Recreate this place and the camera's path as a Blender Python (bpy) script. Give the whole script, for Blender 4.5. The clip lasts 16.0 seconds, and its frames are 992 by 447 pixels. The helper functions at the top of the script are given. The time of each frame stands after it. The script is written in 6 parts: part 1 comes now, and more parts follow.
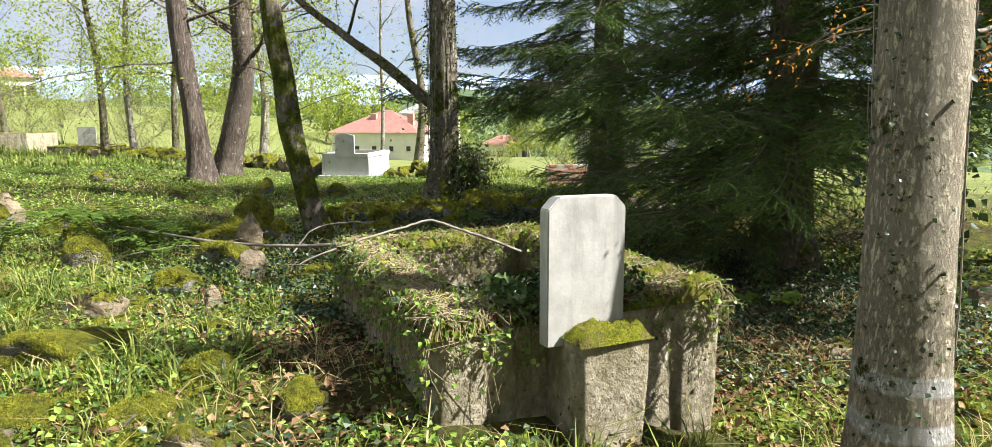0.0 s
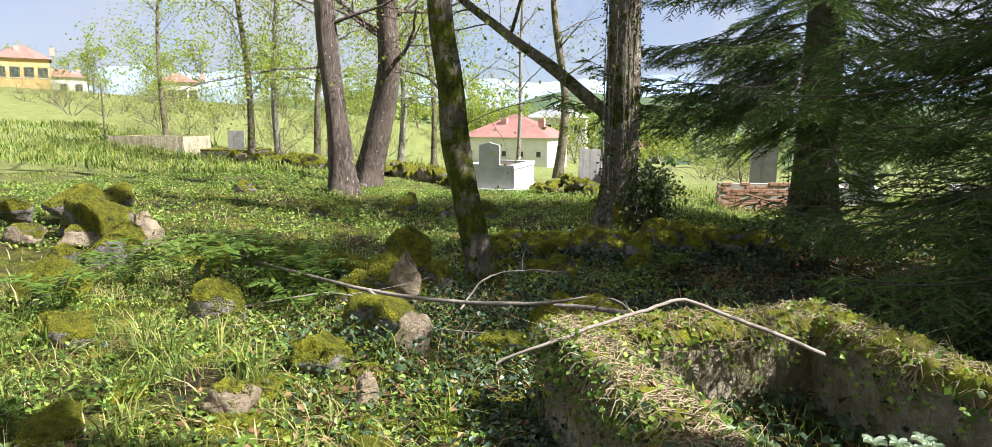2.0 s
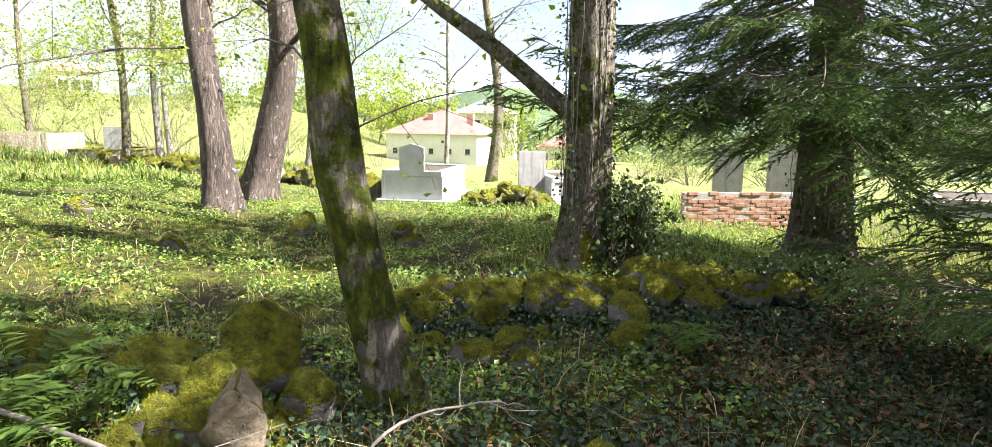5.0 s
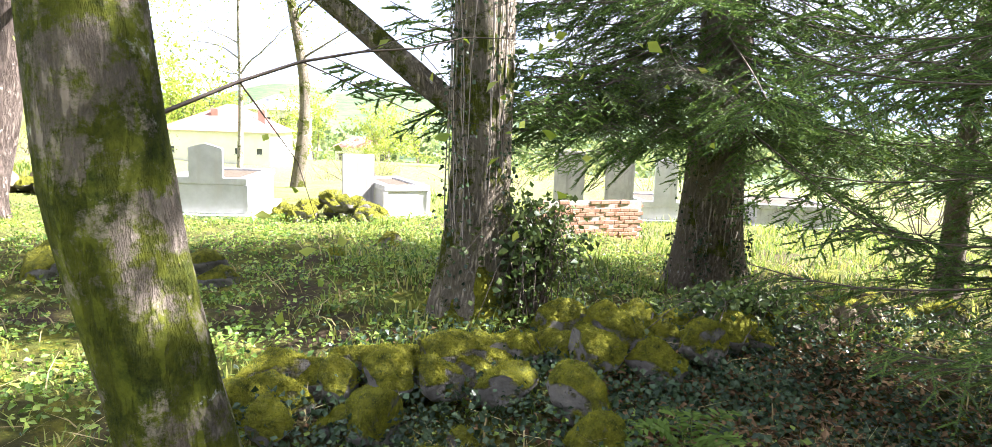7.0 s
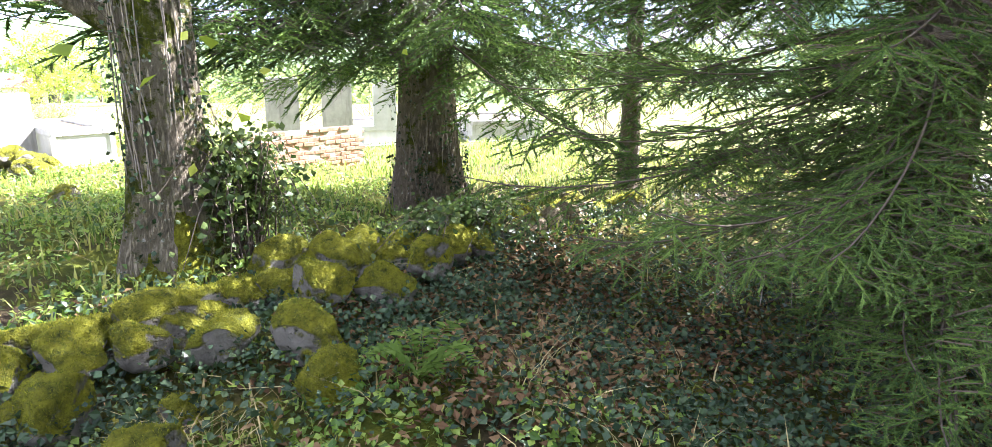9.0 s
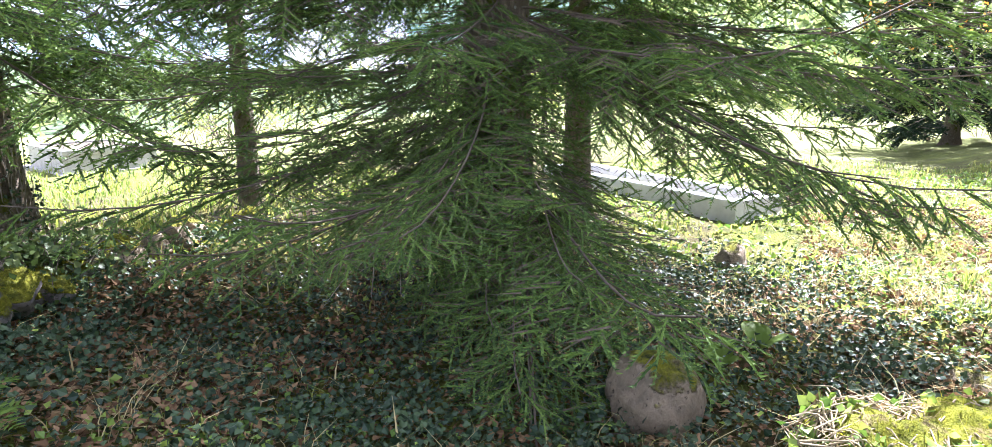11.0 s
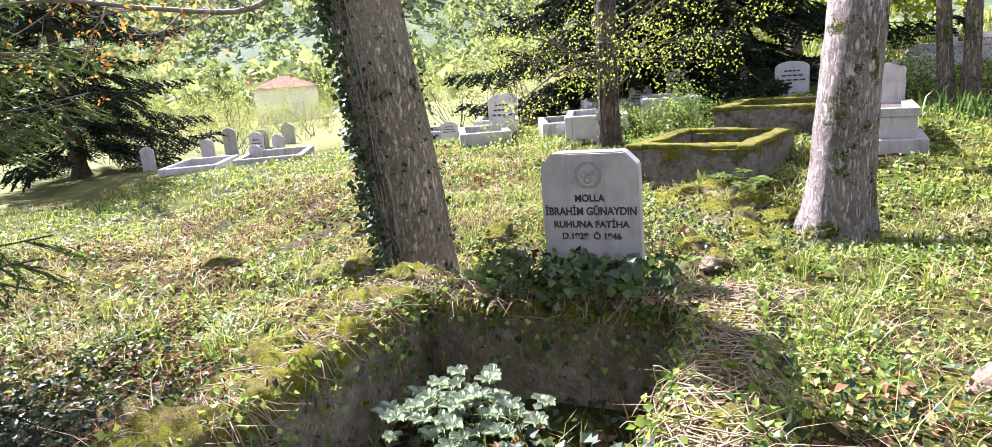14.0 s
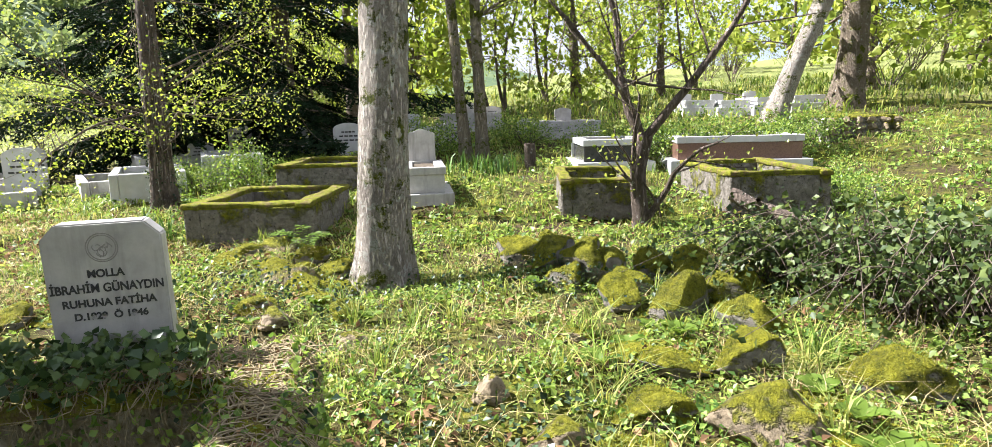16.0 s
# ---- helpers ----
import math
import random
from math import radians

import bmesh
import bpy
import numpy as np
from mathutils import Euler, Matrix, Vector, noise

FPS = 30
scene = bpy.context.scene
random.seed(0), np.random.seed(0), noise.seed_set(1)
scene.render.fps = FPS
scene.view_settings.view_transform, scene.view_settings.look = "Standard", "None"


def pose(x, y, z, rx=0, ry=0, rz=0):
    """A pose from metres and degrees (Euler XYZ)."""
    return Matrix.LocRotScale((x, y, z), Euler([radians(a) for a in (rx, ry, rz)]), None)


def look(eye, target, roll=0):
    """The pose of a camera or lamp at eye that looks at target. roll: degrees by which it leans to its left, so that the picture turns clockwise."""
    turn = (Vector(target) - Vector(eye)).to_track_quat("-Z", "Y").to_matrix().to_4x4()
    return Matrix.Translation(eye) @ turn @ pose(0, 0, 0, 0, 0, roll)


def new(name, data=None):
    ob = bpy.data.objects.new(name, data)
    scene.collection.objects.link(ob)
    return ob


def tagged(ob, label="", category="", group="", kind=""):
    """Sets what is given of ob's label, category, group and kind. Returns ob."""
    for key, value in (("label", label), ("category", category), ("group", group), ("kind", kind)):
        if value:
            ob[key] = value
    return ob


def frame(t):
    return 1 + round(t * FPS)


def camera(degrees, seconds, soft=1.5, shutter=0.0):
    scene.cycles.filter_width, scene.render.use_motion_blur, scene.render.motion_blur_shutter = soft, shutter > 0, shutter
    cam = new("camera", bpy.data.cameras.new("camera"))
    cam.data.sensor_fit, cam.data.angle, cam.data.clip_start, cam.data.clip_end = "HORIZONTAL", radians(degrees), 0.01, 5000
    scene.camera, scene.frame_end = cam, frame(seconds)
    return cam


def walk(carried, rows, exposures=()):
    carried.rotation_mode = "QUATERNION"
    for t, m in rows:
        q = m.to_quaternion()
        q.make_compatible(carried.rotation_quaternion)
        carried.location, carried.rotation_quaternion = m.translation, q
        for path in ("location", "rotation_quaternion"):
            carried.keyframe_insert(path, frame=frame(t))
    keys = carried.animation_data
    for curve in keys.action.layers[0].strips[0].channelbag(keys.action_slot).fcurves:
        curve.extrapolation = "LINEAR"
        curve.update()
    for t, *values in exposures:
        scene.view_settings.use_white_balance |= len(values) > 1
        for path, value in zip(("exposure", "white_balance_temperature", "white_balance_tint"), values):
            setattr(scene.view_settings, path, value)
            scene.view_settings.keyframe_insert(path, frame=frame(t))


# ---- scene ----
cam = camera(74.1, 16.0, soft=0.6)
PATH = [
    (0, (0.008, 0.036, 1.535), (0.005, 2.012, 1.223), 0.0),
    (0.5, (-0.185, 0.434, 1.577), (-0.235, 2.410, 1.277), -0.1),
    (1, (-0.426, 0.864, 1.590), (-0.638, 2.831, 1.296), 0.0),
    (1.5, (-0.675, 1.296, 1.617), (-1.027, 3.244, 1.329), 0.2),
    (2, (-0.868, 1.689, 1.658), (-1.230, 3.632, 1.355), 0.5),
    (2.5, (-1.055, 2.056, 1.742), (-1.350, 4.011, 1.439), 0.3),
    (3, (-1.024, 2.454, 1.707), (-1.240, 4.419, 1.398), -0.5),
    (3.5, (-0.988, 2.815, 1.713), (-1.159, 4.783, 1.399), -0.1),
    (4, (-1.049, 3.173, 1.764), (-1.211, 5.142, 1.450), 0.4),
    (4.2, (-1.064, 3.338, 1.752), (-1.226, 5.307, 1.440), 0.6),
    (6.3, (-1.760, 5.731, 1.609), (-1.732, 7.706, 1.291), 2.0),
    (6.5, (-1.803, 5.861, 1.593), (-1.657, 7.833, 1.279), 2.3),
    (7, (-1.876, 6.054, 1.651), (-1.410, 7.983, 1.354), 2.3),
    (7.5, (-1.828, 6.154, 1.634), (-1.111, 8.003, 1.303), 1.3),
    (8, (-1.748, 6.186, 1.614), (-0.846, 7.931, 1.192), 0.6),
    (8.2, (-1.738, 6.201, 1.601), (-0.769, 7.903, 1.148), 0.5),
    (10.3, (-1.701, 6.095, 1.605), (-0.148, 7.238, 1.077), 2.9),
    (10.5, (-1.640, 6.128, 1.579), (-0.012, 7.161, 1.047), 3.4),
    (11, (-1.521, 5.946, 1.494), (0.282, 6.696, 1.063), -0.4),
    (11.5, (-1.470, 5.861, 1.503), (0.449, 6.207, 1.060), -2.0),
    (12, (-1.420, 5.714, 1.523), (0.533, 5.658, 1.096), -3.0),
    (12.5, (-1.379, 5.551, 1.526), (0.541, 5.158, 1.129), -3.5),
    (13, (-1.359, 5.460, 1.515), (0.472, 4.757, 1.122), -3.9),
    (13.5, (-1.368, 5.481, 1.519), (0.294, 4.448, 1.108), -4.2),
    (14, (-1.394, 5.510, 1.525), (0.035, 4.180, 1.088), -4.4),
    (14.5, (-1.409, 5.514, 1.522), (-0.195, 3.988, 1.076), -4.1),
    (15, (-1.445, 5.493, 1.522), (-0.431, 3.826, 1.084), -3.6),
    (15.5, (-1.504, 5.469, 1.529), (-0.759, 3.656, 1.128), -2.6),
    (16, (-1.612, 5.473, 1.566), (-1.238, 3.538, 1.225), -1.6),
]
walk(cam, [(t, look(eye, target, roll)) for t, eye, target, roll in PATH],
     [(0, 1.66, 6150, 12), (2.5, 1.6, 5950, 17), (4, 2.05, 6000, 17), (6.3, 2.85, 5900, 23), (8, 3.45, 5850, 22), (10.5, 3.7, 5500, 24),
      (11.3, 3.2, 5500, 29), (12.5, 2.62, 5500, 43), (14, 2.42, 5650, 36), (16, 2.2, 6000, 17)])


# ---- world, sun ----
SUN_AZ, SUN_EL = radians(-6.0), radians(47.0)
TO_SUN = Vector((math.cos(SUN_AZ) * math.cos(SUN_EL), math.sin(SUN_AZ) * math.cos(SUN_EL), math.sin(SUN_EL)))
world = bpy.data.worlds.new("sky")
scene.world = world
world.use_nodes = True
wn = world.node_tree.nodes
sky = wn.new("ShaderNodeTexSky")
sky.sky_type, sky.sun_disc = "NISHITA", False
sky.sun_elevation, sky.sun_rotation = SUN_EL, math.pi / 2 - SUN_AZ
sky.air_density, sky.dust_density, sky.ozone_density = 0.8, 1.0, 1.0
wl = world.node_tree.links
wco, wnz, wrp, wmx = wn.new("ShaderNodeTexCoord"), wn.new("ShaderNodeTexNoise"), wn.new("ShaderNodeValToRGB"), wn.new("ShaderNodeMix")
wnz.inputs["Scale"].default_value, wnz.inputs["Detail"].default_value, wnz.inputs["Roughness"].default_value = 2.2, 8, 0.6
wrp.color_ramp.elements[0].position, wrp.color_ramp.elements[1].position = 0.32, 0.54
wmx.data_type = "RGBA"
wmx.inputs[7].default_value = (4.6, 4.8, 5.1, 1)
wl.new(wco.outputs["Generated"], wnz.inputs["Vector"])
wl.new(wnz.outputs["Fac"], wrp.inputs[0])
wl.new(wrp.outputs[0], wmx.inputs[0])
wl.new(sky.outputs[0], wmx.inputs[6])
wl.new(wmx.outputs[2], wn["Background"].inputs[0])
wn["Background"].inputs[1].default_value = 0.05
sun_data = bpy.data.lights.new("sun", "SUN")
sun_data.energy, sun_data.angle, sun_data.color = 5.0, radians(0.55), (1.0, 0.95, 0.86)
sun = new("sun", sun_data)
sun.matrix_world = look((0, 0, 60), Vector((0, 0, 60)) - TO_SUN)


# ---- materials ----
def material(name, rough=0.8, spec=0.3):
    m = bpy.data.materials.new(name)
    m.use_nodes = True
    b = m.node_tree.nodes["Principled BSDF"]
    b.inputs["Roughness"].default_value = rough
    b.inputs["Specular IOR Level"].default_value = spec
    return m, m.node_tree.nodes, m.node_tree.links, b


def coords(n, l, stretch=(1, 1, 1), world_space=False):
    mp = n.new("ShaderNodeMapping")
    mp.inputs["Scale"].default_value = stretch
    if world_space:
        l.new(n.new("ShaderNodeNewGeometry").outputs["Position"], mp.inputs["Vector"])
    else:
        l.new(n.new("ShaderNodeTexCoord").outputs["Object"], mp.inputs["Vector"])
    return mp.outputs[0]


def grain(n, l, at, scale, detail=5.0, rough=0.6):
    t = n.new("ShaderNodeTexNoise")
    t.inputs["Scale"].default_value, t.inputs["Detail"].default_value, t.inputs["Roughness"].default_value = scale, detail, rough
    l.new(at, t.inputs["Vector"])
    return t.outputs["Fac"]


def ramp(n, l, value, stops):
    r = n.new("ShaderNodeValToRGB")
    els = r.color_ramp.elements
    while len(els) < len(stops):
        els.new(0.5)
    for e, (p, c) in zip(els, stops):
        e.position, e.color = p, (*c, 1)
    l.new(value, r.inputs[0])
    return r.outputs[0]


def blend(n, l, fac, a, b):
    x = n.new("ShaderNodeMix")
    x.data_type = "RGBA"
    l.new(fac, x.inputs[0])
    for sock, val in ((x.inputs[6], a), (x.inputs[7], b)):
        if isinstance(val, tuple):
            sock.default_value = (*val, 1)
        else:
            l.new(val, sock)
    return x.outputs[2]


def maths(n, l, op, a, b=0.0, clamp=False):
    x = n.new("ShaderNodeMath")
    x.operation, x.use_clamp = op, clamp
    for sock, val in ((x.inputs[0], a), (x.inputs[1], b)):
        if isinstance(val, (int, float)):
            sock.default_value = val
        else:
            l.new(val, sock)
    return x.outputs[0]


def span(n, l, value, lo, hi):
    r = n.new("ShaderNodeMapRange")
    r.inputs[1].default_value, r.inputs[2].default_value = lo, hi
    l.new(value, r.inputs[0])
    return r.outputs[0]


def relief(n, l, bsdf, height, strength=0.5, dist=0.02):
    b = n.new("ShaderNodeBump")
    b.inputs["Strength"].default_value, b.inputs["Distance"].default_value = strength, dist
    l.new(height, b.inputs["Height"])
    l.new(b.outputs[0], bsdf.inputs["Normal"])


def upward(n, l):
    s = n.new("ShaderNodeSeparateXYZ")
    l.new(n.new("ShaderNodeNewGeometry").outputs["Normal"], s.inputs[0])
    return s.outputs["Z"]


def moss_colour(n, l, at, dark=(0.036, 0.05, 0.007), light=(0.36, 0.355, 0.022)):
    return ramp(n, l, grain(n, l, at, 11, 9, 0.78), [(0.34, dark), (0.48, tuple((a + c) / 2 for a, c in zip(dark, light))), (0.64, light)])


def bark(name, dark, light, stretch=0.22, scale=22.0, moss=0.0, lichen=0.0, rings=(), depth=0.03):
    m, n, l, b = material(name, 0.9, 0.15)
    at = coords(n, l, (1, 1, stretch))
    plain = coords(n, l)
    g = grain(n, l, at, scale, 8, 0.65)
    fine = grain(n, l, coords(n, l, (1, 1, stretch * 0.4)), scale * 0.9, 7, 0.7)
    ridge = maths(n, l, "ABSOLUTE", maths(n, l, "SUBTRACT", fine, 0.5))
    crack = span(n, l, ridge, 0.0, 0.075)
    col = ramp(n, l, g, [(0.3, dark), (0.7, light)])
    col = blend(n, l, maths(n, l, "ADD", maths(n, l, "MULTIPLY", crack, 0.7), 0.3), tuple(c * 0.55 for c in dark), col)
    col = blend(n, l, span(n, l, grain(n, l, plain, 1.6, 5, 0.6), 0.35, 0.75), col, light)
    if lichen:
        col = blend(n, l, span(n, l, grain(n, l, plain, 13, 5, 0.55), 0.68 - lichen, 0.71 - lichen), col, (0.52, 0.51, 0.45))
    for z in rings:
        s = n.new("ShaderNodeSeparateXYZ")
        l.new(plain, s.inputs[0])
        off = maths(n, l, "ABSOLUTE", maths(n, l, "SUBTRACT", s.outputs["Z"], z))
        k = maths(n, l, "MULTIPLY", span(n, l, off, 0.05, 0.035), span(n, l, grain(n, l, plain, 20, 5), 0.3, 0.42))
        col = blend(n, l, maths(n, l, "MULTIPLY", k, 0.95), col, (0.75, 0.73, 0.68))
    if moss:
        col = blend(n, l, span(n, l, grain(n, l, plain, 3.2, 10, 0.78), 0.6 - moss, 0.66 - moss), col, moss_colour(n, l, plain, (0.022, 0.034, 0.005), (0.14, 0.155, 0.014)))
    l.new(col, b.inputs["Base Color"])
    relief(n, l, b, maths(n, l, "ADD", crack, maths(n, l, "MULTIPLY", g, 1.6)), 1.0, depth)
    return m


def stone_material(name, dark, light, moss, scale=9.0, stain=None):
    m, n, l, b = material(name, 0.92, 0.2)
    at = coords(n, l)
    w = coords(n, l, world_space=True)
    g = grain(n, l, w, scale, 9, 0.7)
    col = ramp(n, l, g, [(0.3, dark), (0.7, light)])
    col = blend(n, l, span(n, l, grain(n, l, w, 30, 3), 0.62, 0.7), col, tuple(c * 0.5 for c in dark))
    if stain:
        run = grain(n, l, coords(n, l, (1, 1, 0.3), world_space=True), 6.5, 8, 0.7)
        col = blend(n, l, maths(n, l, "MULTIPLY", span(n, l, run, 0.46, 0.6), 0.7), col, stain)
    cover = maths(n, l, "ADD", maths(n, l, "MULTIPLY", upward(n, l), 0.55), grain(n, l, w, 3.0, 6, 0.7))
    k = span(n, l, cover, 1.0 - moss, 1.12 - moss)
    col = blend(n, l, k, col, moss_colour(n, l, w))
    l.new(col, b.inputs["Base Color"])
    fuzz = maths(n, l, "MULTIPLY", maths(n, l, "ADD", grain(n, l, w, 160, 3, 0.6), maths(n, l, "MULTIPLY", grain(n, l, w, 28, 4, 0.6), 2.2)), k)
    relief(n, l, b, maths(n, l, "ADD", g, maths(n, l, "MULTIPLY", fuzz, 1.4)), 1.0, 0.06)
    return m


def leafy(name, colours, trans=0.35, rough=0.5, gloss=0.3, by_object=False):
    m, n, l, b = material(name, rough, gloss)
    geo = n.new("ShaderNodeNewGeometry")
    r = geo.outputs["Random Per Island"]
    if by_object:
        r = n.new("ShaderNodeObjectInfo").outputs["Random"]
    steps = [(0.08 + 0.84 * i / max(1, len(colours) - 1), c) for i, c in enumerate(colours)]
    col = ramp(n, l, r, steps)
    w = coords(n, l, world_space=True)
    col = blend(n, l, span(n, l, grain(n, l, w, 0.9, 3), 0.35, 0.7), col, blend(n, l, r, tuple(c * 0.75 for c in colours[0]), colours[-1]))
    l.new(col, b.inputs["Base Color"])
    if trans:
        t = n.new("ShaderNodeBsdfTranslucent")
        bright = n.new("ShaderNodeVectorMath")
        bright.operation = "MULTIPLY"
        bright.inputs[1].default_value = (1.25, 1.2, 0.95)
        l.new(col, bright.inputs[0])
        l.new(bright.outputs[0], t.inputs["Color"])
        mx = n.new("ShaderNodeMixShader")
        mx.inputs[0].default_value = trans
        l.new(b.outputs[0], mx.inputs[1])
        l.new(t.outputs[0], mx.inputs[2])
        l.new(mx.outputs[0], n["Material Output"].inputs["Surface"])
    return m


def plain_rough(name, a, c, scale=6.0, rough=0.85, bump=0.3, spec=0.3, streak=None, dist=0.008):
    m, n, l, b = material(name, rough, spec)
    w = coords(n, l, world_space=True)
    g = grain(n, l, w, scale, 8, 0.65)
    col = ramp(n, l, g, [(0.3, a), (0.7, c)])
    if streak:
        s = coords(n, l, (1, 1, 0.12), world_space=True)
        col = blend(n, l, span(n, l, grain(n, l, s, 9, 5), 0.52, 0.72), col, streak)
    l.new(col, b.inputs["Base Color"])
    relief(n, l, b, grain(n, l, w, scale * 7, 6, 0.7), bump, dist)
    return m


def ground_material():
    m, n, l, b = material("forest_soil_and_grass", 0.95, 0.1)
    w = coords(n, l, world_space=True)
    soil = ramp(n, l, grain(n, l, w, 18, 8, 0.75), [(0.3, (0.022, 0.016, 0.01)), (0.55, (0.06, 0.043, 0.025)), (0.75, (0.14, 0.105, 0.055))])
    green = ramp(n, l, grain(n, l, w, 5, 8, 0.75), [(0.3, (0.025, 0.034, 0.006)), (0.52, (0.09, 0.105, 0.014)), (0.72, (0.32, 0.29, 0.03))])
    near = blend(n, l, span(n, l, grain(n, l, w, 1.1, 6, 0.7), 0.38, 0.6), soil, green)
    wood = ramp(n, l, grain(n, l, w, 0.035, 10, 0.75), [(0.3, (0.03, 0.055, 0.035)), (0.5, (0.07, 0.105, 0.05)), (0.7, (0.15, 0.19, 0.08))])
    meadow = ramp(n, l, grain(n, l, w, 2.2, 12, 0.85), [(0.3, (0.09, 0.115, 0.03)), (0.5, (0.17, 0.195, 0.06)), (0.75, (0.3, 0.3, 0.14))])
    d = n.new("ShaderNodeVectorMath")
    d.operation = "LENGTH"
    l.new(w, d.inputs[0])
    col = blend(n, l, span(n, l, d.outputs["Value"], 14, 24), near, meadow)
    col = blend(n, l, span(n, l, d.outputs["Value"], 110, 170), col, wood)
    l.new(col, b.inputs["Base Color"])
    relief(n, l, b, grain(n, l, w, 45, 8, 0.75), 0.9, 0.04)
    return m


M_GROUND = ground_material()
M_BARK_A = bark("grey_brown_bark", (0.14, 0.115, 0.08), (0.4, 0.345, 0.25), 0.3, 36, moss=0.1, lichen=0.05)
M_BARK_RINGED = bark("ringed_grey_bark", (0.36, 0.3, 0.205), (0.68, 0.6, 0.45), 0.85, 34, moss=0.05, lichen=0.01, rings=(0.64, 0.42))
M_BARK_PALE = bark("pale_flecked_bark", (0.25, 0.215, 0.175), (0.62, 0.56, 0.48), 0.6, 30, moss=0.08, lichen=0.12)
M_BARK_MOSS = bark("mossy_smooth_bark", (0.1, 0.08, 0.06), (0.31, 0.265, 0.21), 0.6, 14, moss=0.15, lichen=0.06, depth=0.012)
M_BARK_RUST = bark("brown_cracked_bark", (0.085, 0.065, 0.05), (0.25, 0.2, 0.16), 0.3, 24, moss=0.0, lichen=0.03)
M_BARK_OLD = bark("spruce_bark", (0.12, 0.095, 0.07), (0.33, 0.27, 0.2), 0.5, 34, moss=0.07, lichen=0.04)
M_TWIG = plain_rough("dry_twig", (0.16, 0.13, 0.1), (0.34, 0.3, 0.25), 30)
M_TWIG_DARK = plain_rough("dark_twig", (0.06, 0.045, 0.035), (0.15, 0.12, 0.09), 30)
M_VINE = plain_rough("dry_vine", (0.17, 0.13, 0.07), (0.36, 0.3, 0.18), 30)
M_STONE = stone_material("mossy_field_stone", (0.11, 0.1, 0.085), (0.29, 0.27, 0.23), 0.5)
M_STONE_BARE = stone_material("bare_field_stone", (0.13, 0.105, 0.07), (0.36, 0.29, 0.19), 0.15)
M_CONCRETE = stone_material("old_mossy_concrete", (0.19, 0.16, 0.105), (0.6, 0.53, 0.39), 0.27, 14, stain=(0.18, 0.16, 0.075))
M_CONCRETE_MOSS = stone_material("moss_covered_concrete", (0.09, 0.08, 0.065), (0.26, 0.24, 0.2), 0.46, 14)
M_GREY = plain_rough("grey_render", (0.3, 0.29, 0.27), (0.48, 0.47, 0.44), 5, 0.9, 0.4, streak=(0.2, 0.18, 0.15))
M_MARBLE = plain_rough("white_marble", (0.4, 0.4, 0.39), (0.56, 0.56, 0.55), 4, 0.45, 0.1, 0.5, streak=(0.46, 0.44, 0.41))
M_MARBLE_OLD = plain_rough("weathered_marble", (0.32, 0.31, 0.285), (0.48, 0.465, 0.43), 7, 0.7, 0.35, 0.4, streak=(0.25, 0.24, 0.22), dist=0.004)
M_BLACK = plain_rough("black_granite", (0.02, 0.02, 0.022), (0.05, 0.05, 0.05), 30, 0.25, 0.05, 0.5)
M_REDSTONE = plain_rough("red_brown_granite", (0.1, 0.055, 0.04), (0.2, 0.11, 0.08), 40, 0.35, 0.05, 0.5)
M_BRICK = plain_rough("weathered_brick", (0.26, 0.13, 0.08), (0.45, 0.27, 0.18), 12, 0.9, 0.5)
M_MORTAR = plain_rough("mortar", (0.3, 0.27, 0.22), (0.42, 0.39, 0.34), 20)
M_PLASTER = plain_rough("cream_plaster", (0.66, 0.63, 0.56), (0.78, 0.75, 0.68), 1.5, 0.9, 0.1)
M_ROOF = plain_rough("faded_red_roof", (0.48, 0.25, 0.2), (0.58, 0.33, 0.28), 2, 0.6, 0.1)
M_ROOF_GREY = plain_rough("pale_roof", (0.4, 0.42, 0.42), (0.55, 0.56, 0.56), 2, 0.6, 0.1)
M_ORANGE = plain_rough("ochre_wall", (0.55, 0.32, 0.13), (0.68, 0.42, 0.2), 2, 0.8, 0.1)
M_DARKGLASS = plain_rough("dark_window", (0.03, 0.035, 0.04), (0.06, 0.07, 0.08), 2, 0.2, 0.0, 0.5)
M_RED = plain_rough("red_cloth", (0.6, 0.02, 0.03), (0.75, 0.04, 0.05), 6)
M_INK = plain_rough("black_engraving", (0.03, 0.03, 0.03), (0.07, 0.07, 0.065), 40)
M_GRASS = leafy("grass_blade", [(0.06, 0.12, 0.016), (0.13, 0.23, 0.03), (0.23, 0.34, 0.045), (0.36, 0.36, 0.1)], 0.4, 0.55)
M_GRASS_DRY = leafy("dry_grass", [(0.26, 0.2, 0.08), (0.4, 0.33, 0.15), (0.5, 0.43, 0.22)], 0.2, 0.8, 0.1)
M_HERB = leafy("herb_leaf", [(0.06, 0.13, 0.02), (0.15, 0.26, 0.035), (0.32, 0.42, 0.08)], 0.4, 0.45, 0.4)
M_IVY = leafy("ivy_leaf", [(0.02, 0.043, 0.02), (0.036, 0.068, 0.03), (0.065, 0.1, 0.042)], 0.08, 0.4, 0.26)
M_IVY_FRESH = leafy("fresh_ivy_leaf", [(0.03, 0.06, 0.02), (0.06, 0.11, 0.03), (0.11, 0.16, 0.045)], 0.15, 0.45, 0.3)
M_FERN = leafy("fern_frond", [(0.09, 0.16, 0.022), (0.15, 0.23, 0.04)], 0.45, 0.6, 0.2)
M_DEAD = leafy("dead_leaf", [(0.08, 0.045, 0.022), (0.18, 0.1, 0.05), (0.32, 0.21, 0.11)], 0.12, 0.85, 0.1)
M_NEEDLE = leafy("spruce_needle", [(0.05, 0.1, 0.027), (0.095, 0.165, 0.038), (0.165, 0.255, 0.05)], 0.17, 0.55, 0.25)
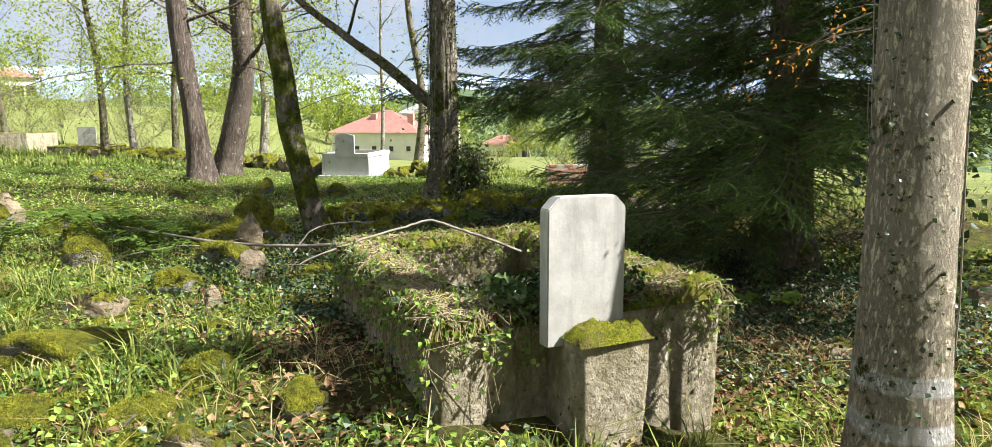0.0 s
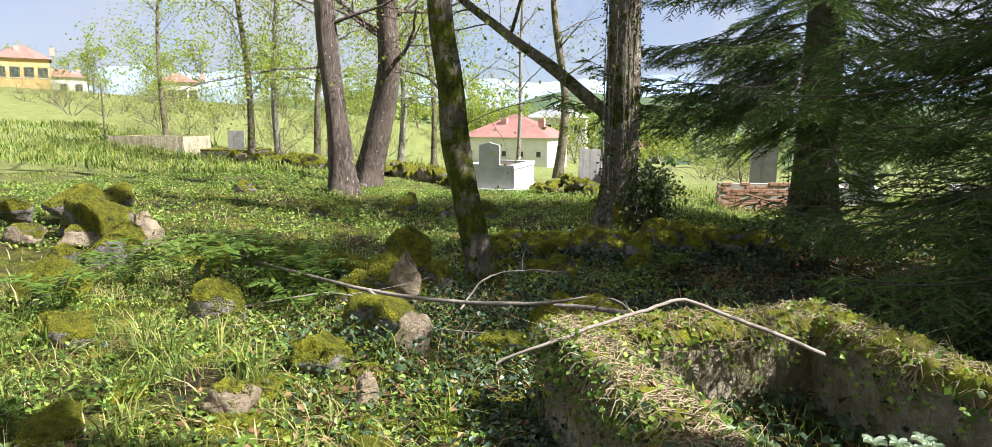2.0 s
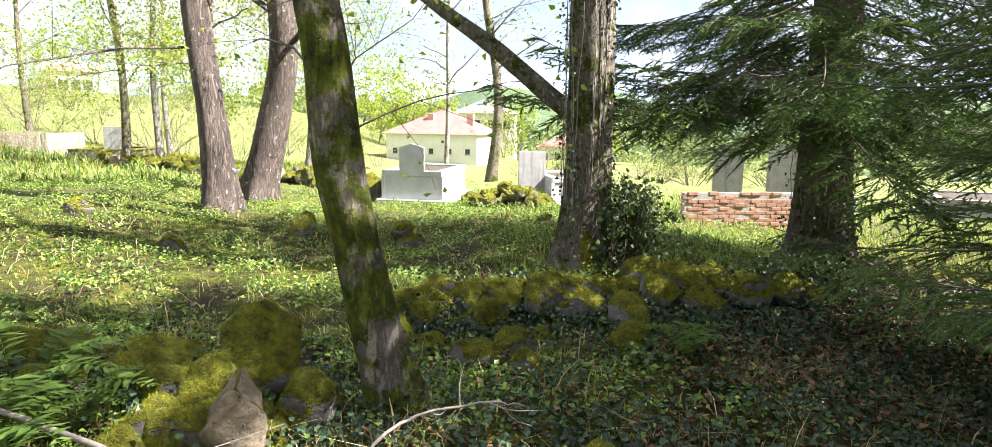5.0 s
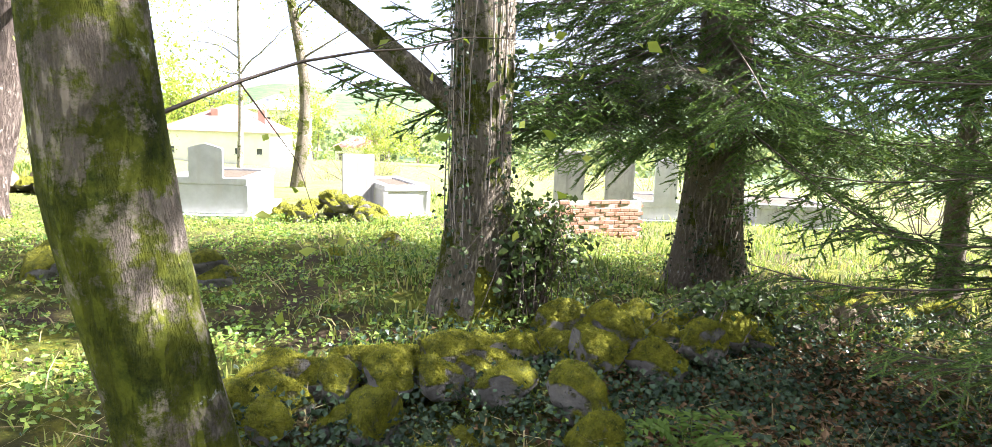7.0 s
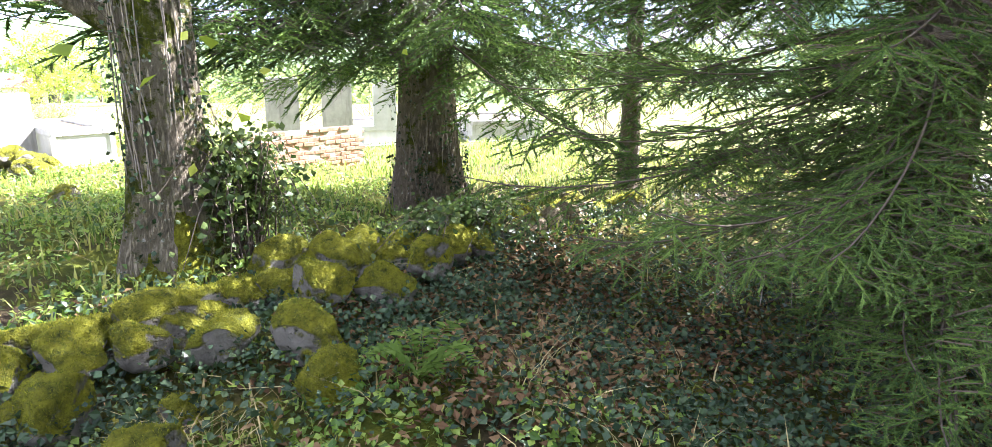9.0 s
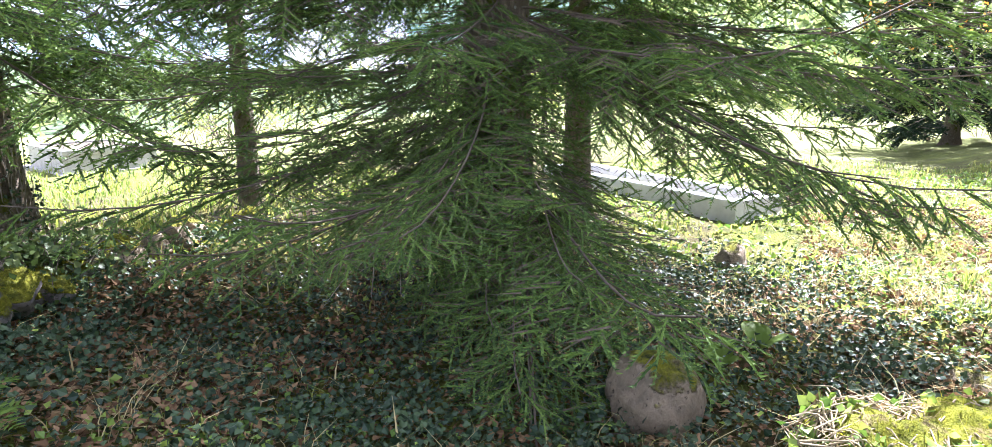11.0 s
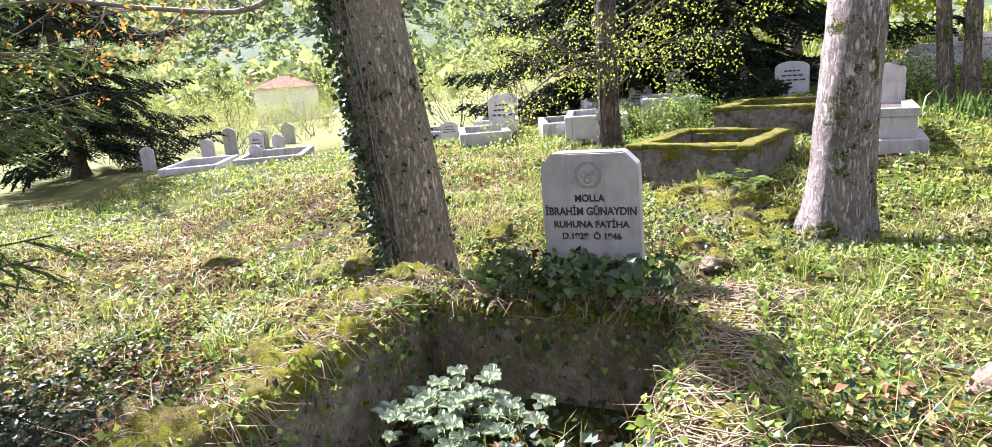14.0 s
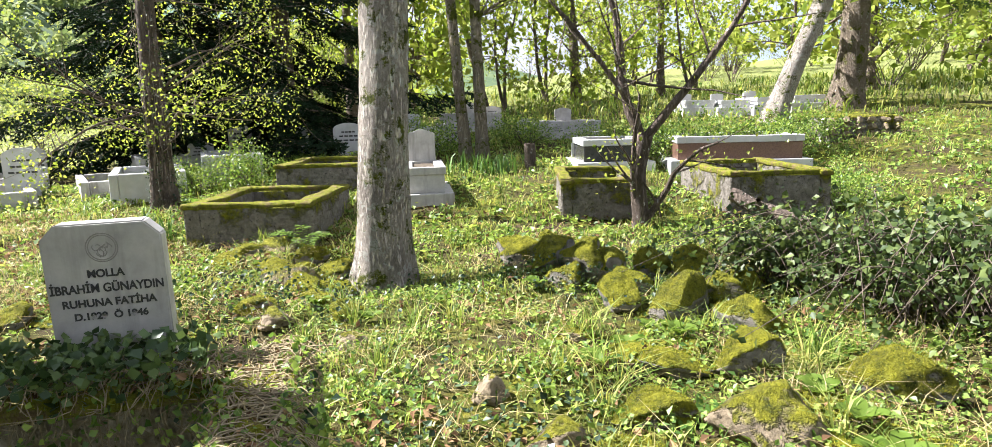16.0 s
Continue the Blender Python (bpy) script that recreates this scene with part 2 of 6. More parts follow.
# near-black copy of the spruce needles: the trees' shade is in the colour
M_NEEDLE_SHADED = leafy("shaded_needle", [(0.012, 0.026, 0.012), (0.02, 0.04, 0.016)], 0.08, 0.7, 0.1)
M_NEEDLE_DRY = leafy("grey_green_needle", [(0.07, 0.09, 0.05), (0.11, 0.13, 0.07)], 0.1, 0.6, 0.2)
M_SPRING = leafy("spring_leaf", [(0.17, 0.25, 0.025), (0.25, 0.33, 0.04), (0.35, 0.39, 0.075)], 0.5, 0.5, 0.25)
M_SHRUB = leafy("shrub_leaf", [(0.15, 0.21, 0.04), (0.23, 0.29, 0.06), (0.34, 0.37, 0.11)], 0.5, 0.5, 0.25)
M_FARLEAF = leafy("far_wood_leaf", [(0.1, 0.15, 0.06), (0.17, 0.23, 0.085), (0.29, 0.34, 0.14)], 0.35, 0.7, 0.1)
M_MOSS_FUZZ = leafy("moss_tip", [(0.09, 0.13, 0.012), (0.19, 0.225, 0.018), (0.38, 0.365, 0.03)], 0.3, 0.8, 0.1)
M_BUD = leafy("orange_bud", [(0.5, 0.2, 0.03), (0.62, 0.32, 0.06)], 0.4, 0.6, 0.2)
M_BRAMBLE = leafy("bramble_leaf", [(0.035, 0.065, 0.018), (0.06, 0.1, 0.025), (0.12, 0.16, 0.045)], 0.3, 0.5, 0.3)
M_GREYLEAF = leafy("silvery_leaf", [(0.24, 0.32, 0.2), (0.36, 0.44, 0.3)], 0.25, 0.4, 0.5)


# ---- terrain ----
def ease(a, b, x):
    t = np.clip((x - a) / (b - a), 0, 1)
    return t * t * (3 - 2 * t)


def ripple(x, y):
    z = np.zeros_like(x)
    for a, fx, fy, p in ((0.03, 1.1, 0.7, 0.3), (0.025, -0.8, 1.5, 1.7), (0.018, 2.3, 1.1, 4.0), (0.014, 1.4, -2.9, 2.2), (0.018, 4.7, 3.1, 0.9), (0.015, -3.9, 5.3, 5.1), (0.01, 8.3, -6.7, 1.3)):
        z = z + a * np.sin(fx * x + fy * y + p)
    return z


def ground_z(x, y):
    x, y = np.asarray(x, float), np.asarray(y, float)
    z = 0.06 - 0.32 * ease(-0.4, 1.7, x) * ease(0.5, 2.6, y) * (1 - ease(8.5, 10.5, y))
    z = z + 0.12 * ease(9.2, 10.6, y) * (1 - ease(12, 16, y)) * ease(-3.5, -1.5, x)
    z = z - 0.26 * ease(-0.2, 2.2, x) * ease(9.5, 12, y) * (1 - ease(19, 26, y))
    z = z + 0.3 * ease(3.5, 9, -x)
    z = z - 0.22 * np.exp(-(((x - 0.7) / 1.1) ** 2 + ((y + 0.25) / 1.1) ** 2))
    s = np.logaddexp(0, (-y - 1.5))
    z = z + 0.115 * s / (1 + s / 130) * (1 - 0.85 * ease(5, 16, x))
    s = np.logaddexp(0, (-x - 17) / 2) * 2
    z = z + 0.14 * s / (1 + s / 110)
    s = np.logaddexp(0, (y - 21) / 2) * 2
    z = z - 0.085 * s / (1 + s / 90) * ease(-30, -9, x)
    s = np.logaddexp(0, (x - 9) / 2) * 2
    z = z - 0.05 * s / (1 + s / 60)
    r, a = np.hypot(x, y - 5), np.arctan2(y - 5, x)
    east = np.exp(-((a + 0.55) / 0.75) ** 2)
    z = z + east * 105 * ease(90, 480, r) * (0.8 + 0.25 * np.sin(a * 9 + 1))
    north = np.exp(-((a - 1.35) / 0.75) ** 2)
    z = z + north * (120 * ease(700, 2100, r) * (0.75 + 0.25 * np.sin(a * 13) + 0.12 * np.sin(a * 31)) - 14 * ease(70, 260, r))
    z = z + ripple(x, y) * (1 - ease(25, 60, r))
    return z


def gz(x, y):
    return float(ground_z(x, y))


# ---- mesh helpers ----
class Buf:
    """Triangles gathered as arrays, turned into one mesh."""

    def __init__(self):
        self.v, self.f, self.n = [], [], 0

    def add(self, verts, tris):
        self.v.append(np.asarray(verts, np.float32).reshape(-1, 3))
        self.f.append(np.asarray(tris, np.int32).reshape(-1, 3) + self.n)
        self.n += len(self.v[-1])

    def mesh(self, name, mat, smooth=True):
        v, f = np.concatenate(self.v), np.concatenate(self.f)
        me = bpy.data.meshes.new(name)
        me.vertices.add(len(v))
        me.vertices.foreach_set("co", v.ravel())
        me.loops.add(len(f) * 3)
        me.loops.foreach_set("vertex_index", f.ravel())
        me.polygons.add(len(f))
        me.polygons.foreach_set("loop_start", np.arange(0, len(f) * 3, 3, dtype=np.int32))
        me.polygons.foreach_set("use_smooth", np.full(len(f), smooth))
        me.update()
        me.validate()
        me.materials.append(mat)
        return me


def place(name, me, parent=None, m=None, label=""):
    ob = new(name, me)
    if parent is not None:
        ob.parent = parent
    if m is not None:
        ob.matrix_basis = m
    return tagged(ob, label) if label else ob


def part(name, bm, mat, parent, label="", smooth=False):
    me = bpy.data.meshes.new(name)
    bm.to_mesh(me)
    bm.free()
    me.materials.append(mat)
    if smooth:
        me.polygons.foreach_set("use_smooth", np.full(len(me.polygons), True))
    return place(name, me, parent, None, label)


def thing(name, m, label, category, group=""):
    ob = new(name)
    ob.empty_display_size = 0.1
    ob.matrix_basis = m
    return tagged(ob, label, category, group)


def block(x0, x1, y0, y1, z0, z1, bevel=0.015, rough=0.0, cuts=0, seed=0):
    bm = bmesh.new()
    bmesh.ops.create_cube(bm, size=1, matrix=Matrix.Translation(((x0 + x1) / 2, (y0 + y1) / 2, (z0 + z1) / 2)) @ Matrix.Diagonal((x1 - x0, y1 - y0, z1 - z0, 1)))
    if bevel:
        bmesh.ops.bevel(bm, geom=bm.edges[:], offset=bevel, segments=2, affect="EDGES", profile=0.6)
    if cuts:
        bmesh.ops.subdivide_edges(bm, edges=[e for e in bm.edges if e.calc_length() > 0.1], cuts=cuts, use_grid_fill=True)
    if rough:
        for v in bm.verts:
            v.co += noise.noise_vector(v.co * 3.0 + Vector((seed, 0, 0))) * rough + noise.noise_vector(v.co * 11.0) * rough * 0.4
    return bm


def outline_solid(points, depth, bevel=0.006):
    """A flat outline in x and z, made solid along y."""
    bm = bmesh.new()
    f = bm.faces.new([bm.verts.new((x, 0, z)) for x, z in points])
    got = bmesh.ops.extrude_face_region(bm, geom=[f])
    for e in got["geom"]:
        if isinstance(e, bmesh.types.BMVert):
            e.co.y += depth
    bmesh.ops.recalc_face_normals(bm, faces=bm.faces[:])
    if bevel:
        bmesh.ops.bevel(bm, geom=[e for e in bm.edges if e.calc_face_angle(0) > 0.5], offset=bevel, segments=2, affect="EDGES")
    return bm


def spline(points, count):
    """Points along a smooth curve through a few given ones."""
    p = np.array(points, float)
    k = np.linspace(0, len(p) - 1, count)
    i = np.clip(k.astype(int), 0, len(p) - 2)
    t = (k - i)[:, None]
    q = np.vstack([2 * p[0] - p[1], p, 2 * p[-1] - p[-2]])
    a, b, c, d = q[i], q[i + 1], q[i + 2], q[i + 3]
    return 0.5 * (2 * b + (c - a) * t + (2 * a - 5 * b + 4 * c - d) * t * t + (3 * b - a - 3 * c + d) * t ** 3)


def tube(buf, points, radii, sides=8, lump=0.0, rng=None, flare=0.0):
    p = np.asarray(points, float)
    r = np.broadcast_to(np.asarray(radii, float), (len(p),)).copy()
    t = np.gradient(p, axis=0)
    t /= np.linalg.norm(t, axis=1)[:, None] + 1e-9
    ref = np.where(np.abs(t[:, 2:3]) > 0.9, [[1.0, 0, 0]], [[0, 0, 1.0]])
    u = np.cross(t, ref)
    u /= np.linalg.norm(u, axis=1)[:, None] + 1e-9
    w = np.cross(t, u)
    if np.abs(t[0, 2]) > 0.5:
        u = np.tile([[1.0, 0, 0]], (len(p), 1)) - t * t[:, 0:1]
        u /= np.linalg.norm(u, axis=1)[:, None]
        w = np.cross(t, u)
    an = np.linspace(0, 2 * np.pi, sides, endpoint=False)
    rr = np.repeat(r[:, None], sides, 1)
    if lump:
        ph = rng.uniform(0, 6, 6)
        s = np.linspace(0, 1, len(p))[:, None] * len(p) * 0.12
        rr = rr * (1 + lump * (np.sin(3 * an + ph[0] + 0.8 * np.sin(s * 1.3 + ph[3])) * 0.5 + np.sin(5 * an + ph[1] + s * 0.6) * 0.4 + 0.35 * np.sin(s * 3 + ph[2] + 2 * an)))
        rr = rr + lump * 0.16 * r[:, None] * rng.normal(0, 1, rr.shape)
    if flare:
        k = np.exp(-np.linspace(0, len(p) - 1, len(p)) / (len(p) * 0.055))[:, None]
        ph = rng.uniform(0, 6)
        rr = rr * (1 + flare * k * (0.9 + 0.6 * np.sin(5 * an + ph) + 0.3 * np.sin(8 * an + ph)))
    v = p[:, None] + rr[..., None] * (np.cos(an)[None, :, None] * u[:, None] + np.sin(an)[None, :, None] * w[:, None])
    i = np.arange(len(p) - 1)[:, None] * sides
    a, b = i + np.arange(sides), i + (np.arange(sides) + 1) % sides
    tris = np.concatenate([np.stack([a, b, b + sides], -1).reshape(-1, 3), np.stack([a, b + sides, a + sides], -1).reshape(-1, 3)])
    buf.add(v.reshape(-1, 3), tris)


def leaves(buf, at, size, rng, up=0.0, tilt=1.0, narrow=0.6, fold=0.15, heading=None):
    """Pointed, slightly folded leaves at the points given. tilt: how far they turn from lying flat."""
    n = len(at)
    size = np.broadcast_to(size, (n,))
    nrm = rng.normal(0, 1, (n, 3)) * tilt + [0, 0, up]
    nrm /= np.linalg.norm(nrm, axis=1)[:, None] + 1e-9
    a = rng.normal(0, 1, (n, 3)) if heading is None else heading + rng.normal(0, 0.25, (n, 3))
    a -= nrm * (a * nrm).sum(1)[:, None]
    a /= np.linalg.norm(a, axis=1)[:, None] + 1e-9
    b = np.cross(nrm, a)
    L, W = size[:, None], size[:, None] * narrow * 0.5
    drop = nrm * L * fold
    q = np.stack([at, at + a * L * 0.4 + b * W + drop, at + a * L, at + a * L * 0.4 - b * W + drop], 1)
    i = np.arange(n)[:, None] * 4
    buf.add(q.reshape(-1, 3), np.concatenate([i + [0, 2, 1], i + [0, 3, 2]]))


def blades(buf, x, y, h, rng, width=0.006, bend=0.5, base=None):
    """Bent grass blades of two pieces."""
    n = len(x)
    z = ground_z(x, y) if base is None else base
    h = np.broadcast_to(h, (n,))
    a = rng.uniform(0, 2 * np.pi, n)
    d = np.stack([np.cos(a), np.sin(a), np.zeros(n)], 1)
    s = np.stack([-np.sin(a), np.cos(a), np.zeros(n)], 1) * width * rng.uniform(0.6, 1.4, n)[:, None]
    p = np.stack([x, y, z - 0.01], 1)
    k = rng.uniform(0.1, bend, n)[:, None] * h[:, None]
    mid = p + d * k * 0.4 + np.array([0, 0, 1]) * h[:, None] * 0.6
    tip = p + d * k * 1.3 + np.array([0, 0, 1]) * h[:, None] * (1 - rng.uniform(0, 0.25, n)[:, None])
    q = np.stack([p - s, p + s, mid + s * 0.8, mid - s * 0.8, tip], 1)
    i = np.arange(n)[:, None] * 5
    buf.add(q.reshape(-1, 3), np.concatenate([i + [0, 1, 2], i + [0, 2, 3], i + [3, 2, 4]]))


# ---- ground sheet ----
def build_ground():
    N = 250
    u = np.linspace(-1, 1, N)
    s = 3.2 * np.sinh(7.4 * u)
    X, Y = np.meshgrid(s - 0.5, s + 5.0)
    Z = ground_z(X, Y)
    v = np.stack([X, Y, Z], -1).reshape(-1, 3)
    i = (np.arange(N - 1)[:, None] * N + np.arange(N - 1)).reshape(-1, 1)
    b = Buf()
    b.add(v, np.concatenate([i + [0, 1, N + 1], i + [0, N + 1, N]]))
    tagged(place("ground", b.mesh("ground", M_GROUND)), "uneven grassy woodland ground sloping over old graves", "ground", kind="structure")


build_ground()


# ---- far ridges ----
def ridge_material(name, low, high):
    """Distant wooded slope with air haze painted into its colour and a faint glow."""
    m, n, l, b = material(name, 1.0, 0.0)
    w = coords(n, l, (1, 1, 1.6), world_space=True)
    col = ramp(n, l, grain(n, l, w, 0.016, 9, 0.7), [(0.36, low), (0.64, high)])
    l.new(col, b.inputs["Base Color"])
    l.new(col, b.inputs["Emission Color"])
    # weak emission lifts the slope like haze; it is no light source
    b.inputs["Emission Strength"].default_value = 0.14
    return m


def ridge(name, a0, a1, r, z0, height, seed, mat, label):
    """A long hill with an uneven crest, seen from the middle of the place, a0 to a1 in degrees."""
    n, m = 160, 26
    A, V = np.meshgrid(np.linspace(radians(a0), radians(a1), n), np.linspace(0, 1, m))
    crest = np.array([0.72 + 0.3 * noise.noise((a * 3.1, seed, 0)) + 0.16 * noise.noise((a * 9.0, seed, 3)) + 0.035 * noise.noise((a * 60, seed, 7)) for a in A[0]])
    fold = np.array([[noise.noise((a * 14, v * 3, seed + 9)) for a, v in zip(ra, rv)] for ra, rv in zip(A, V)])
    Rr = r * (0.8 + 0.25 * V + 0.035 * fold)
    Z = z0 + height * crest * V ** 0.8
    b = Buf()
    i = (np.arange(m - 1)[:, None] * n + np.arange(n - 1)).reshape(-1, 1)
    b.add(np.stack([Rr * np.cos(A), 5 + Rr * np.sin(A), Z], -1).reshape(-1, 3), np.concatenate([i + [0, 1, n + 1], i + [0, n + 1, n]]))
    tagged(place(name, b.mesh(name, mat)), label, "backdrop", kind="structure")


M_RIDGE_HAZE_BLUE = ridge_material("painted_haze_ridge", (0.2, 0.27, 0.36), (0.29, 0.36, 0.45))
M_RIDGE_HAZE_GREEN = ridge_material("painted_haze_slope", (0.12, 0.2, 0.17), (0.24, 0.33, 0.24))
ridge("backdrop", 40, 150, 2600, -60, 330, 1, M_RIDGE_HAZE_BLUE, "far mountain ridge beyond the valley, painted blue for haze")
ridge("backdrop", -62, 30, 1100, -40, 420, 5, M_RIDGE_HAZE_GREEN, "wooded mountain slope across the valley, haze painted into its colour")


# ---- trees ----
def limb_set(buf, tips, rng, start, way, length, radius, depth, droop=0.0, spread=0.8, sides=6):
    """A limb with side branches; the ends of the thin ones are gathered in tips."""
    n = 7 if depth else 4
    p = [np.array(start, float)]
    d = np.array(way, float)
    d /= np.linalg.norm(d)
    for i in range(n):
        d = d + rng.normal(0, 0.13, 3) + [0, 0, -droop]
        d /= np.linalg.norm(d)
        p.append(p[-1] + d * length / n)
    p = np.array(p)
    if depth == 0 and radius < 0.012:
        p = p[[0, 2, 4]]
        n = 2
    tube(buf, p, np.linspace(radius, radius * 0.25, n + 1), (sides if depth else 3) if radius > 0.01 else 3)
    tips.append(p[-1])
    if depth == 0:
        tips.extend(p[1:])
        return
    for i in range(2, n + 1):
        for _ in range(int(rng.random() < 0.85) + int(rng.random() < 0.25)):
            w = (p[i] - p[i - 1]) / np.linalg.norm(p[i] - p[i - 1]) + rng.normal(0, spread, 3)
            limb_set(buf, tips, rng, p[i], w, length * rng.uniform(0.35, 0.6), radius * (1 - i / n * 0.7) * 0.5, depth - 1, droop, spread, 5)


def leaf_tree(name, points, radii, bark_mat, seed, label, limbs=(), crown=None, leaf=0.06, per_tip=6, flare=0.35, lump=0.06, sides=24, depth=1, rings=40, group="", puff=0.12, limb_mat=None):
    """A broad-leaved tree: a shaped trunk, its limbs, and a crown of small leaves. limbs: (share of trunk, way, length, radius)."""
    rng = np.random.default_rng(seed)
    base = np.array(points[0], float)
    t = thing(name, Matrix.Translation(base), label, "tree", group)
    p = spline(np.array(points, float) - base, rings)
    p[0, 2] -= 0.12
    r = np.interp(np.linspace(0, 1, rings), np.linspace(0, 1, len(radii)), radii)
    b = Buf()
    tube(b, p, r, sides, lump, rng, flare)
    place("trunk", b.mesh("trunk", bark_mat), t)
    tips = []
    for k, way, length, radius in limbs:
        b = Buf()
        i = min(rings - 2, int(k * rings))
        limb_set(b, tips, rng, p[i], way, length, radius, depth)
        place("limb", b.mesh("limb", limb_mat or bark_mat), t)
    if crown and tips:
        b = Buf()
        at = np.repeat(np.array(tips), per_tip, 0)
        at = at + rng.normal(0, puff, at.shape)
        leaves(b, at, rng.uniform(0.6, 1.3, len(at)) * leaf, rng, 0.3, 1.0, 0.65)
        place("crown", b.mesh("crown", crown), t)
    return t


def ways(rng, count, lo, hi, lift=0.5, length=(1.5, 3.0), radius=0.04):
    out = []
    for i in range(count):
        a = rng.uniform(0, 6.283)
        out.append((rng.uniform(lo, hi), (math.cos(a), math.sin(a), rng.uniform(0.1, lift * 2)), rng.uniform(*length), radius * rng.uniform(0.6, 1.2)))
    return out


def stand(x, y, *rest):
    """Trunk points from the ground up: offsets x, y and height for each."""
    z = gz(x, y)
    return [(x, y, z)] + [(x + dx, y + dy, z + h) for dx, dy, h in rest]


R = np.random.default_rng(11)
# the ivy-clad tree beside the grave
leaf_tree("deciduous_tree", stand(1.95, 3.0, (0.0, 0.08, 1.0), (0.06, 0.22, 2.2), (0.16, 0.5, 4.5), (0.25, 0.9, 8.5)), (0.215, 0.195, 0.19, 0.175, 0.1), M_BARK_RINGED, 1,
          "grey-barked tree with ivy and worn white rings beside the grave", ways(R, 5, 0.82, 0.98, 0.6, (1.0, 2.0), 0.04), M_SPRING, 0.05, 1)
# the pale straight tree with dark patches
leaf_tree("deciduous_tree", stand(0.62, -0.35, (-0.05, 0, 1.2), (-0.1, -0.1, 2.6), (-0.15, -0.1, 5.0), (-0.2, 0, 9)), (0.25, 0.235, 0.225, 0.19, 0.1), M_BARK_PALE, 2,
          "pale lichen-flecked tree trunk with mossy foot", ways(R, 5, 0.82, 0.98, 0.6, (1.0, 2.0), 0.04), M_SPRING, 0.05, 1)
# the leaning mossy tree
leaf_tree("deciduous_tree", stand(-2.06, 7.66, (-0.1, 0, 0.35), (-0.22, 0, 0.9), (-0.31, 0, 1.35), (-0.36, 0, 1.9), (-0.45, 0, 2.5), (-0.55, -0.05, 4.0), (-0.7, 0, 8)), (0.155, 0.135, 0.125, 0.138, 0.118, 0.112, 0.09, 0.04), M_BARK_MOSS, 3,
          "leaning tree trunk thick with green moss and pale lichen",
          [(0.47, (0.75, 0.5, 0.7), 1.2, 0.007), (0.5, (0.4, 0.9, 1.2), 1.0, 0.006), (0.52, (-0.5, 0.5, 0.8), 1.5, 0.012)] + ways(R, 6, 0.7, 0.98, 0.6, (1.2, 2.5), 0.03), M_SPRING, 0.045, 3, limb_mat=M_TWIG_DARK)
# two brown trunks close together
leaf_tree("deciduous_tree", stand(-6.35, 14.2, (-0.12, 0, 1.6), (-0.28, 0, 3.2), (-0.35, 0, 6), (-0.3, 0, 10)), (0.25, 0.21, 0.2, 0.17, 0.08), M_BARK_RUST, 4,
          "brown cracked trunk of a tall bare tree", [(0.42, (-1, -0.35, -0.12), 3.4, 0.024)] + ways(R, 9, 0.45, 0.98, 0.5, (1.5, 3.5), 0.05), M_SPRING, 0.06, 3, group="pair of brown trees")
leaf_tree("deciduous_tree", stand(-6.6, 16.0, (0.35, 0, 1.3), (0.6, 0, 2.6), (0.6, 0, 4.5), (0.9, 0, 10)), (0.33, 0.28, 0.25, 0.22, 0.1), M_BARK_RUST, 5,
          "thick brown trunk with mossy curved foot", ways(R, 9, 0.45, 0.98, 0.5, (1.5, 3.5), 0.05), M_SPRING, 0.06, 3, group="pair of brown trees")
# the ivy tree at the stone row
leaf_tree("deciduous_tree", stand(-0.88, 10.9, (0.03, 0, 1.2), (0.02, 0.0, 2.5), (0.0, 0.1, 5), (0.1, 0, 9)), (0.27, 0.225, 0.215, 0.18, 0.1), M_BARK_A, 6,
          "grey tree with ivy, a mossy foot and a great limb", ways(R, 8, 0.6, 0.98, 0.5, (1.5, 3), 0.05), M_SPRING, 0.05, 3)


def great_limb():
    """The thick limb that leaves the ivy tree at head height and rises to the west."""
    rng = np.random.default_rng(7)
    tree = [o for o in scene.objects if o.name.startswith("deciduous_tree")][-1]
    b, tips = Buf(), []
    p = spline([(0.0, 0.05, 1.45), (-0.35, 0.15, 1.72), (-1.0, 0.3, 2.25), (-1.7, 0.4, 2.75), (-2.7, 0.5, 3.6), (-3.6, 0.4, 5.2)], 34)
    tube(b, p, np.interp(np.linspace(0, 1, 34), [0, 0.4, 1], [0.1, 0.085, 0.03]), 14, 0.08, rng)
    for i, way, length, radius in ((21, (-1, -0.35, -0.5), 1.7, 0.013), (23, (-1, 0.2, -0.1), 1.7, 0.012), (19, (0.1, 0.3, 1), 1.8, 0.03), (24, (-0.3, 0.6, 1), 2.0, 0.03), (28, (-1, 0, 0.4), 2.0, 0.025), (31, (-0.5, 0.5, 0.8), 1.5, 0.02)):
        limb_set(b, tips, rng, p[i], way, length, radius, 1)
    place("limb", b.mesh("limb", M_BARK_A), tree)
    foot = Buf()
    tube(foot, [(0, 0, -0.1), (0.004, 0, 0.08), (0.008, 0, 0.22), (0.012, 0, 0.42)], [0.4, 0.325, 0.28, 0.238], 36, 0.16, rng)
    place("moss_cap", foot.mesh("moss_cap", M_STONE), tree, None, "bright green moss round the foot")


great_limb()


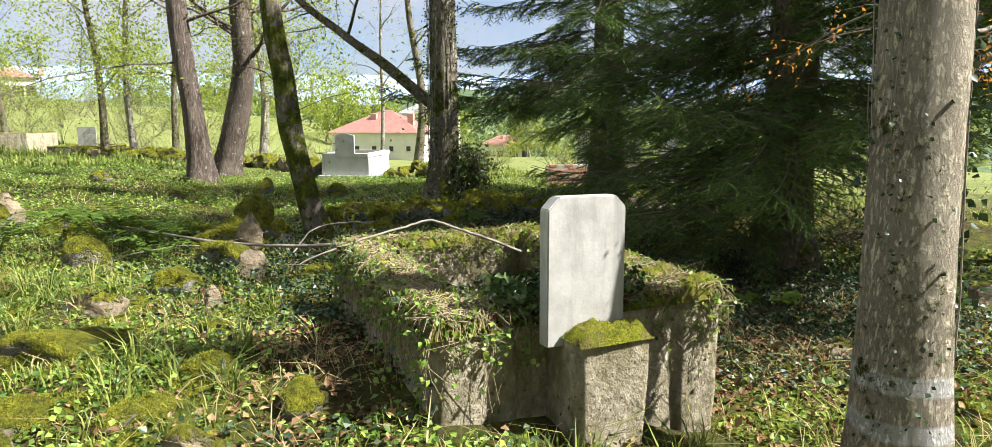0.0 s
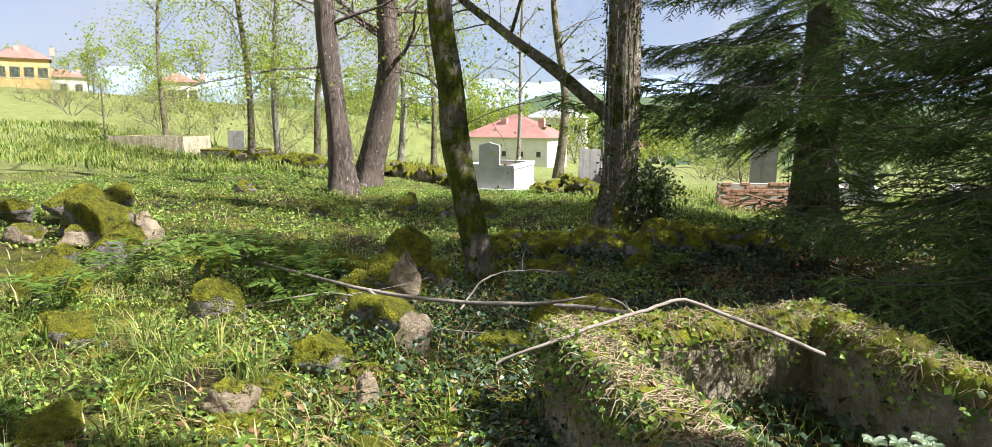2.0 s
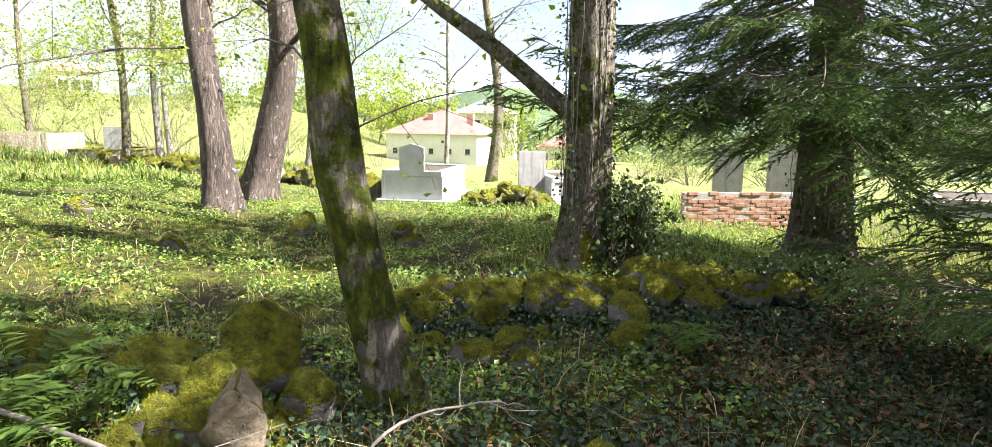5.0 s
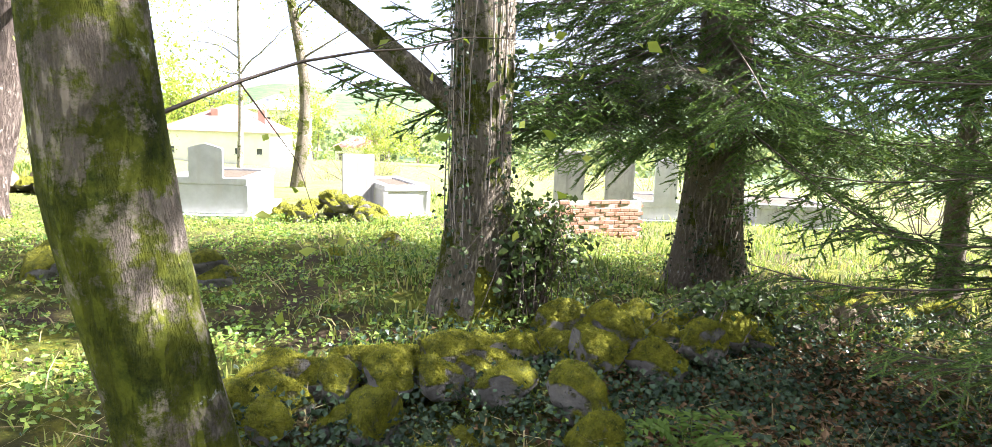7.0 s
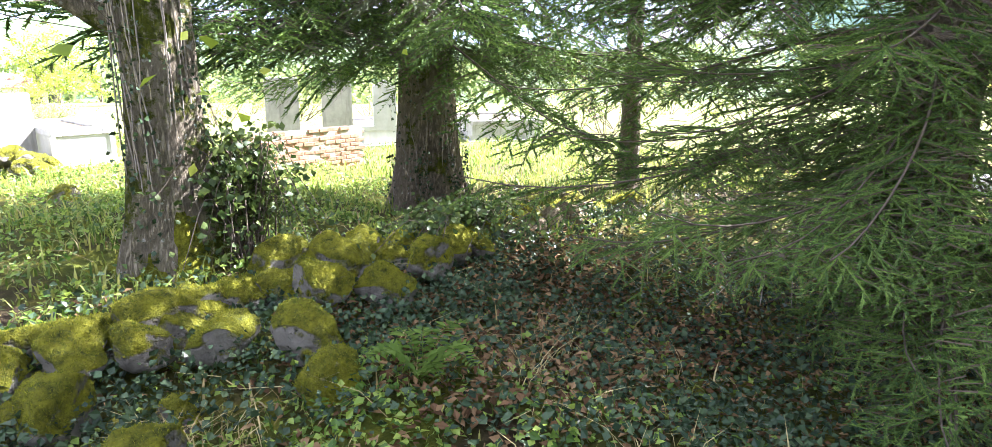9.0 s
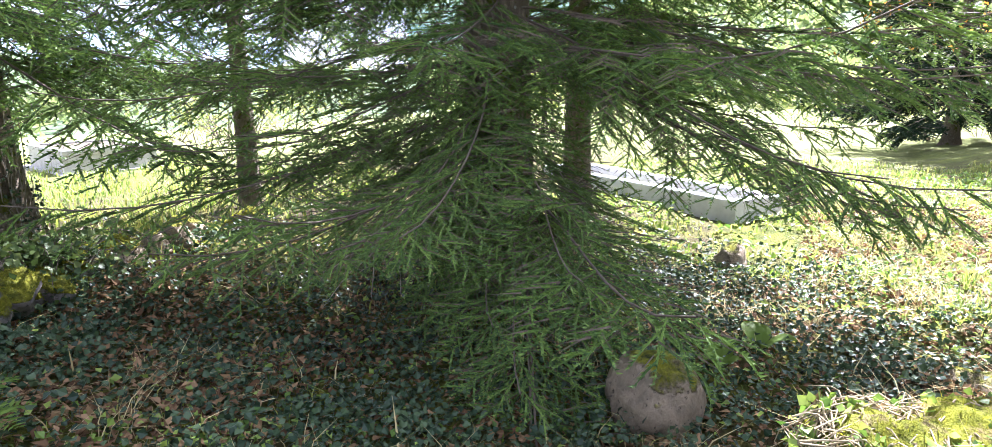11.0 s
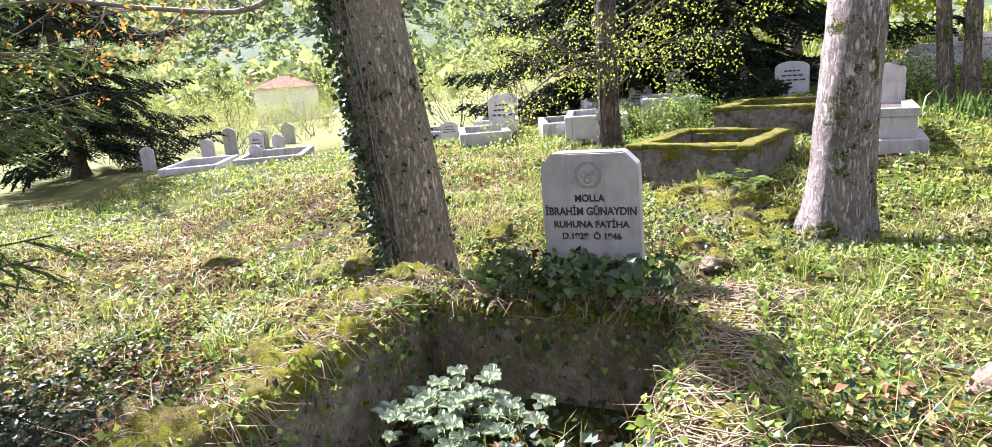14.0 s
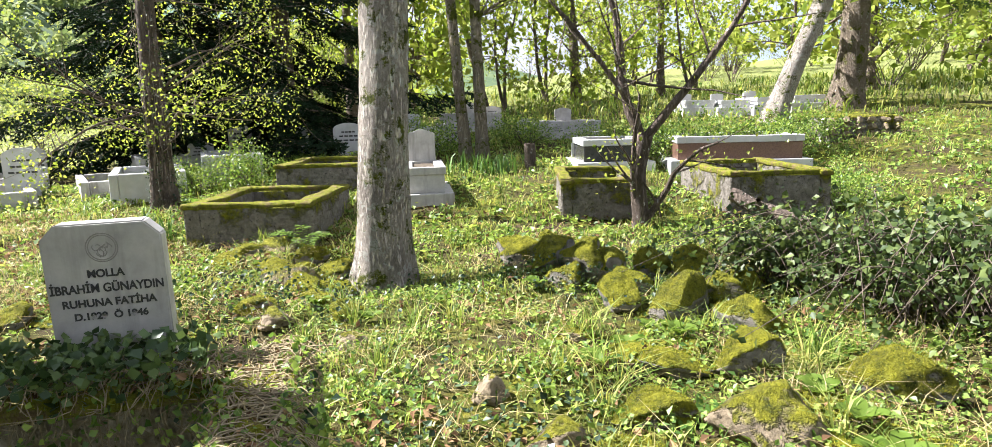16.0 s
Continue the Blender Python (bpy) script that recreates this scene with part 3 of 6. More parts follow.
def budding_limb():
    """A low bare limb of the ringed tree, curving out over the clearing with orange opening buds."""
    rng = np.random.default_rng(17)
    tree = [o for o in scene.objects if o.name.startswith("deciduous_tree")][0]
    base = np.array([1.95, 3.0, gz(1.95, 3.0)])
    p = spline(np.array([(2.0, 3.25, 2.85), (2.22, 3.5, 2.3), (2.45, 3.72, 2.02), (2.9, 4.1, 2.06), (3.4, 4.6, 2.16), (4.0, 5.2, 2.08)]) - base, 30)
    b, tips, buds = Buf(), [], Buf()
    tube(b, p, np.linspace(0.024, 0.007, 30), 9, 0.08, rng)
    for i in range(8, 30, 2):
        way = (0.5 + rng.normal(0, 0.5), 0.6 + rng.normal(0, 0.5), rng.uniform(-0.5, 0.25))
        limb_set(b, tips, rng, p[i], way, rng.uniform(0.45, 0.95), 0.0075, 1, 0.05, 0.5, 4)
    at = np.repeat(np.array(tips)[rng.random(len(tips)) < 0.6], 3, 0)
    leaves(buds, at + rng.normal(0, 0.02, at.shape), rng.uniform(0.015, 0.04, len(at)), rng, 0.2, 1.0, 0.5)
    place("limb", b.mesh("limb", M_TWIG), tree)
    place("bud", buds.mesh("bud", M_BUD), tree, None, "orange opening buds")


budding_limb()
# slim birch-like trees behind the meadow
for k, (x, y, h, r) in enumerate([(-12.9, 21.8, 9, 0.12), (-12.0, 21.9, 9, 0.1), (-10.1, 20.8, 8, 0.11), (-5.2, 30, 9, 0.1), (-3.0, 25.2, 9, 0.18), (-8.0, 22.5, 8, 0.1), (-7.4, 24.5, 9, 0.11), (-16.5, 30, 9, 0.12), (-20, 27, 8, 0.11), (-9.5, 27, 9, 0.12)]):
    leaf_tree("slim_tree", stand(x, y, (R.uniform(-.2, .2), 0, h * .3), (R.uniform(-.4, .4), 0, h * .65), (R.uniform(-.6, .6), 0, h)), (r, r * .8, r * .6, r * .2), M_BARK_A if k % 2 == 0 else M_BARK_PALE, 20 + k,
              "slim lichen-covered tree coming into pale spring leaf", ways(R, 12, 0.25, 0.98, 0.6, (1.2, 2.6), 0.03), M_SPRING, 0.08, 22 if k not in (3, 4) else 2, sides=10, puff=0.36, rings=20, lump=0.03, group="slim trees behind the meadow")


def climbing_ivy(x, y, r, z0, z1, count, seed, face=None, wide=6.28, size=(0.022, 0.045), lean=(0, 0), label="ivy climbing the tree trunk"):
    """Leaves and stems clinging to a round trunk."""
    rng = np.random.default_rng(seed)
    ob = thing("climbing_ivy", Matrix.Translation((x, y, gz(x, y))), label, "ivy")
    lv, st = Buf(), Buf()
    for i in range(max(4, count // 60)):
        a = (face if face is not None else 0) + rng.uniform(-wide / 2, wide / 2)
        z = np.linspace(z0, z1 * rng.uniform(0.6, 1.0), 14)
        aa = a + np.cumsum(rng.normal(0, 0.09, 14))
        k = (z - z0) / max(z1, 0.1)
        p = np.stack([lean[0] * k + np.cos(aa) * (r + .012), lean[1] * k + np.sin(aa) * (r + .012), z], 1)
        tube(st, p, np.linspace(.006, .003, 14), 4)
        m = 60
        q = rng.uniform(0, 13, m)
        at = np.stack([np.interp(q, range(14), p[:, j]) for j in range(3)], 1) + rng.normal(0, 0.03, (m, 3))
        out = at - np.stack([lean[0] * (at[:, 2] - z0) / max(z1, .1), lean[1] * (at[:, 2] - z0) / max(z1, .1), at[:, 2]], 1)
        out /= np.linalg.norm(out, axis=1)[:, None]
        at = at + out * 0.02
        leaves(lv, at, rng.uniform(*size, m), rng, 0.2, 0.9, 0.9, heading=out * 0.6 + [0, 0, -0.5])
    place("ivy_stem", st.mesh("ivy_stem", M_TWIG), ob)
    place("foliage", lv.mesh("foliage", M_IVY), ob)


climbing_ivy(1.95, 3.0, 0.215, 0.1, 4.0, 2000, 1, 0.75, 1.5, (0.028, 0.055), lean=(0.12, 0.43))
climbing_ivy(1.95, 3.0, 0.19, 0.1, 3.0, 120, 2, -2.1, 0.9, lean=(0, 0.4), size=(0.018, 0.032))
climbing_ivy(1.95, 3.0, 0.19, 0.1, 3.2, 240, 8, 2.5, 1.7, lean=(0.08, 0.4), size=(0.02, 0.036))
climbing_ivy(-0.88, 10.9, 0.225, 0.1, 4.5, 900, 3, -1.4, 2.6)
climbing_ivy(2.05, 12.4, 0.38, 0.0, 0.9, 700, 4)
climbing_ivy(2.05, 12.4, 0.36, 0.3, 3.5, 500, 5, -1.9, 2.0)
climbing_ivy(5.1, -3.2, 0.15, 0.1, 3.5, 700, 7)


# ---- spruces ----
def spray(rng, length, dense=1.0, wide=0.0028):
    """Needles of one twig along +x: a bottle-brush of thin triangles."""
    n = max(6, int(length / 0.0036 * dense))
    s = (np.arange(n) + rng.random(n)) / n * length
    a = rng.uniform(0, 2 * np.pi, n)
    side = np.stack([np.full(n, 0.85), np.cos(a), np.sin(a) * 0.6 + 0.25], 1)
    side /= np.linalg.norm(side, axis=1)[:, None]
    L = rng.uniform(0.013, 0.02, n)[:, None] * (wide / 0.0028) ** 0.6
    root = np.stack([s, np.zeros(n), -0.2 * s ** 2 / max(length, 0.1)], 1)
    w = np.cross(side, rng.normal(0, 1, (n, 3)))
    w /= np.linalg.norm(w, axis=1)[:, None]
    return np.stack([root - w * wide, root + w * wide, root + side * L], 1)


def bough_mesh(seed, length, dense=1.0, mat=None, wide=0.0028):
    """A drooping spruce bough along +x with flat combs of side twigs, each full of needles."""
    rng = np.random.default_rng(seed)
    twig, needle = Buf(), Buf()
    k = np.linspace(0, 1, 12)
    axis = np.stack([k * length, 0.05 * np.sin(k * 5 + seed), -0.3 * length * k ** 1.6 + 0.2 * length * k ** 4], 1)
    tube(twig, axis, np.linspace(0.009, 0.003, 12), 5)
    count = int(length * 11)
    for i in range(count):
        s = 0.1 + 0.9 * i / count
        p = np.array([np.interp(s, k, axis[:, j]) for j in range(3)])
        hand = 1 if i % 2 else -1
        tl = (0.6 * (1 - s) ** 0.8 + 0.12) * length * 0.5 * rng.uniform(0.75, 1.15)
        rot = np.array(Euler((rng.normal(0, 0.25), rng.uniform(-0.05, 0.6), hand * rng.uniform(0.7, 1.15))).to_matrix())
        subs = [(0.0, 0.0, tl)]
        m = int(tl / 0.06)
        for j in range(m):
            t0 = 0.22 + 0.7 * j / max(1, m)
            subs.append((t0 * tl, (1 if j % 2 else -1) * rng.uniform(0.6, 0.95), min(0.13, tl * (1 - t0) * 0.6 + 0.05)))
        for off, turn, sl in subs:
            q = spray(rng, sl, dense, wide)
            c, sn = math.cos(turn), math.sin(turn)
            r2 = np.array([[c, -sn, 0], [sn, c, 0], [0, 0, 1]])
            q = q @ r2.T + [off, 0, -0.2 * off ** 2 / max(tl, 0.1)]
            q = q @ rot.T + p
            needle.add(q.reshape(-1, 3), np.arange(len(q) * 3).reshape(-1, 3))
            cw = 0.0045 * (wide / 0.0028) ** 0.5
            core = np.array([[0, -cw * .6, 0], [0, cw * .6, 0], [sl * .5, -cw, 0], [sl * .5, cw, 0], [sl * .97, 0, 0], [0, 0, -cw * .6], [0, 0, cw * .6], [sl * .5, 0, -cw], [sl * .5, 0, cw]])
            core[:, 2] -= 0.2 * core[:, 0] ** 2 / max(sl, 0.1)
            core = (core @ r2.T + [off, 0, -0.2 * off ** 2 / max(tl, 0.1)]) @ rot.T + p
            needle.add(core, [(0, 2, 3), (0, 3, 1), (2, 4, 3), (5, 7, 8), (5, 8, 6), (7, 4, 8)])
            e = np.array([[off, 0, 0], [off + sl * c, sl * sn, -0.2 * sl]]) @ rot.T + p
            twig.add([e[0] + [0, 0, .003], e[0] - [0, 0, .003], e[1]], [(0, 1, 2)])
    return twig.mesh("bough", M_TWIG_DARK), needle.mesh("needle_spray", mat or M_NEEDLE, smooth=False)


BOUGHS = [bough_mesh(100 + i, L, d) for i, (L, d) in enumerate([(2.6, 0.9), (2.2, 0.95), (1.7, 1.0), (1.3, 1.0)])]
BOUGHS_MID = [bough_mesh(130 + i, L, d, None, 0.0055) for i, (L, d) in enumerate([(2.6, 0.4), (2.2, 0.42), (1.7, 0.45), (1.3, 0.46)])]
BOUGHS_FAR = [bough_mesh(110 + i, L, d, None, 0.016) for i, (L, d) in enumerate([(2.6, 0.13), (2.2, 0.14), (1.7, 0.16), (1.3, 0.16)])]
BOUGHS_SHADED = [bough_mesh(140 + i, L, d, M_NEEDLE_SHADED, 0.018) for i, (L, d) in enumerate([(2.6, 0.13), (2.2, 0.14), (1.7, 0.16), (1.3, 0.16)])]
BOUGHS_DRY = [bough_mesh(120 + i, L, 0.55, M_NEEDLE_DRY) for i, L in enumerate([2.2, 1.6])]


def spruce(x, y, height, radius, seed, label, low=0.6, count=60, reach=1.0, fork=None, lean=(0, 0), dry=0.0, category="tree", top=None, far=False, skirt=None, mid_far=True, dark=False):
    """A spruce: trunk, boughs around it from the given height up, and bare dead twigs below."""
    rng = np.random.default_rng(seed)
    z = gz(x, y)
    t = thing("spruce", Matrix.Translation((x, y, z)), label, category)
    p = spline([(0, 0, -0.15), (lean[0] * .1, lean[1] * .1, height * .15), (lean[0] * .4, lean[1] * .4, height * .5), (lean[0], lean[1], height)], 40)
    b = Buf()
    tube(b, p, np.interp(np.linspace(0, 1, 40), [0, 0.08, 0.5, 1], [radius * 1.1, radius * .95, radius * 0.62, 0.03]), 24, 0.05, rng, 0.4)
    place("trunk", b.mesh("trunk", M_BARK_OLD), t)
    ceiling = top or height
    extra = [q for q in (skirt or ()) for _ in range(q[0])]
    for i in range(count + len(extra)):
        h = low + (ceiling - low) * (i / count) ** 1.15 + rng.uniform(-0.1, 0.1)
        a = i * 2.399 + rng.normal(0, 0.3)
        if i >= count:
            _, mid, half, span_h, *more = extra[i - count]
            h, a = rng.uniform(*span_h), mid + rng.uniform(-1, 1) * half
        k = h / height
        size = reach * (1.12 - 0.85 * k) * rng.uniform(0.75, 1.15)
        if i >= count and more:
            size *= more[0]
        if fork:
            size *= fork(a, h)
        if size < 0.2:
            continue
        kind = 0 if size > 1.1 else (1 if size > 0.85 else (2 if size > 0.6 else 3))
        twig, needle = (BOUGHS_DRY[rng.integers(2)] if rng.random() < dry else (BOUGHS_SHADED if dark else BOUGHS_FAR if far or h > 5 else (BOUGHS_MID if mid_far or h > 3.4 else BOUGHS))[kind])
        grow = size * 2.4 / [2.6, 2.2, 1.7, 1.3][kind]
        c = np.array([np.interp(h, p[:, 2], p[:, j]) for j in range(2)])
        m = Matrix.Translation((c[0], c[1], h)) @ Euler((rng.normal(0, 0.15), rng.uniform(-0.12, 0.22) - (0.14 if i >= count and more else 0), a)).to_matrix().to_4x4() @ Matrix.Diagonal((grow, grow, grow, 1))
        bough = place("bough", twig, t, m)
        place("needle_spray", needle, bough)
    return t


def dead_twigs(parent, seed, count, lo, hi, reach, r0):
    rng = np.random.default_rng(seed)
    for i in range(count):
        b = Buf()
        a, h = rng.uniform(0, 6.28), rng.uniform(lo, hi)
        L = reach * rng.uniform(0.4, 1)
        d = np.array([math.cos(a), math.sin(a), 0])
        p = spline([d * r0 * .8 + [0, 0, h], d * L * .5 + [rng.normal(0, .2), rng.normal(0, .2), h - .1 * L], d * L + [rng.normal(0, .35), rng.normal(0, .35), h - .3 * L]], 9)
        tube(b, p, np.linspace(0.008, 0.0025, 9), 5)
        for j in range(9):
            i0 = rng.integers(2, 8)
            e = p[i0] + rng.normal(0, 0.22, 3) * L * 0.5 + d * L * .15
            tube(b, np.array([p[i0], (p[i0] + e) / 2 + rng.normal(0, .02, 3), e]), [0.005, 0.004, 0.002], 4)
        place("dead_twig", b.mesh("dead_twig", M_TWIG), parent)


def toward_walk(a, h):
    """Fuller and longer boughs on the side towards the grave, fewer low ones behind."""
    if math.cos(a - 0.45) > 0.15 and h < 2.8:
        return 0.0
    if math.cos(a + 0.95) > 0.0 and h < 2.0:
        return 0.0
    side = math.cos(a + 1.25)
    return 1.0 + 0.15 * math.cos(a - 3.6) + (0.35 * (side - 0.75) / 0.25 if side > 0.75 else 0)


s = spruce(3.55, 8.05, 19, 0.34, 31, "large dark green spruce with boughs drooping to the ground", 1.2, 88, 1.12, toward_walk, top=9.5, mid_far=False, skirt=((9, 4.0, 0.7, (1.4, 2.4)), (5, 2.8, 0.45, (1.2, 2.0)), (3, 3.5, 0.5, (1.1, 1.6)), (5, 3.75, 0.35, (0.9, 1.3)), (6, 4.6, 0.4, (1.3, 2.1)), (2, 3.7, 0.2, (1.3, 1.6), 0.95), (8, 2.2, 0.5, (2.4, 4.0)), (22, -1.3, 0.42, (2.8, 5.0), 1.2), (7, 2.75, 0.35, (1.8, 3.2)), (4, -1.75, 0.4, (1.6, 2.4)), (4, -1.0, 0.5, (1.6, 2.2))))
dead_twigs(s, 44, 16, 0.5, 1.7, 2.3, 0.3)
s = spruce(2.05, 12.4, 19, 0.36, 32, "thick spruce trunk with ivy foot and high boughs", 1.9, 76, 1.2, top=8.5, dry=0.05, skirt=((8, 4.0, 1.6, (2.1, 3.0)), (4, 3.25, 0.15, (1.9, 2.3), 1.3), (2, 3.3, 0.2, (2.8, 3.4), 1.3)))
dead_twigs(s, 42, 8, 1.4, 3.2, 1.1, 0.3)
s = spruce(4.9, 12.0, 9, 0.15, 33, "slender spruce behind the stone row", 1.9, 60, 1.05, top=8, dry=0.2)
s = spruce(6.6, 8.2, 11, 0.2, 34, "spruce with grey-green boughs over the slab", 2.2, 80, 1.2, top=8, dry=0.1, skirt=((12, -1.4, 0.55, (2.6, 5.0), 1.3),))
# dark=True: boughs with shade painted into the needle colour
s = spruce(22.2, 0.9, 14, 0.22, 35, "conifer beyond the sunny clearing, shade put into its needle colour", 1.0, 80, 1.6, top=12, dark=True)
s = spruce(6.2, -9.2, 12, 0.3, 36, "spruce shading the old graves, needle colour darkened for shade", 0.5, 80, 1.75, top=10, dark=True)
s = spruce(8.6, -8.0, 11, 0.25, 37, "spruce shading the old graves, needle colour darkened for shade", 0.5, 70, 1.6, top=9, dark=True)
s = spruce(-8.9, -16.5, 11, 0.2, 38, "dark spruce among spring-green trees", 2.8, 34, 1.3, top=9, far=True)

# ---- the grave ----
GO = Vector((-0.28, 2.98, 0))
GU = Vector((0.911, 0.412, 0))
GV = Vector((-0.412, 0.911, 0))
GW, GL, GT, GTOP = 1.73, 2.3, 0.27, 0.55
GM = Matrix(((GU.x, GV.x, 0, GO.x), (GU.y, GV.y, 0, GO.y), (0, 0, 1, 0), (0, 0, 0, 1)))


def gp(u, v, z):
    return tuple(GM @ Vector((u, v, z)))


grave = thing("grave_surround", GM, "old concrete grave surround overgrown with moss and vines", "grave")


def wall_piece(name, u0, u1, v0, v1, z0, z1, seed, label=""):
    return part(name, block(u0, u1, v0, v1, z0, z1, 0.035, 0.018, 4, seed), M_CONCRETE, grave, label, True)


wall_piece("side_wall", 0, GT, 0.0, GL, -0.35, GTOP, 1)
wall_piece("side_wall", GW - GT, GW, 0.0, GL, -0.45, GTOP + 0.02, 2)
wall_piece("foot_wall", GT - 0.01, GW - GT + 0.01, GL - GT, GL - 0.01, -0.4, GTOP + 0.03, 3)
wall_piece("head_wall", GT - 0.01, GW - GT + 0.01, 0.04, 0.26, -0.4, GTOP, 4)
wall_piece("corner_block", 0.015, 0.44, 0.012, 0.25, -0.35, GTOP - 0.005, 6)
wall_piece("corner_block", 1.1, GW - 0.012, 0.04, 0.25, -0.45, GTOP + 0.005, 7)
wall_piece("pier", 0.61, 0.98, -0.32, 0.05, -0.4, GTOP - 0.03, 5, "rough concrete pier carrying the headstone")

part("soil_bed", block(GT - 0.02, GW - GT + 0.02, 0.24, GL - GT + 0.02, -0.35, 0.12, 0.02, 0.02, 3, 9), M_GROUND, grave, "dark soil and plants inside the grave", True)
R = np.random.default_rng(5)


def mossy_cap(u0, u1, v0, v1, z, seed, height=0.05):
    rng = np.random.default_rng(seed)
    nu, nv = max(6, int((u1 - u0) / 0.03)), max(6, int((v1 - v0) / 0.03))
    U, V = np.meshgrid(np.linspace(u0, u1, nu), np.linspace(v0, v1, nv))
    eu = np.minimum(U - u0, u1 - U) / 0.05
    ev = np.minimum(V - v0, v1 - V) / 0.05
    edge = np.clip(np.minimum(eu, ev), 0, 1) ** 0.5
    lump = np.array([[noise.noise((a * 6, b * 6, seed)) + 0.8 * noise.noise((a * 17, b * 17, seed)) + 0.6 * noise.noise((a * 40, b * 40, seed)) for a, b in zip(ra, rb)] for ra, rb in zip(U, V)])
    Z = z - 0.035 + edge * (height + 0.045 * lump)
    b = Buf()
    i = (np.arange(nv - 1)[:, None] * nu + np.arange(nu - 1)).reshape(-1, 1)
    b.add(np.stack([U, V, Z], -1).reshape(-1, 3), np.concatenate([i + [0, 1, nu + 1], i + [0, nu + 1, nu]]))
    return place("moss_cap", b.mesh("moss_cap", M_MOSS), grave, None, "thick yellow-green moss")


def moss_material():
    m, n, l, b = material("moss_cushion", 0.95, 0.1)
    w = coords(n, l, world_space=True)
    col = moss_colour(n, l, w, (0.04, 0.055, 0.008), (0.22, 0.225, 0.018))
    col = blend(n, l, span(n, l, grain(n, l, w, 8, 8, 0.75), 0.48, 0.6), col, blend(n, l, grain(n, l, w, 60, 4), (0.06, 0.043, 0.02), (0.25, 0.19, 0.09)))
    l.new(col, b.inputs["Base Color"])
    relief(n, l, b, grain(n, l, w, 120, 5, 0.7), 1.0, 0.02)
    return m


M_MOSS = moss_material()
mossy_cap(-0.03, GT + 0.03, -0.02, GL, GTOP, 3, 0.08)
mossy_cap(GW - GT - 0.03, GW + 0.03, -0.02, GL, GTOP + 0.02, 4, 0.09)
mossy_cap(0.1, GW - 0.1, GL - GT - 0.03, GL + 0.02, GTOP + 0.03, 5, 0.07)
mossy_cap(GT - 0.05, GW - GT + 0.05, 0.03, 0.3, GTOP, 6, 0.07)
mossy_cap(0.59, 1.0, -0.34, -0.12, GTOP - 0.02, 7, 0.055)

# headstone: a slab with cut upper corners, dark lettering on its inner face
HW, HH, HT = 0.44, 0.63, 0.085
hs = thing("headstone", GM @ Matrix.Translation((0.52, -0.135, GTOP - 0.005)) @ pose(0, 0, 0, -1.5, 0.6, 0), "pale weathered marble headstone with cut corners and dark lettering", "headstone")
part("slab", outline_solid([(0, -0.1), (HW, -0.1), (HW, HH - 0.06), (HW - 0.06, HH), (0.06, HH), (0, HH - 0.06)], HT, 0.006), M_MARBLE_OLD, hs)


def lettering(text, x, z, size, parent, mat, y, name="lettering", flip=True, bold=0.0):
    c = bpy.data.curves.new(name, "FONT")
    c.body, c.size, c.align_x, c.align_y, c.extrude, c.offset = text, size, "CENTER", "CENTER", 0.0015, bold
    tmp = bpy.data.objects.new("tmp", c)
    me = bpy.data.meshes.new_from_object(tmp)
    bpy.data.objects.remove(tmp)
    me.materials.clear()
    me.materials.append(mat)
    m = Matrix.Translation((x, y, z)) @ Euler((math.pi / 2, 0, math.pi if flip else 0)).to_matrix().to_4x4()
    return place(name, me, parent, m, "dark engraved letters")


for text, z, size in (("MOLLA", 0.425, 0.044), ("İBRAHİM GÜNAYDIN", 0.365, 0.05), ("RUHUNA FATİHA", 0.305, 0.043), ("D.1929  Ö 1946", 0.25, 0.04)):
    o = lettering(text, HW / 2, z, size, hs, M_INK, HT + 0.0015, bold=0.0012)
    want = {0.425: 0.135, 0.365: 0.415, 0.305: 0.345, 0.25: 0.27}[z]
    o.scale.x = want / max(0.05, max(v.co.x for v in o.data.vertices) - min(v.co.x for v in o.data.vertices))
b = Buf()
for r in (0.058, 0.05):
    an = np.linspace(0, 2 * np.pi, 40)
    tube(b, np.stack([HW / 2 + np.cos(an) * r, np.full(40, HT), 0.53 + np.sin(an) * r], 1), 0.0022, 5)
for k in range(9):
    an = np.linspace(0, 3, 10) + k
    rr = R.uniform(0.008, 0.02)
    c = R.normal(0, 0.014, 2)
    tube(b, np.stack([HW / 2 + c[0] + np.cos(an) * rr, np.full(10, HT), 0.53 + c[1] + np.sin(an) * rr], 1), 0.0018, 4)
place("emblem", b.mesh("emblem", plain_rough("grey_engraving", (0.2, 0.19, 0.17), (0.3, 0.28, 0.26), 30)), hs, None, "engraved round ornament")


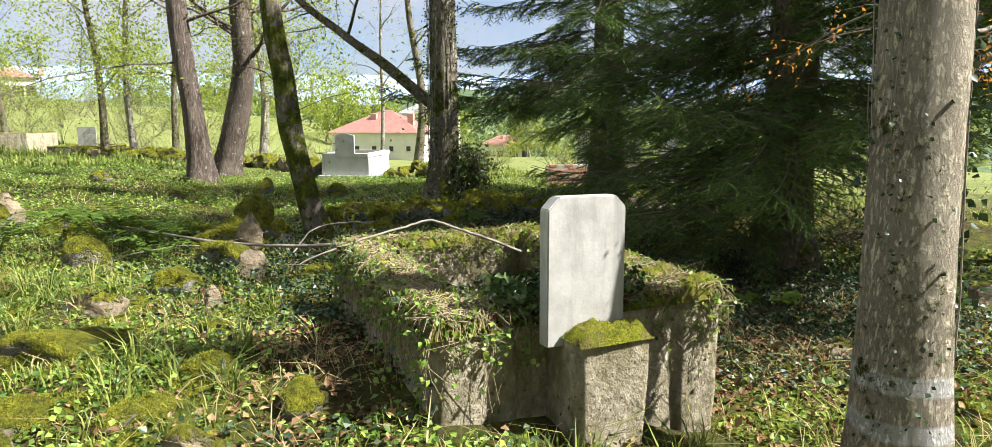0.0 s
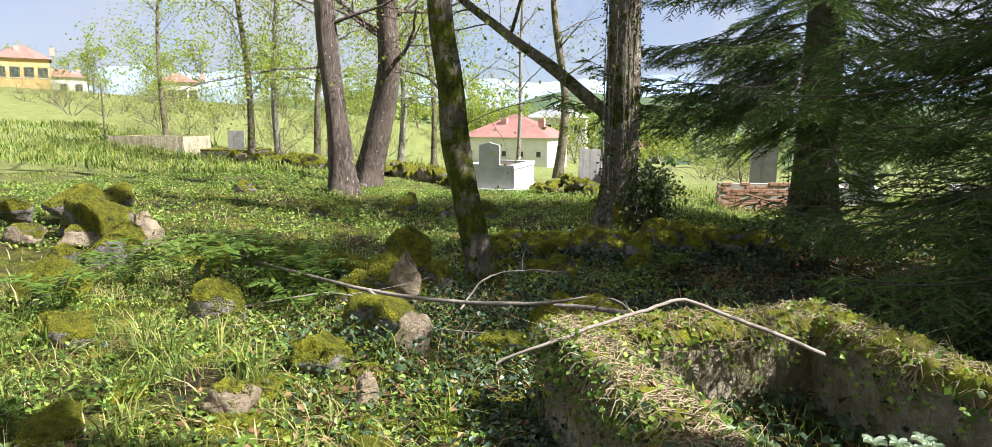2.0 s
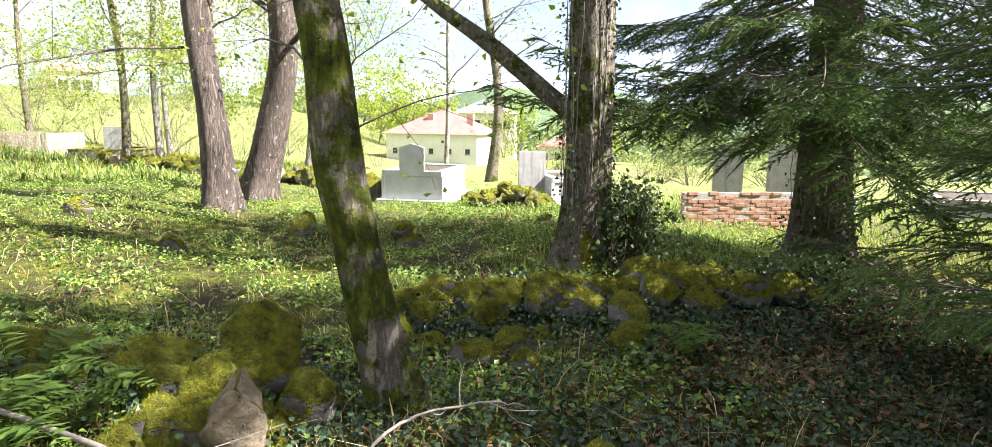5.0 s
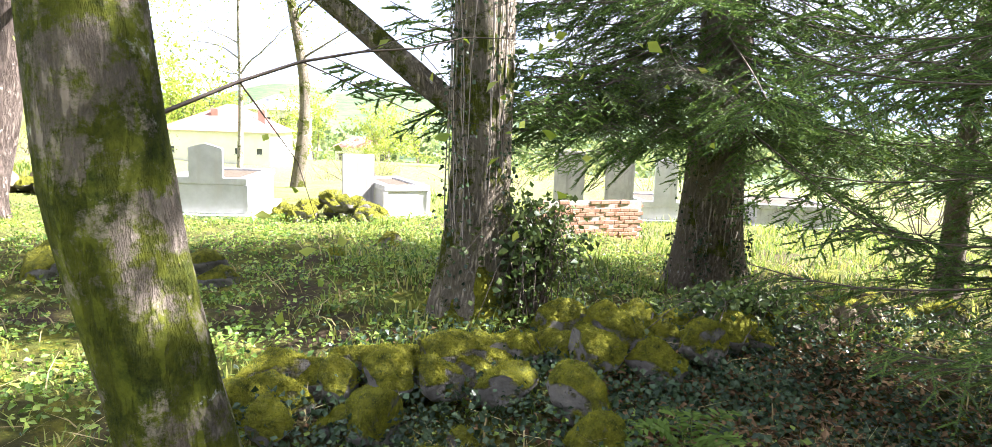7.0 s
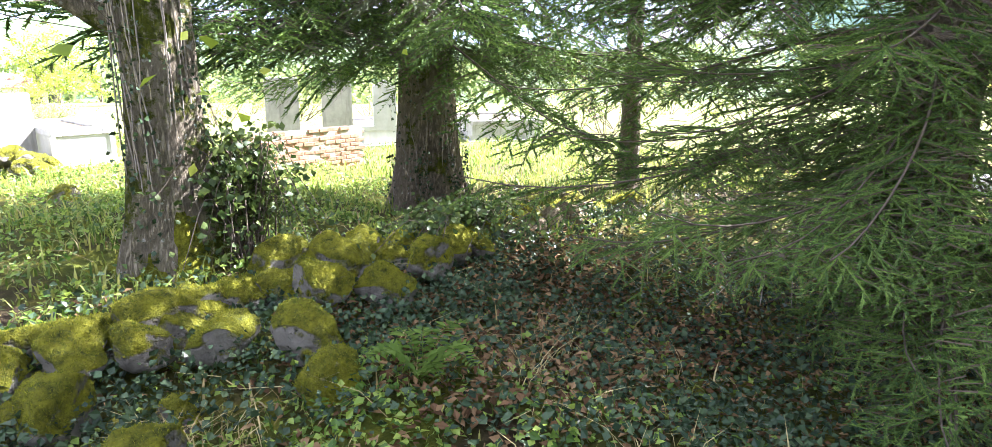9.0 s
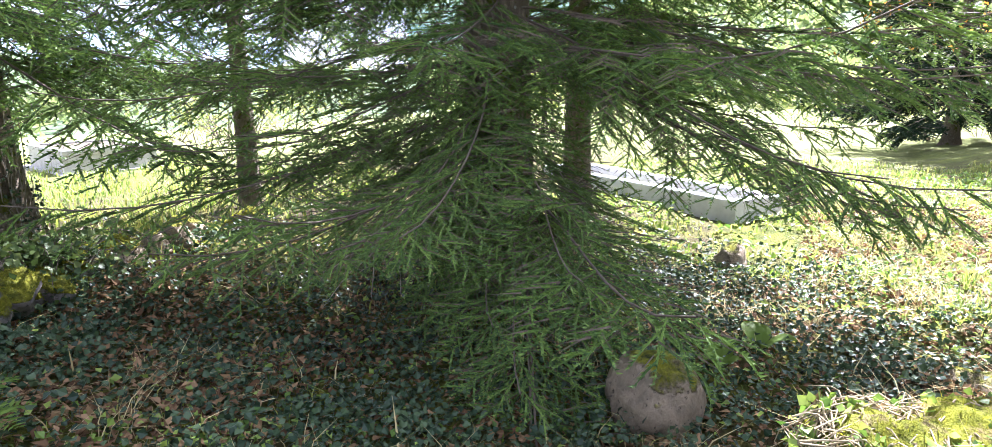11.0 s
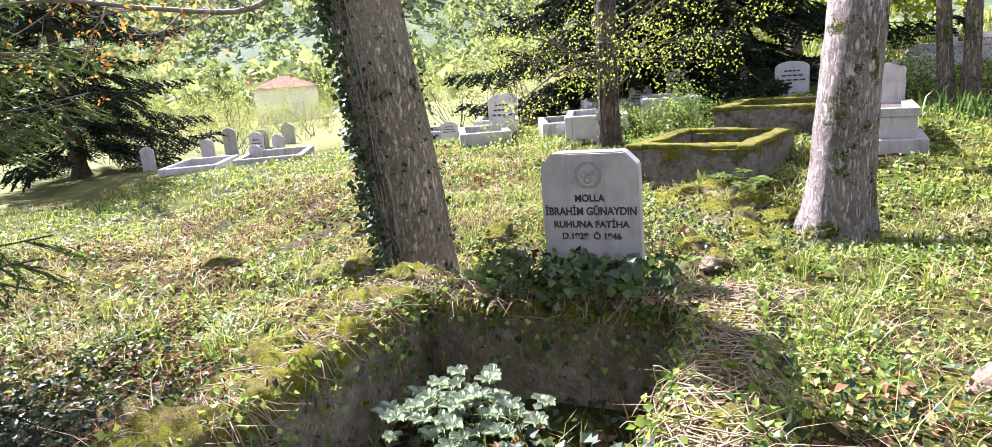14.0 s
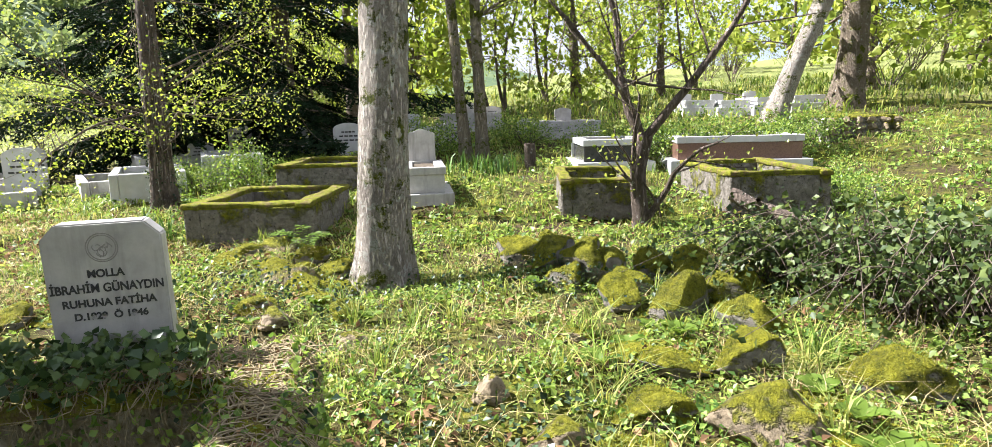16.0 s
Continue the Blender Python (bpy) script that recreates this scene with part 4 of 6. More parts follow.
# vines, ivy and grass over the grave
def vine_tangle():
    rng = np.random.default_rng(8)
    b, lv, dry, litter, heap = Buf(), Buf(), Buf(), Buf(), Buf()
    edges = [((0.0, 0), (0.0, GL), (-1, 0)), ((GT, GL), (GT, 0.26), (1, 0)), ((GW, GL), (GW, 0), (1, 0)), ((GW - GT, 0.26), (GW - GT, GL), (-1, 0)),
             ((GT, 0.26), (GW - GT, 0.26), (0, 1)), ((0.1, GL), (GW, GL), (0, 1)), ((GT, GL - GT), (GW - GT, GL - GT), (0, -1)), ((0.0, 0.0), (0.3, 0.0), (0, -1)), ((0.3, 0.03), (0.6, 0.03), (0, -1)), ((1.0, 0.15), (GW, 0.0), (0, -1))]
    for (a, c, out) in edges:
        a, c = np.array(a, float), np.array(c, float)
        L = np.linalg.norm(c - a)
        for i in range(int(L * (150 if out == (-1, 0) and a[0] < 0.1 else 110))):
            t = rng.random()
            q = a + (c - a) * t
            o = np.array(out)
            along = (c - a) / L
            hang = rng.uniform(0.04, 0.6) * rng.random() ** 0.6
            p = [np.array([*(q - o * rng.uniform(0.05, 0.22) + along * rng.normal(0, .1)), GTOP + rng.uniform(0.03, 0.07)]),
                 np.array([*(q - o * 0.03), GTOP + rng.uniform(0.04, 0.08)]),
                 np.array([*(q + o * rng.uniform(0.025, 0.07) + along * rng.normal(0, .05)), GTOP - hang * 0.4]),
                 np.array([*(q + o * rng.uniform(0.02, 0.06) + along * rng.normal(0, .09)), GTOP - hang])]
            k = spline(p, 9)
            tube(b, k, np.linspace(0.003, 0.0015, 9), 4)
            m = rng.integers(0, 8)
            if m:
                at = k[rng.integers(2, 9, m)] + rng.normal(0, 0.012, (m, 3)) + [*(o * 0.012), 0]
                leaves(lv, at, rng.uniform(0.018, 0.04, m), rng, 0.3, 0.7, 0.9)
        n = int(L * 260)
        t = rng.random(n)[:, None]
        q = a + (c - a) * t - np.array(out) * rng.uniform(-0.02, 0.24, n)[:, None]
        leaves(lv, np.column_stack([q, GTOP + rng.uniform(0.02, 0.075, n)]), rng.uniform(0.016, 0.036, n), rng, 0.8, 0.6, 0.85)
        n = int(L * 80)
        t = rng.random(n)[:, None]
        q = a + (c - a) * t - np.array(out) * rng.uniform(0.0, 0.24, n)[:, None]
        blades(dry, q[:, 0], q[:, 1], rng.uniform(0.04, 0.12, n), rng, 0.0014, 2.6, np.full(n, GTOP + 0.02))
        for i in range(int(L * 120)):
            q = a + (c - a) * rng.random() - np.array(out) * rng.uniform(0.0, 0.24)
            w = rng.normal(0, 1, 2)
            w = w / np.linalg.norm(w) * rng.uniform(0.05, 0.16)
            z = GTOP + rng.uniform(0.035, 0.075)
            tube(b, spline([(*q, z - .02), (*(q + w * .5 + rng.normal(0, .02, 2)), z + rng.uniform(0, .03)), (*(q + w), z - .03)], 6), np.linspace(.0028, .0015, 6), 4)
        n = int(L * 90)
        q = a + (c - a) * rng.random(n)[:, None] - np.array(out) * rng.uniform(0.0, 0.24, n)[:, None]
        leaves(litter, np.column_stack([q, GTOP + rng.uniform(0.03, 0.06, n)]), rng.uniform(0.025, 0.055, n), rng, 0.9, 0.5, 0.6)
    # ivy heaped against the foot of the headstone
    n = 900
    q = np.column_stack([rng.uniform(0.35, 1.2, n), rng.uniform(-0.03, 0.33, n), GTOP + rng.uniform(0.0, 0.19, n)])
    leaves(heap, q, rng.uniform(0.03, 0.06, n), rng, 0.5, 0.8, 0.9)
    dark = Buf()
    for u0, u1, v0, v1, n in ((0.3, 1.45, 0.26, 0.33, 70), (0.24, 0.33, 0.3, 2.0, 90), (1.42, 1.5, 0.3, 2.0, 90), (-0.06, 0.02, 0.0, 2.3, 300)):
        z = GTOP + 0.06 - 0.5 * rng.random(n) ** 1.6
        keep = rng.random(n) < 0.35 + 0.65 * np.sin(9 * (rng.uniform(u0, u1, n) + z)) ** 2
        q = np.column_stack([rng.uniform(u0, u1, n), rng.uniform(v0, v1, n), z])[keep]
        leaves(dark, q, rng.uniform(0.025, 0.055, len(q)), rng, 0.3, 0.9, 0.9)
    tagged(place("ivy", dark.mesh("ivy", M_IVY), None, GM), "dark ivy trailing down the grave walls", "ivy", kind="stuff")
    tagged(place("ivy", heap.mesh("ivy", M_IVY_FRESH), None, GM), "ivy heaped against the foot of the headstone", "ivy", kind="stuff")
    tagged(place("leaf_litter", litter.mesh("leaf_litter", M_DEAD, smooth=False), None, GM), "brown dead leaves caught on the grave walls", "leaves", kind="stuff")
    tagged(place("vine", b.mesh("vine", M_VINE), None, GM), "tangle of dry vine stems hanging over the grave walls", "vine", kind="stuff")
    tagged(place("ivy", lv.mesh("ivy", M_HERB), None, GM), "small green ivy leaves on the grave walls", "ivy", kind="stuff")
    tagged(place("dry_grass", dry.mesh("dry_grass", M_GRASS_DRY), None, GM), "dry grass stalks lying on the grave moss", "grass", kind="stuff")


vine_tangle()


# fallen branch across the grave, and others on the ground
def stick(name, pts, r0, r1, seed, label, mat=M_TWIG, twigs=4):
    rng = np.random.default_rng(seed)
    p = spline(pts, 30)
    ob = thing(name, Matrix(), label, "branch")
    p = p + np.cumsum(rng.normal(0, 0.004, p.shape), 0)
    b = Buf()
    tube(b, p, np.linspace(r0, r1, 30), 7, 0.1, rng)
    for _ in range(twigs):
        i = rng.integers(8, 27)
        w = rng.normal(0, 0.12, 3) + (p[i] - p[i - 3]) * 1.5
        tb = Buf()
        tube(tb, spline([p[i], p[i] + w * .5 + rng.normal(0, .02, 3), p[i] + w], 6), np.linspace(r1 * 1.1, r1 * .4, 6), 5)
        place("side_twig", tb.mesh("side_twig", mat), ob)
    place("main_stem", b.mesh("main_stem", mat), ob)
    return ob


stick("fallen_branch", [(-1.42, 4.7, 0.5), (-1.14, 4.76, 0.6), (-0.7, 5.02, 0.7), (-0.5, 5.12, 0.72), (-0.2, 5.07, 0.64), (0.245, 5.15, 0.464)], 0.008, 0.012, 2, "pale bare fallen branch lying over the grave wall", twigs=0)
stick("fallen_branch", [(-4.05, 6.95, 0.42), (-3.3, 6.75, 0.35), (-2.6, 6.53, 0.3), (-1.9, 6.45, 0.29), (-1.1, 6.45, 0.3), (-0.5, 6.28, 0.32), (-0.25, 5.95, 0.38)], 0.013, 0.021, 3, "long grey fallen branch lying across the stones", twigs=3)
stick("fallen_branch", [(-2.05, 6.55, 0.2), (-1.9, 6.8, 0.42), (-1.6, 7.0, 0.47), (-1.35, 7.05, 0.45)], 0.009, 0.004, 4, "thin pale arched twig on the ground")
stick("fallen_branch", [(-1.15, 6.2, 0.2), (-0.9, 6.0, 0.5), (-0.65, 5.9, 0.33), (-0.5, 5.7, 0.25)], 0.008, 0.004, 6, "thin pale arched twig on the ground")
stick("fallen_branch", [(-3.9, 6.2, 0.2), (-3.0, 6.5, 0.28), (-2.2, 6.1, 0.2), (-1.0, 6.2, 0.15)], 0.008, 0.004, 9, "thin dry twig lying among the ivy")


# ---- stones ----
def stone_mesh(seed, mat, level=4, facets=11):
    rng = np.random.default_rng(seed)
    bm = bmesh.new()
    bmesh.ops.create_icosphere(bm, subdivisions=level, radius=0.55)
    off = Vector(rng.uniform(0, 50, 3))
    cuts = [(Vector(rng.normal(0, 1, 3)).normalized(), rng.uniform(0.28, 0.45)) for _ in range(facets)]
    for v in bm.verts:
        for d, k in cuts:
            s = v.co.dot(d)
            if s > k:
                v.co -= d * (s - k) * 0.93
        v.co *= 1 + 0.22 * noise.noise(v.co * 2.2 + off) + 0.1 * noise.noise(v.co * 6 + off) + 0.03 * noise.noise(v.co * 18 + off)
    me = bpy.data.meshes.new("stone")
    bm.to_mesh(me)
    bm.free()
    me.polygons.foreach_set("use_smooth", np.full(len(me.polygons), True))
    me.materials.append(mat)
    return me


STONES = [stone_mesh(200 + i, M_STONE) for i in range(8)]
STONES_LOW = [stone_mesh(260 + i, M_STONE, 3) for i in range(5)]
STONES_BARE = [stone_mesh(230 + i, M_STONE_BARE) for i in range(4)]


def stone(x, y, sx, sy, sz, turn=0.0, lift=None, bare=False, seed=0, label="", group="", tip=0.0):
    me = (STONES_BARE if bare else STONES)[seed % (4 if bare else 8)]
    z = gz(x, y) + (sz * 0.17 if lift is None else lift * 0.8)
    ob = place("stone" if bare else "mossy_stone", me, None, pose(x, y, z, tip, tip * .5, turn) @ Matrix.Diagonal((sx, sy, sz, 1)))
    return tagged(ob, label or ("bare grey-brown field stone half sunk in the ground" if bare else "grey field stone covered in green-yellow moss"), "stone", group)


# stones by the walk
stone(-2.5, 6.15, 0.62, 0.55, 0.5, 20, seed=1, label="rounded boulder with a bright green moss cap")
stone(-2.72, 7.15, 0.5, 0.42, 0.42, 60, seed=2, group="heap of mossy stones")
stone(-3.0, 7.55, 0.5, 0.45, 0.5, 10, seed=3, group="heap of mossy stones")
stone(-2.85, 7.75, 0.5, 0.5, 0.6, 100, 0.3, seed=4, group="heap of mossy stones")
stone(-2.65, 6.95, 0.3, 0.3, 0.6, 30, 0.22, bare=True, seed=1, label="upright pointed grey stone leaning in the heap", tip=12)
stone(-2.95, 7.3, 0.4, 0.36, 0.4, 15, 0.2, seed=6, group="heap of mossy stones")
stone(-2.5, 7.4, 0.4, 0.36, 0.4, 75, 0.1, seed=0, group="heap of mossy stones")
stone(-2.9, 7.0, 0.36, 0.3, 0.36, 40, 0.15, seed=1, group="heap of mossy stones")
stone(-3.2, 7.15, 0.34, 0.3, 0.3, 10, 0.08, seed=4, group="heap of mossy stones")
stone(-2.75, 6.65, 0.34, 0.3, 0.3, 130, 0.08, seed=7, group="heap of mossy stones")
stone(-4.1, 7.6, 0.55, 0.4, 0.42, 100, seed=7, group="row of mossy stones")
stone(-4.8, 7.5, 0.45, 0.4, 0.4, 30, seed=6, group="row of mossy stones")
stone(-3.6, 7.7, 0.4, 0.34, 0.36, 30, seed=0, group="row of mossy stones")
stone(-1.0, 6.95, 0.42, 0.36, 0.4, 30, 0.1, seed=7, group="mossy stones behind the grave")
stone(-1.35, 6.4, 0.36, 0.3, 0.32, 70, 0.08, seed=4, group="mossy stones behind the grave")
stone(-3.3, 7.6, 0.45, 0.4, 0.4, 150, seed=5, group="heap of mossy stones")
stone(-3.05, 6.75, 0.36, 0.3, 0.34, 80, seed=6, group="heap of mossy stones")
stone(-2.72, 5.5, 0.36, 0.36, 0.4, 40, seed=7, label="squat stone with bright yellow moss on top")
stone(-3.95, 6.2, 0.5, 0.4, 0.4, 10, seed=0)
stone(-2.2, 5.85, 0.28, 0.22, 0.42, 10, bare=True, seed=2)
stone(-2.25, 5.1, 0.2, 0.16, 0.3, 70, bare=True, seed=3)
stone(-4.4, 8.0, 0.9, 0.45, 0.5, 10, seed=1, group="row of mossy stones")
stone(-3.7, 8.1, 0.6, 0.4, 0.4, 50, seed=2, group="row of mossy stones")
stone(-5.2, 7.9, 0.55, 0.45, 0.45, 50, seed=3, group="row of mossy stones")
stone(-6.1, 7.7, 0.6, 0.5, 0.6, 20, seed=4, group="row of mossy stones")
stone(-6.9, 8.3, 0.8, 0.6, 0.9, 70, seed=5, group="row of mossy stones")
stone(-6.3, 8.4, 0.5, 0.3, 0.6, 70, bare=True, seed=0)
stone(-5.6, 6.3, 0.7, 0.5, 0.5, 0, seed=6)
stone(-4.7, 5.6, 0.5, 0.4, 0.35, 0, seed=7)
stone(-0.95, 6.55, 0.6, 0.45, 0.5, 10, seed=2, group="mossy stones behind the grave")
stone(-1.2, 6.75, 0.4, 0.36, 0.4, 90, seed=5, group="mossy stones behind the grave")
stone(-0.6, 6.5, 0.34, 0.3, 0.34, 40, seed=0, group="mossy stones behind the grave")
stone(-0.75, 6.15, 0.45, 0.4, 0.4, 140, seed=6, group="mossy stones behind the grave")
stone(-1.6, 6.05, 0.5, 0.4, 0.22, 30, seed=3, group="mossy stones behind the grave")
stone(-2.6, 3.9, 0.8, 0.55, 0.34, 15, seed=1)
stone(-2.2, 2.95, 0.42, 0.36, 0.22, 45, seed=2)
stone(-1.75, 2.45, 0.42, 0.36, 0.2, 0, seed=1)
stone(-1.9, 1.75, 0.4, 0.3, 0.2, 0, seed=4)
stone(-3.7, 4.4, 0.4, 0.3, 0.3, 0, seed=5)
stone(-2.9, 4.8, 0.3, 0.3, 0.28, 0, bare=True, seed=2)
stone(-1.65, 3.6, 0.35, 0.3, 0.18, 0, seed=6)
stone(-2.0, 4.5, 0.3, 0.25, 0.2, 0, seed=3)
for i, (x, y, k) in enumerate([(1.95, -0.85, .5), (1.6, -0.75, .4), (2.25, -0.7, .42), (1.25, -0.65, .4), (1.45, -0.3, .36), (0.95, -0.75, .35), (3.85, 2.4, .5), (3.6, 2.2, .4), (4.1, 2.7, .35), (4.9, 1.6, .4), (5.4, 3.1, .4), (3.2, 1.2, .35)]):
    stone(x, y, k, k * 0.8, k * 0.6, i * 47, k * 0.15, seed=i + 2, bare=i == 0, group="moss-topped stones on the sunny slope", tip=i * 5 % 15)
# the boulder and small rocks below the grave
tagged(place("stone", stone_mesh(298, M_STONE_BARE, 4, 0), None, pose(1.68, 6.4, gz(1.68, 6.4) + 0.14, 0, 0, 30) @ Matrix.Diagonal((0.52, 0.44, 0.42, 1))), "smooth rounded brown boulder beside the grave wall", "stone")
stone(4.75, 6.2, 0.6, 0.4, 0.4, 20, bare=True, seed=3)
stone(2.6, 4.75, 0.4, 0.3, 0.22, 0, bare=True, seed=1)
stone(2.9, 3.0, 0.65, 0.5, 0.6, 0, seed=7, label="moss mound beside the tree foot")
stone(1.3, 2.75, 0.3, 0.25, 0.25, 0, seed=2)
stone(1.2, 2.35, 0.25, 0.2, 0.2, 0, bare=True, seed=2)
# low dry-stone row under the trees
R = np.random.default_rng(21)
for i in range(44):
    t = i / 43
    x = -2.3 + 5.6 * t + R.normal(0, 0.08)
    y = 9.5 + 1.2 * t ** 0.7 + R.normal(0, 0.13)
    up = 0.1 if i % 3 else 0.28
    stone(x, y + 0.1, R.uniform(0.3, 0.6), R.uniform(0.26, 0.4), R.uniform(0.22, 0.38), R.uniform(0, 180), up * 0.5, seed=int(R.integers(8)), group="low dry-stone row under the trees", bare=(t > 0.72 and R.random() < 0.6))
for x, y, s in [(-2.1, 8.9, .3), (-1.5, 8.65, .4), (-1.35, 8.4, .3), (-0.6, 8.9, .35), (-2.4, 9.5, .4), (-1.9, 9.4, .3), (-3.0, 12.6, .4), (-3.9, 12.6, .4), (-4.6, 12.9, .6), (-3.2, 13.2, .5), (-1.9, 13.2, .25), (-0.6, 13.0, .3), (-1.3, 14.2, .35), (-7.7, 12.8, .4), (-5.6, 11.5, .35)]:
    stone(x, y, s, s * .8, s * .8, s * 500, seed=int(s * 1000 + x * 10) % 8)
for i, (x, y, k, h) in enumerate([(-2.35, 9.0, .4, .1), (-2.2, 9.3, .36, .16), (-1.95, 9.75, .42, .1), (-1.7, 9.3, .5, .2), (-1.6, 9.75, .45, .2), (-1.3, 9.65, .42, .22), (-1.25, 9.1, .3, .06), (-0.95, 9.5, .42, .2),
                                  (-0.6, 9.3, .5, .16), (-0.3, 9.75, .45, .24), (0.05, 9.6, .42, .2), (0.5, 9.85, .5, .22), (0.85, 10.05, .42, .26), (-2.5, 8.7, .34, .08), (-2.05, 8.75, .3, .06), (-1.75, 8.5, .42, .1)]):
    k *= 0.86
    stone(x, y, k, k * 0.75, k * 0.75, k * 777 + i * 40, h, seed=i, group="low dry-stone row under the trees", tip=i * 7 % 18)
for i, (x, y, k, h) in enumerate([(-7.2, 8.6, .7, .35), (-7.7, 8.9, .8, .45), (-7.4, 9.3, .6, .5), (-6.8, 8.0, .6, .15), (-8.1, 8.4, .6, .3), (-6.5, 7.4, .45, .1), (-7.3, 7.8, .55, .12), (-6.2, 7.0, .45, .08)]):
    k *= 0.8
    stone(x, y, k, k * 0.8, k * 0.75, k * 555 + i * 50, h * 0.8, seed=i + 3, bare=i in (3, 6), group="heap of mossy stones at the meadow edge", tip=i * 5 % 14)
stone(-3.55, 12.9, 0.55, 0.35, 0.3, 0, bare=True, seed=3)
# mossy heap near the marble tomb
for i in range(30):
    a, r = R.uniform(0, 6.28), R.uniform(0, 1) ** 0.6
    x, y = -2.0 + 0.95 * r * math.cos(a), 16.9 + 0.6 * r * math.sin(a)
    stone(x, y, R.uniform(.25, .45), R.uniform(.25, .4), R.uniform(.2, .35), R.uniform(0, 180), 0.05 + 0.42 * (1 - r), seed=i, group="heap of moss-yellow stones by the tombs")
# mossy boundary row behind the meadow
for i in range(44):
    t = i / 43
    x, y = -13.5 + 9 * t, 21.6 - 4.2 * t + R.normal(0, .2)
    stone(x, y, R.uniform(.35, .8), R.uniform(.3, .6), R.uniform(.3, .55), R.uniform(0, 180), R.uniform(0.05, 0.3), seed=i, group="mossy boundary row behind the meadow", bare=R.random() < 0.15)

# stones of the rear slope
stone(-2.3, 1.75, 0.42, 0.36, 0.36, 0, seed=1, label="moss-covered pointed stone with bare side")
stone(-2.25, 2.5, 0.6, 0.5, 0.34, 30, bare=True, seed=2, label="flat bare boulder partly under grass and moss")
stone(-3.05, 1.85, 0.5, 0.4, 0.36, 0, seed=3)
stone(-0.95, 2.3, 0.22, 0.18, 0.2, 0, bare=True, seed=0, label="small round stone in the grass")
stone(-1.3, 1.15, 0.34, 0.24, 0.12, 0, bare=True, seed=1, label="flat pale stone in the grass")
stone(-1.35, 2.75, 0.32, 0.26, 0.2, 0, bare=True, seed=3)
stone(-1.0, 3.2, 0.25, 0.22, 0.2, 0, seed=5)
for x, y, s, h in [(-1.0, -0.35, .5, .1), (-1.3, -0.15, .45, .2), (-1.15, 0.05, .4, .05), (-1.5, -0.1, .4, .15), (-1.7, 0.1, .4, .1), (-0.7, -0.7, .45, .1), (-0.5, -1.0, .4, .1), (-1.9, -0.3, .35, .2), (-2.2, -0.2, .4, .2), (-2.0, 0.6, .6, .15), (-2.3, 0.3, .5, .1), (-1.6, 0.55, .4, .1), (-2.6, 0.1, .4, .1), (-2.5, 0.8, .5, .08), (-1.3, -0.9, .4, .1), (-0.9, -1.3, .35, .1)]:
    stone(x, y, s, s * .8, s * .8, s * 900 + x * 50, h, seed=int(abs(x * 37 + y * 13)), group="overgrown heap of mossy stones")
for x, y, s, bare in [(1.7, -0.3, .5, False), (1.35, 0.1, .55, True), (1.5, -0.05, .45, False), (1.1, 0.35, .4, False), (0.95, 0.05, .4, False), (0.8, 0.7, .35, False), (0.5, 0.9, .3, False), (1.9, 0.4, .35, True), (1.2, 0.9, .35, False), (2.3, -0.4, .4, False), (0.9, 1.2, .3, True), (2.0, 1.3, .35, False), (2.5, 1.9, .4, False), (1.6, 1.9, .3, False), (0.15, 1.5, .3, True)]:
    stone(x, y, s, s * .8, s * .55, s * 700, seed=int(abs(x * 31 + y * 7)), bare=bare, group="mossy stones round the pale tree")


# ---- graves and tombs ----
def headstone(x, y, w, h, turn, mat, label, shape="arch", t=0.07, lines=0, base=0.0, group="", tilt=0.0):
    z = gz(x, y) + base
    ob = thing("headstone", pose(x, y, z, tilt, 0, turn), label, "headstone", group)
    a = w / 2
    if shape == "arch":
        pts = [(-a, -0.2), (a, -0.2), (a, h * 0.82)] + [(a * math.cos(k), h * 0.82 + h * 0.18 * math.sin(k)) for k in np.linspace(0.25, math.pi - 0.25, 9)] + [(-a, h * 0.82)]
    elif shape == "ogee":
        pts = [(-a, -0.2), (a, -0.2), (a, h * 0.86), (a * .8, h * .88), (a * .55, h * .95), (0, h), (-a * .55, h * .95), (-a * .8, h * .88), (-a, h * .86)]
    else:
        pts = [(-a, -0.2), (a, -0.2), (a, h), (-a, h)]
    part("slab", outline_solid(pts, t, 0.008), mat, ob)
    for i in range(lines):
        L = a * (1.3 if i % 2 else 1.6) * (0.6 if i == 0 else 1)
        for k in range(4):
            x0 = -L / 2 + L * k / 4
            part("writing_bar", block(x0, x0 + L / 4 * 0.8, t, t + 0.003, h * (0.74 - 0.12 * i) - h * .02, h * (0.74 - 0.12 * i) + h * .022, 0), M_INK, ob)
    return ob


def grave_ring(x, y, w, L, h, turn, mat, label, t=0.14, name="grave_surround", group="", sink=0.25, rough=0.008):
    """An open rectangular kerb of four walls."""
    zc = max(gz(x, y), 0.5 * (gz(x, y) + gz(x + 0.5 * math.cos(radians(turn)), y + 0.5 * math.sin(radians(turn)))))
    ob = thing(name, pose(x, y, zc, 0, 0, turn), label, "grave", group)
    a = w / 2
    mossy = mat is M_CONCRETE_MOSS
    for k, (x0, x1, y0, y1) in enumerate(((-a, -a + t, 0, L), (a - t, a, 0, L), (-a + t, a - t, 0.004, t), (-a + t, a - t, L - t, L - 0.004))):
        part("kerb_wall", block(x0, x1, y0, y1, -sink, h, 0.02, rough, 3 if rough else 0, k), mat, ob, smooth=rough > 0)
        if mossy:
            part("moss_cap", block(x0 - .012, x1 + .012, y0 - .012 + .02 * (k > 1), y1 + .012 - .02 * (k > 1), h - .02, h + .045, 0.02, 0.022, 7, k + 20), M_MOSS, ob, "thick yellow-green moss", True)
    return ob


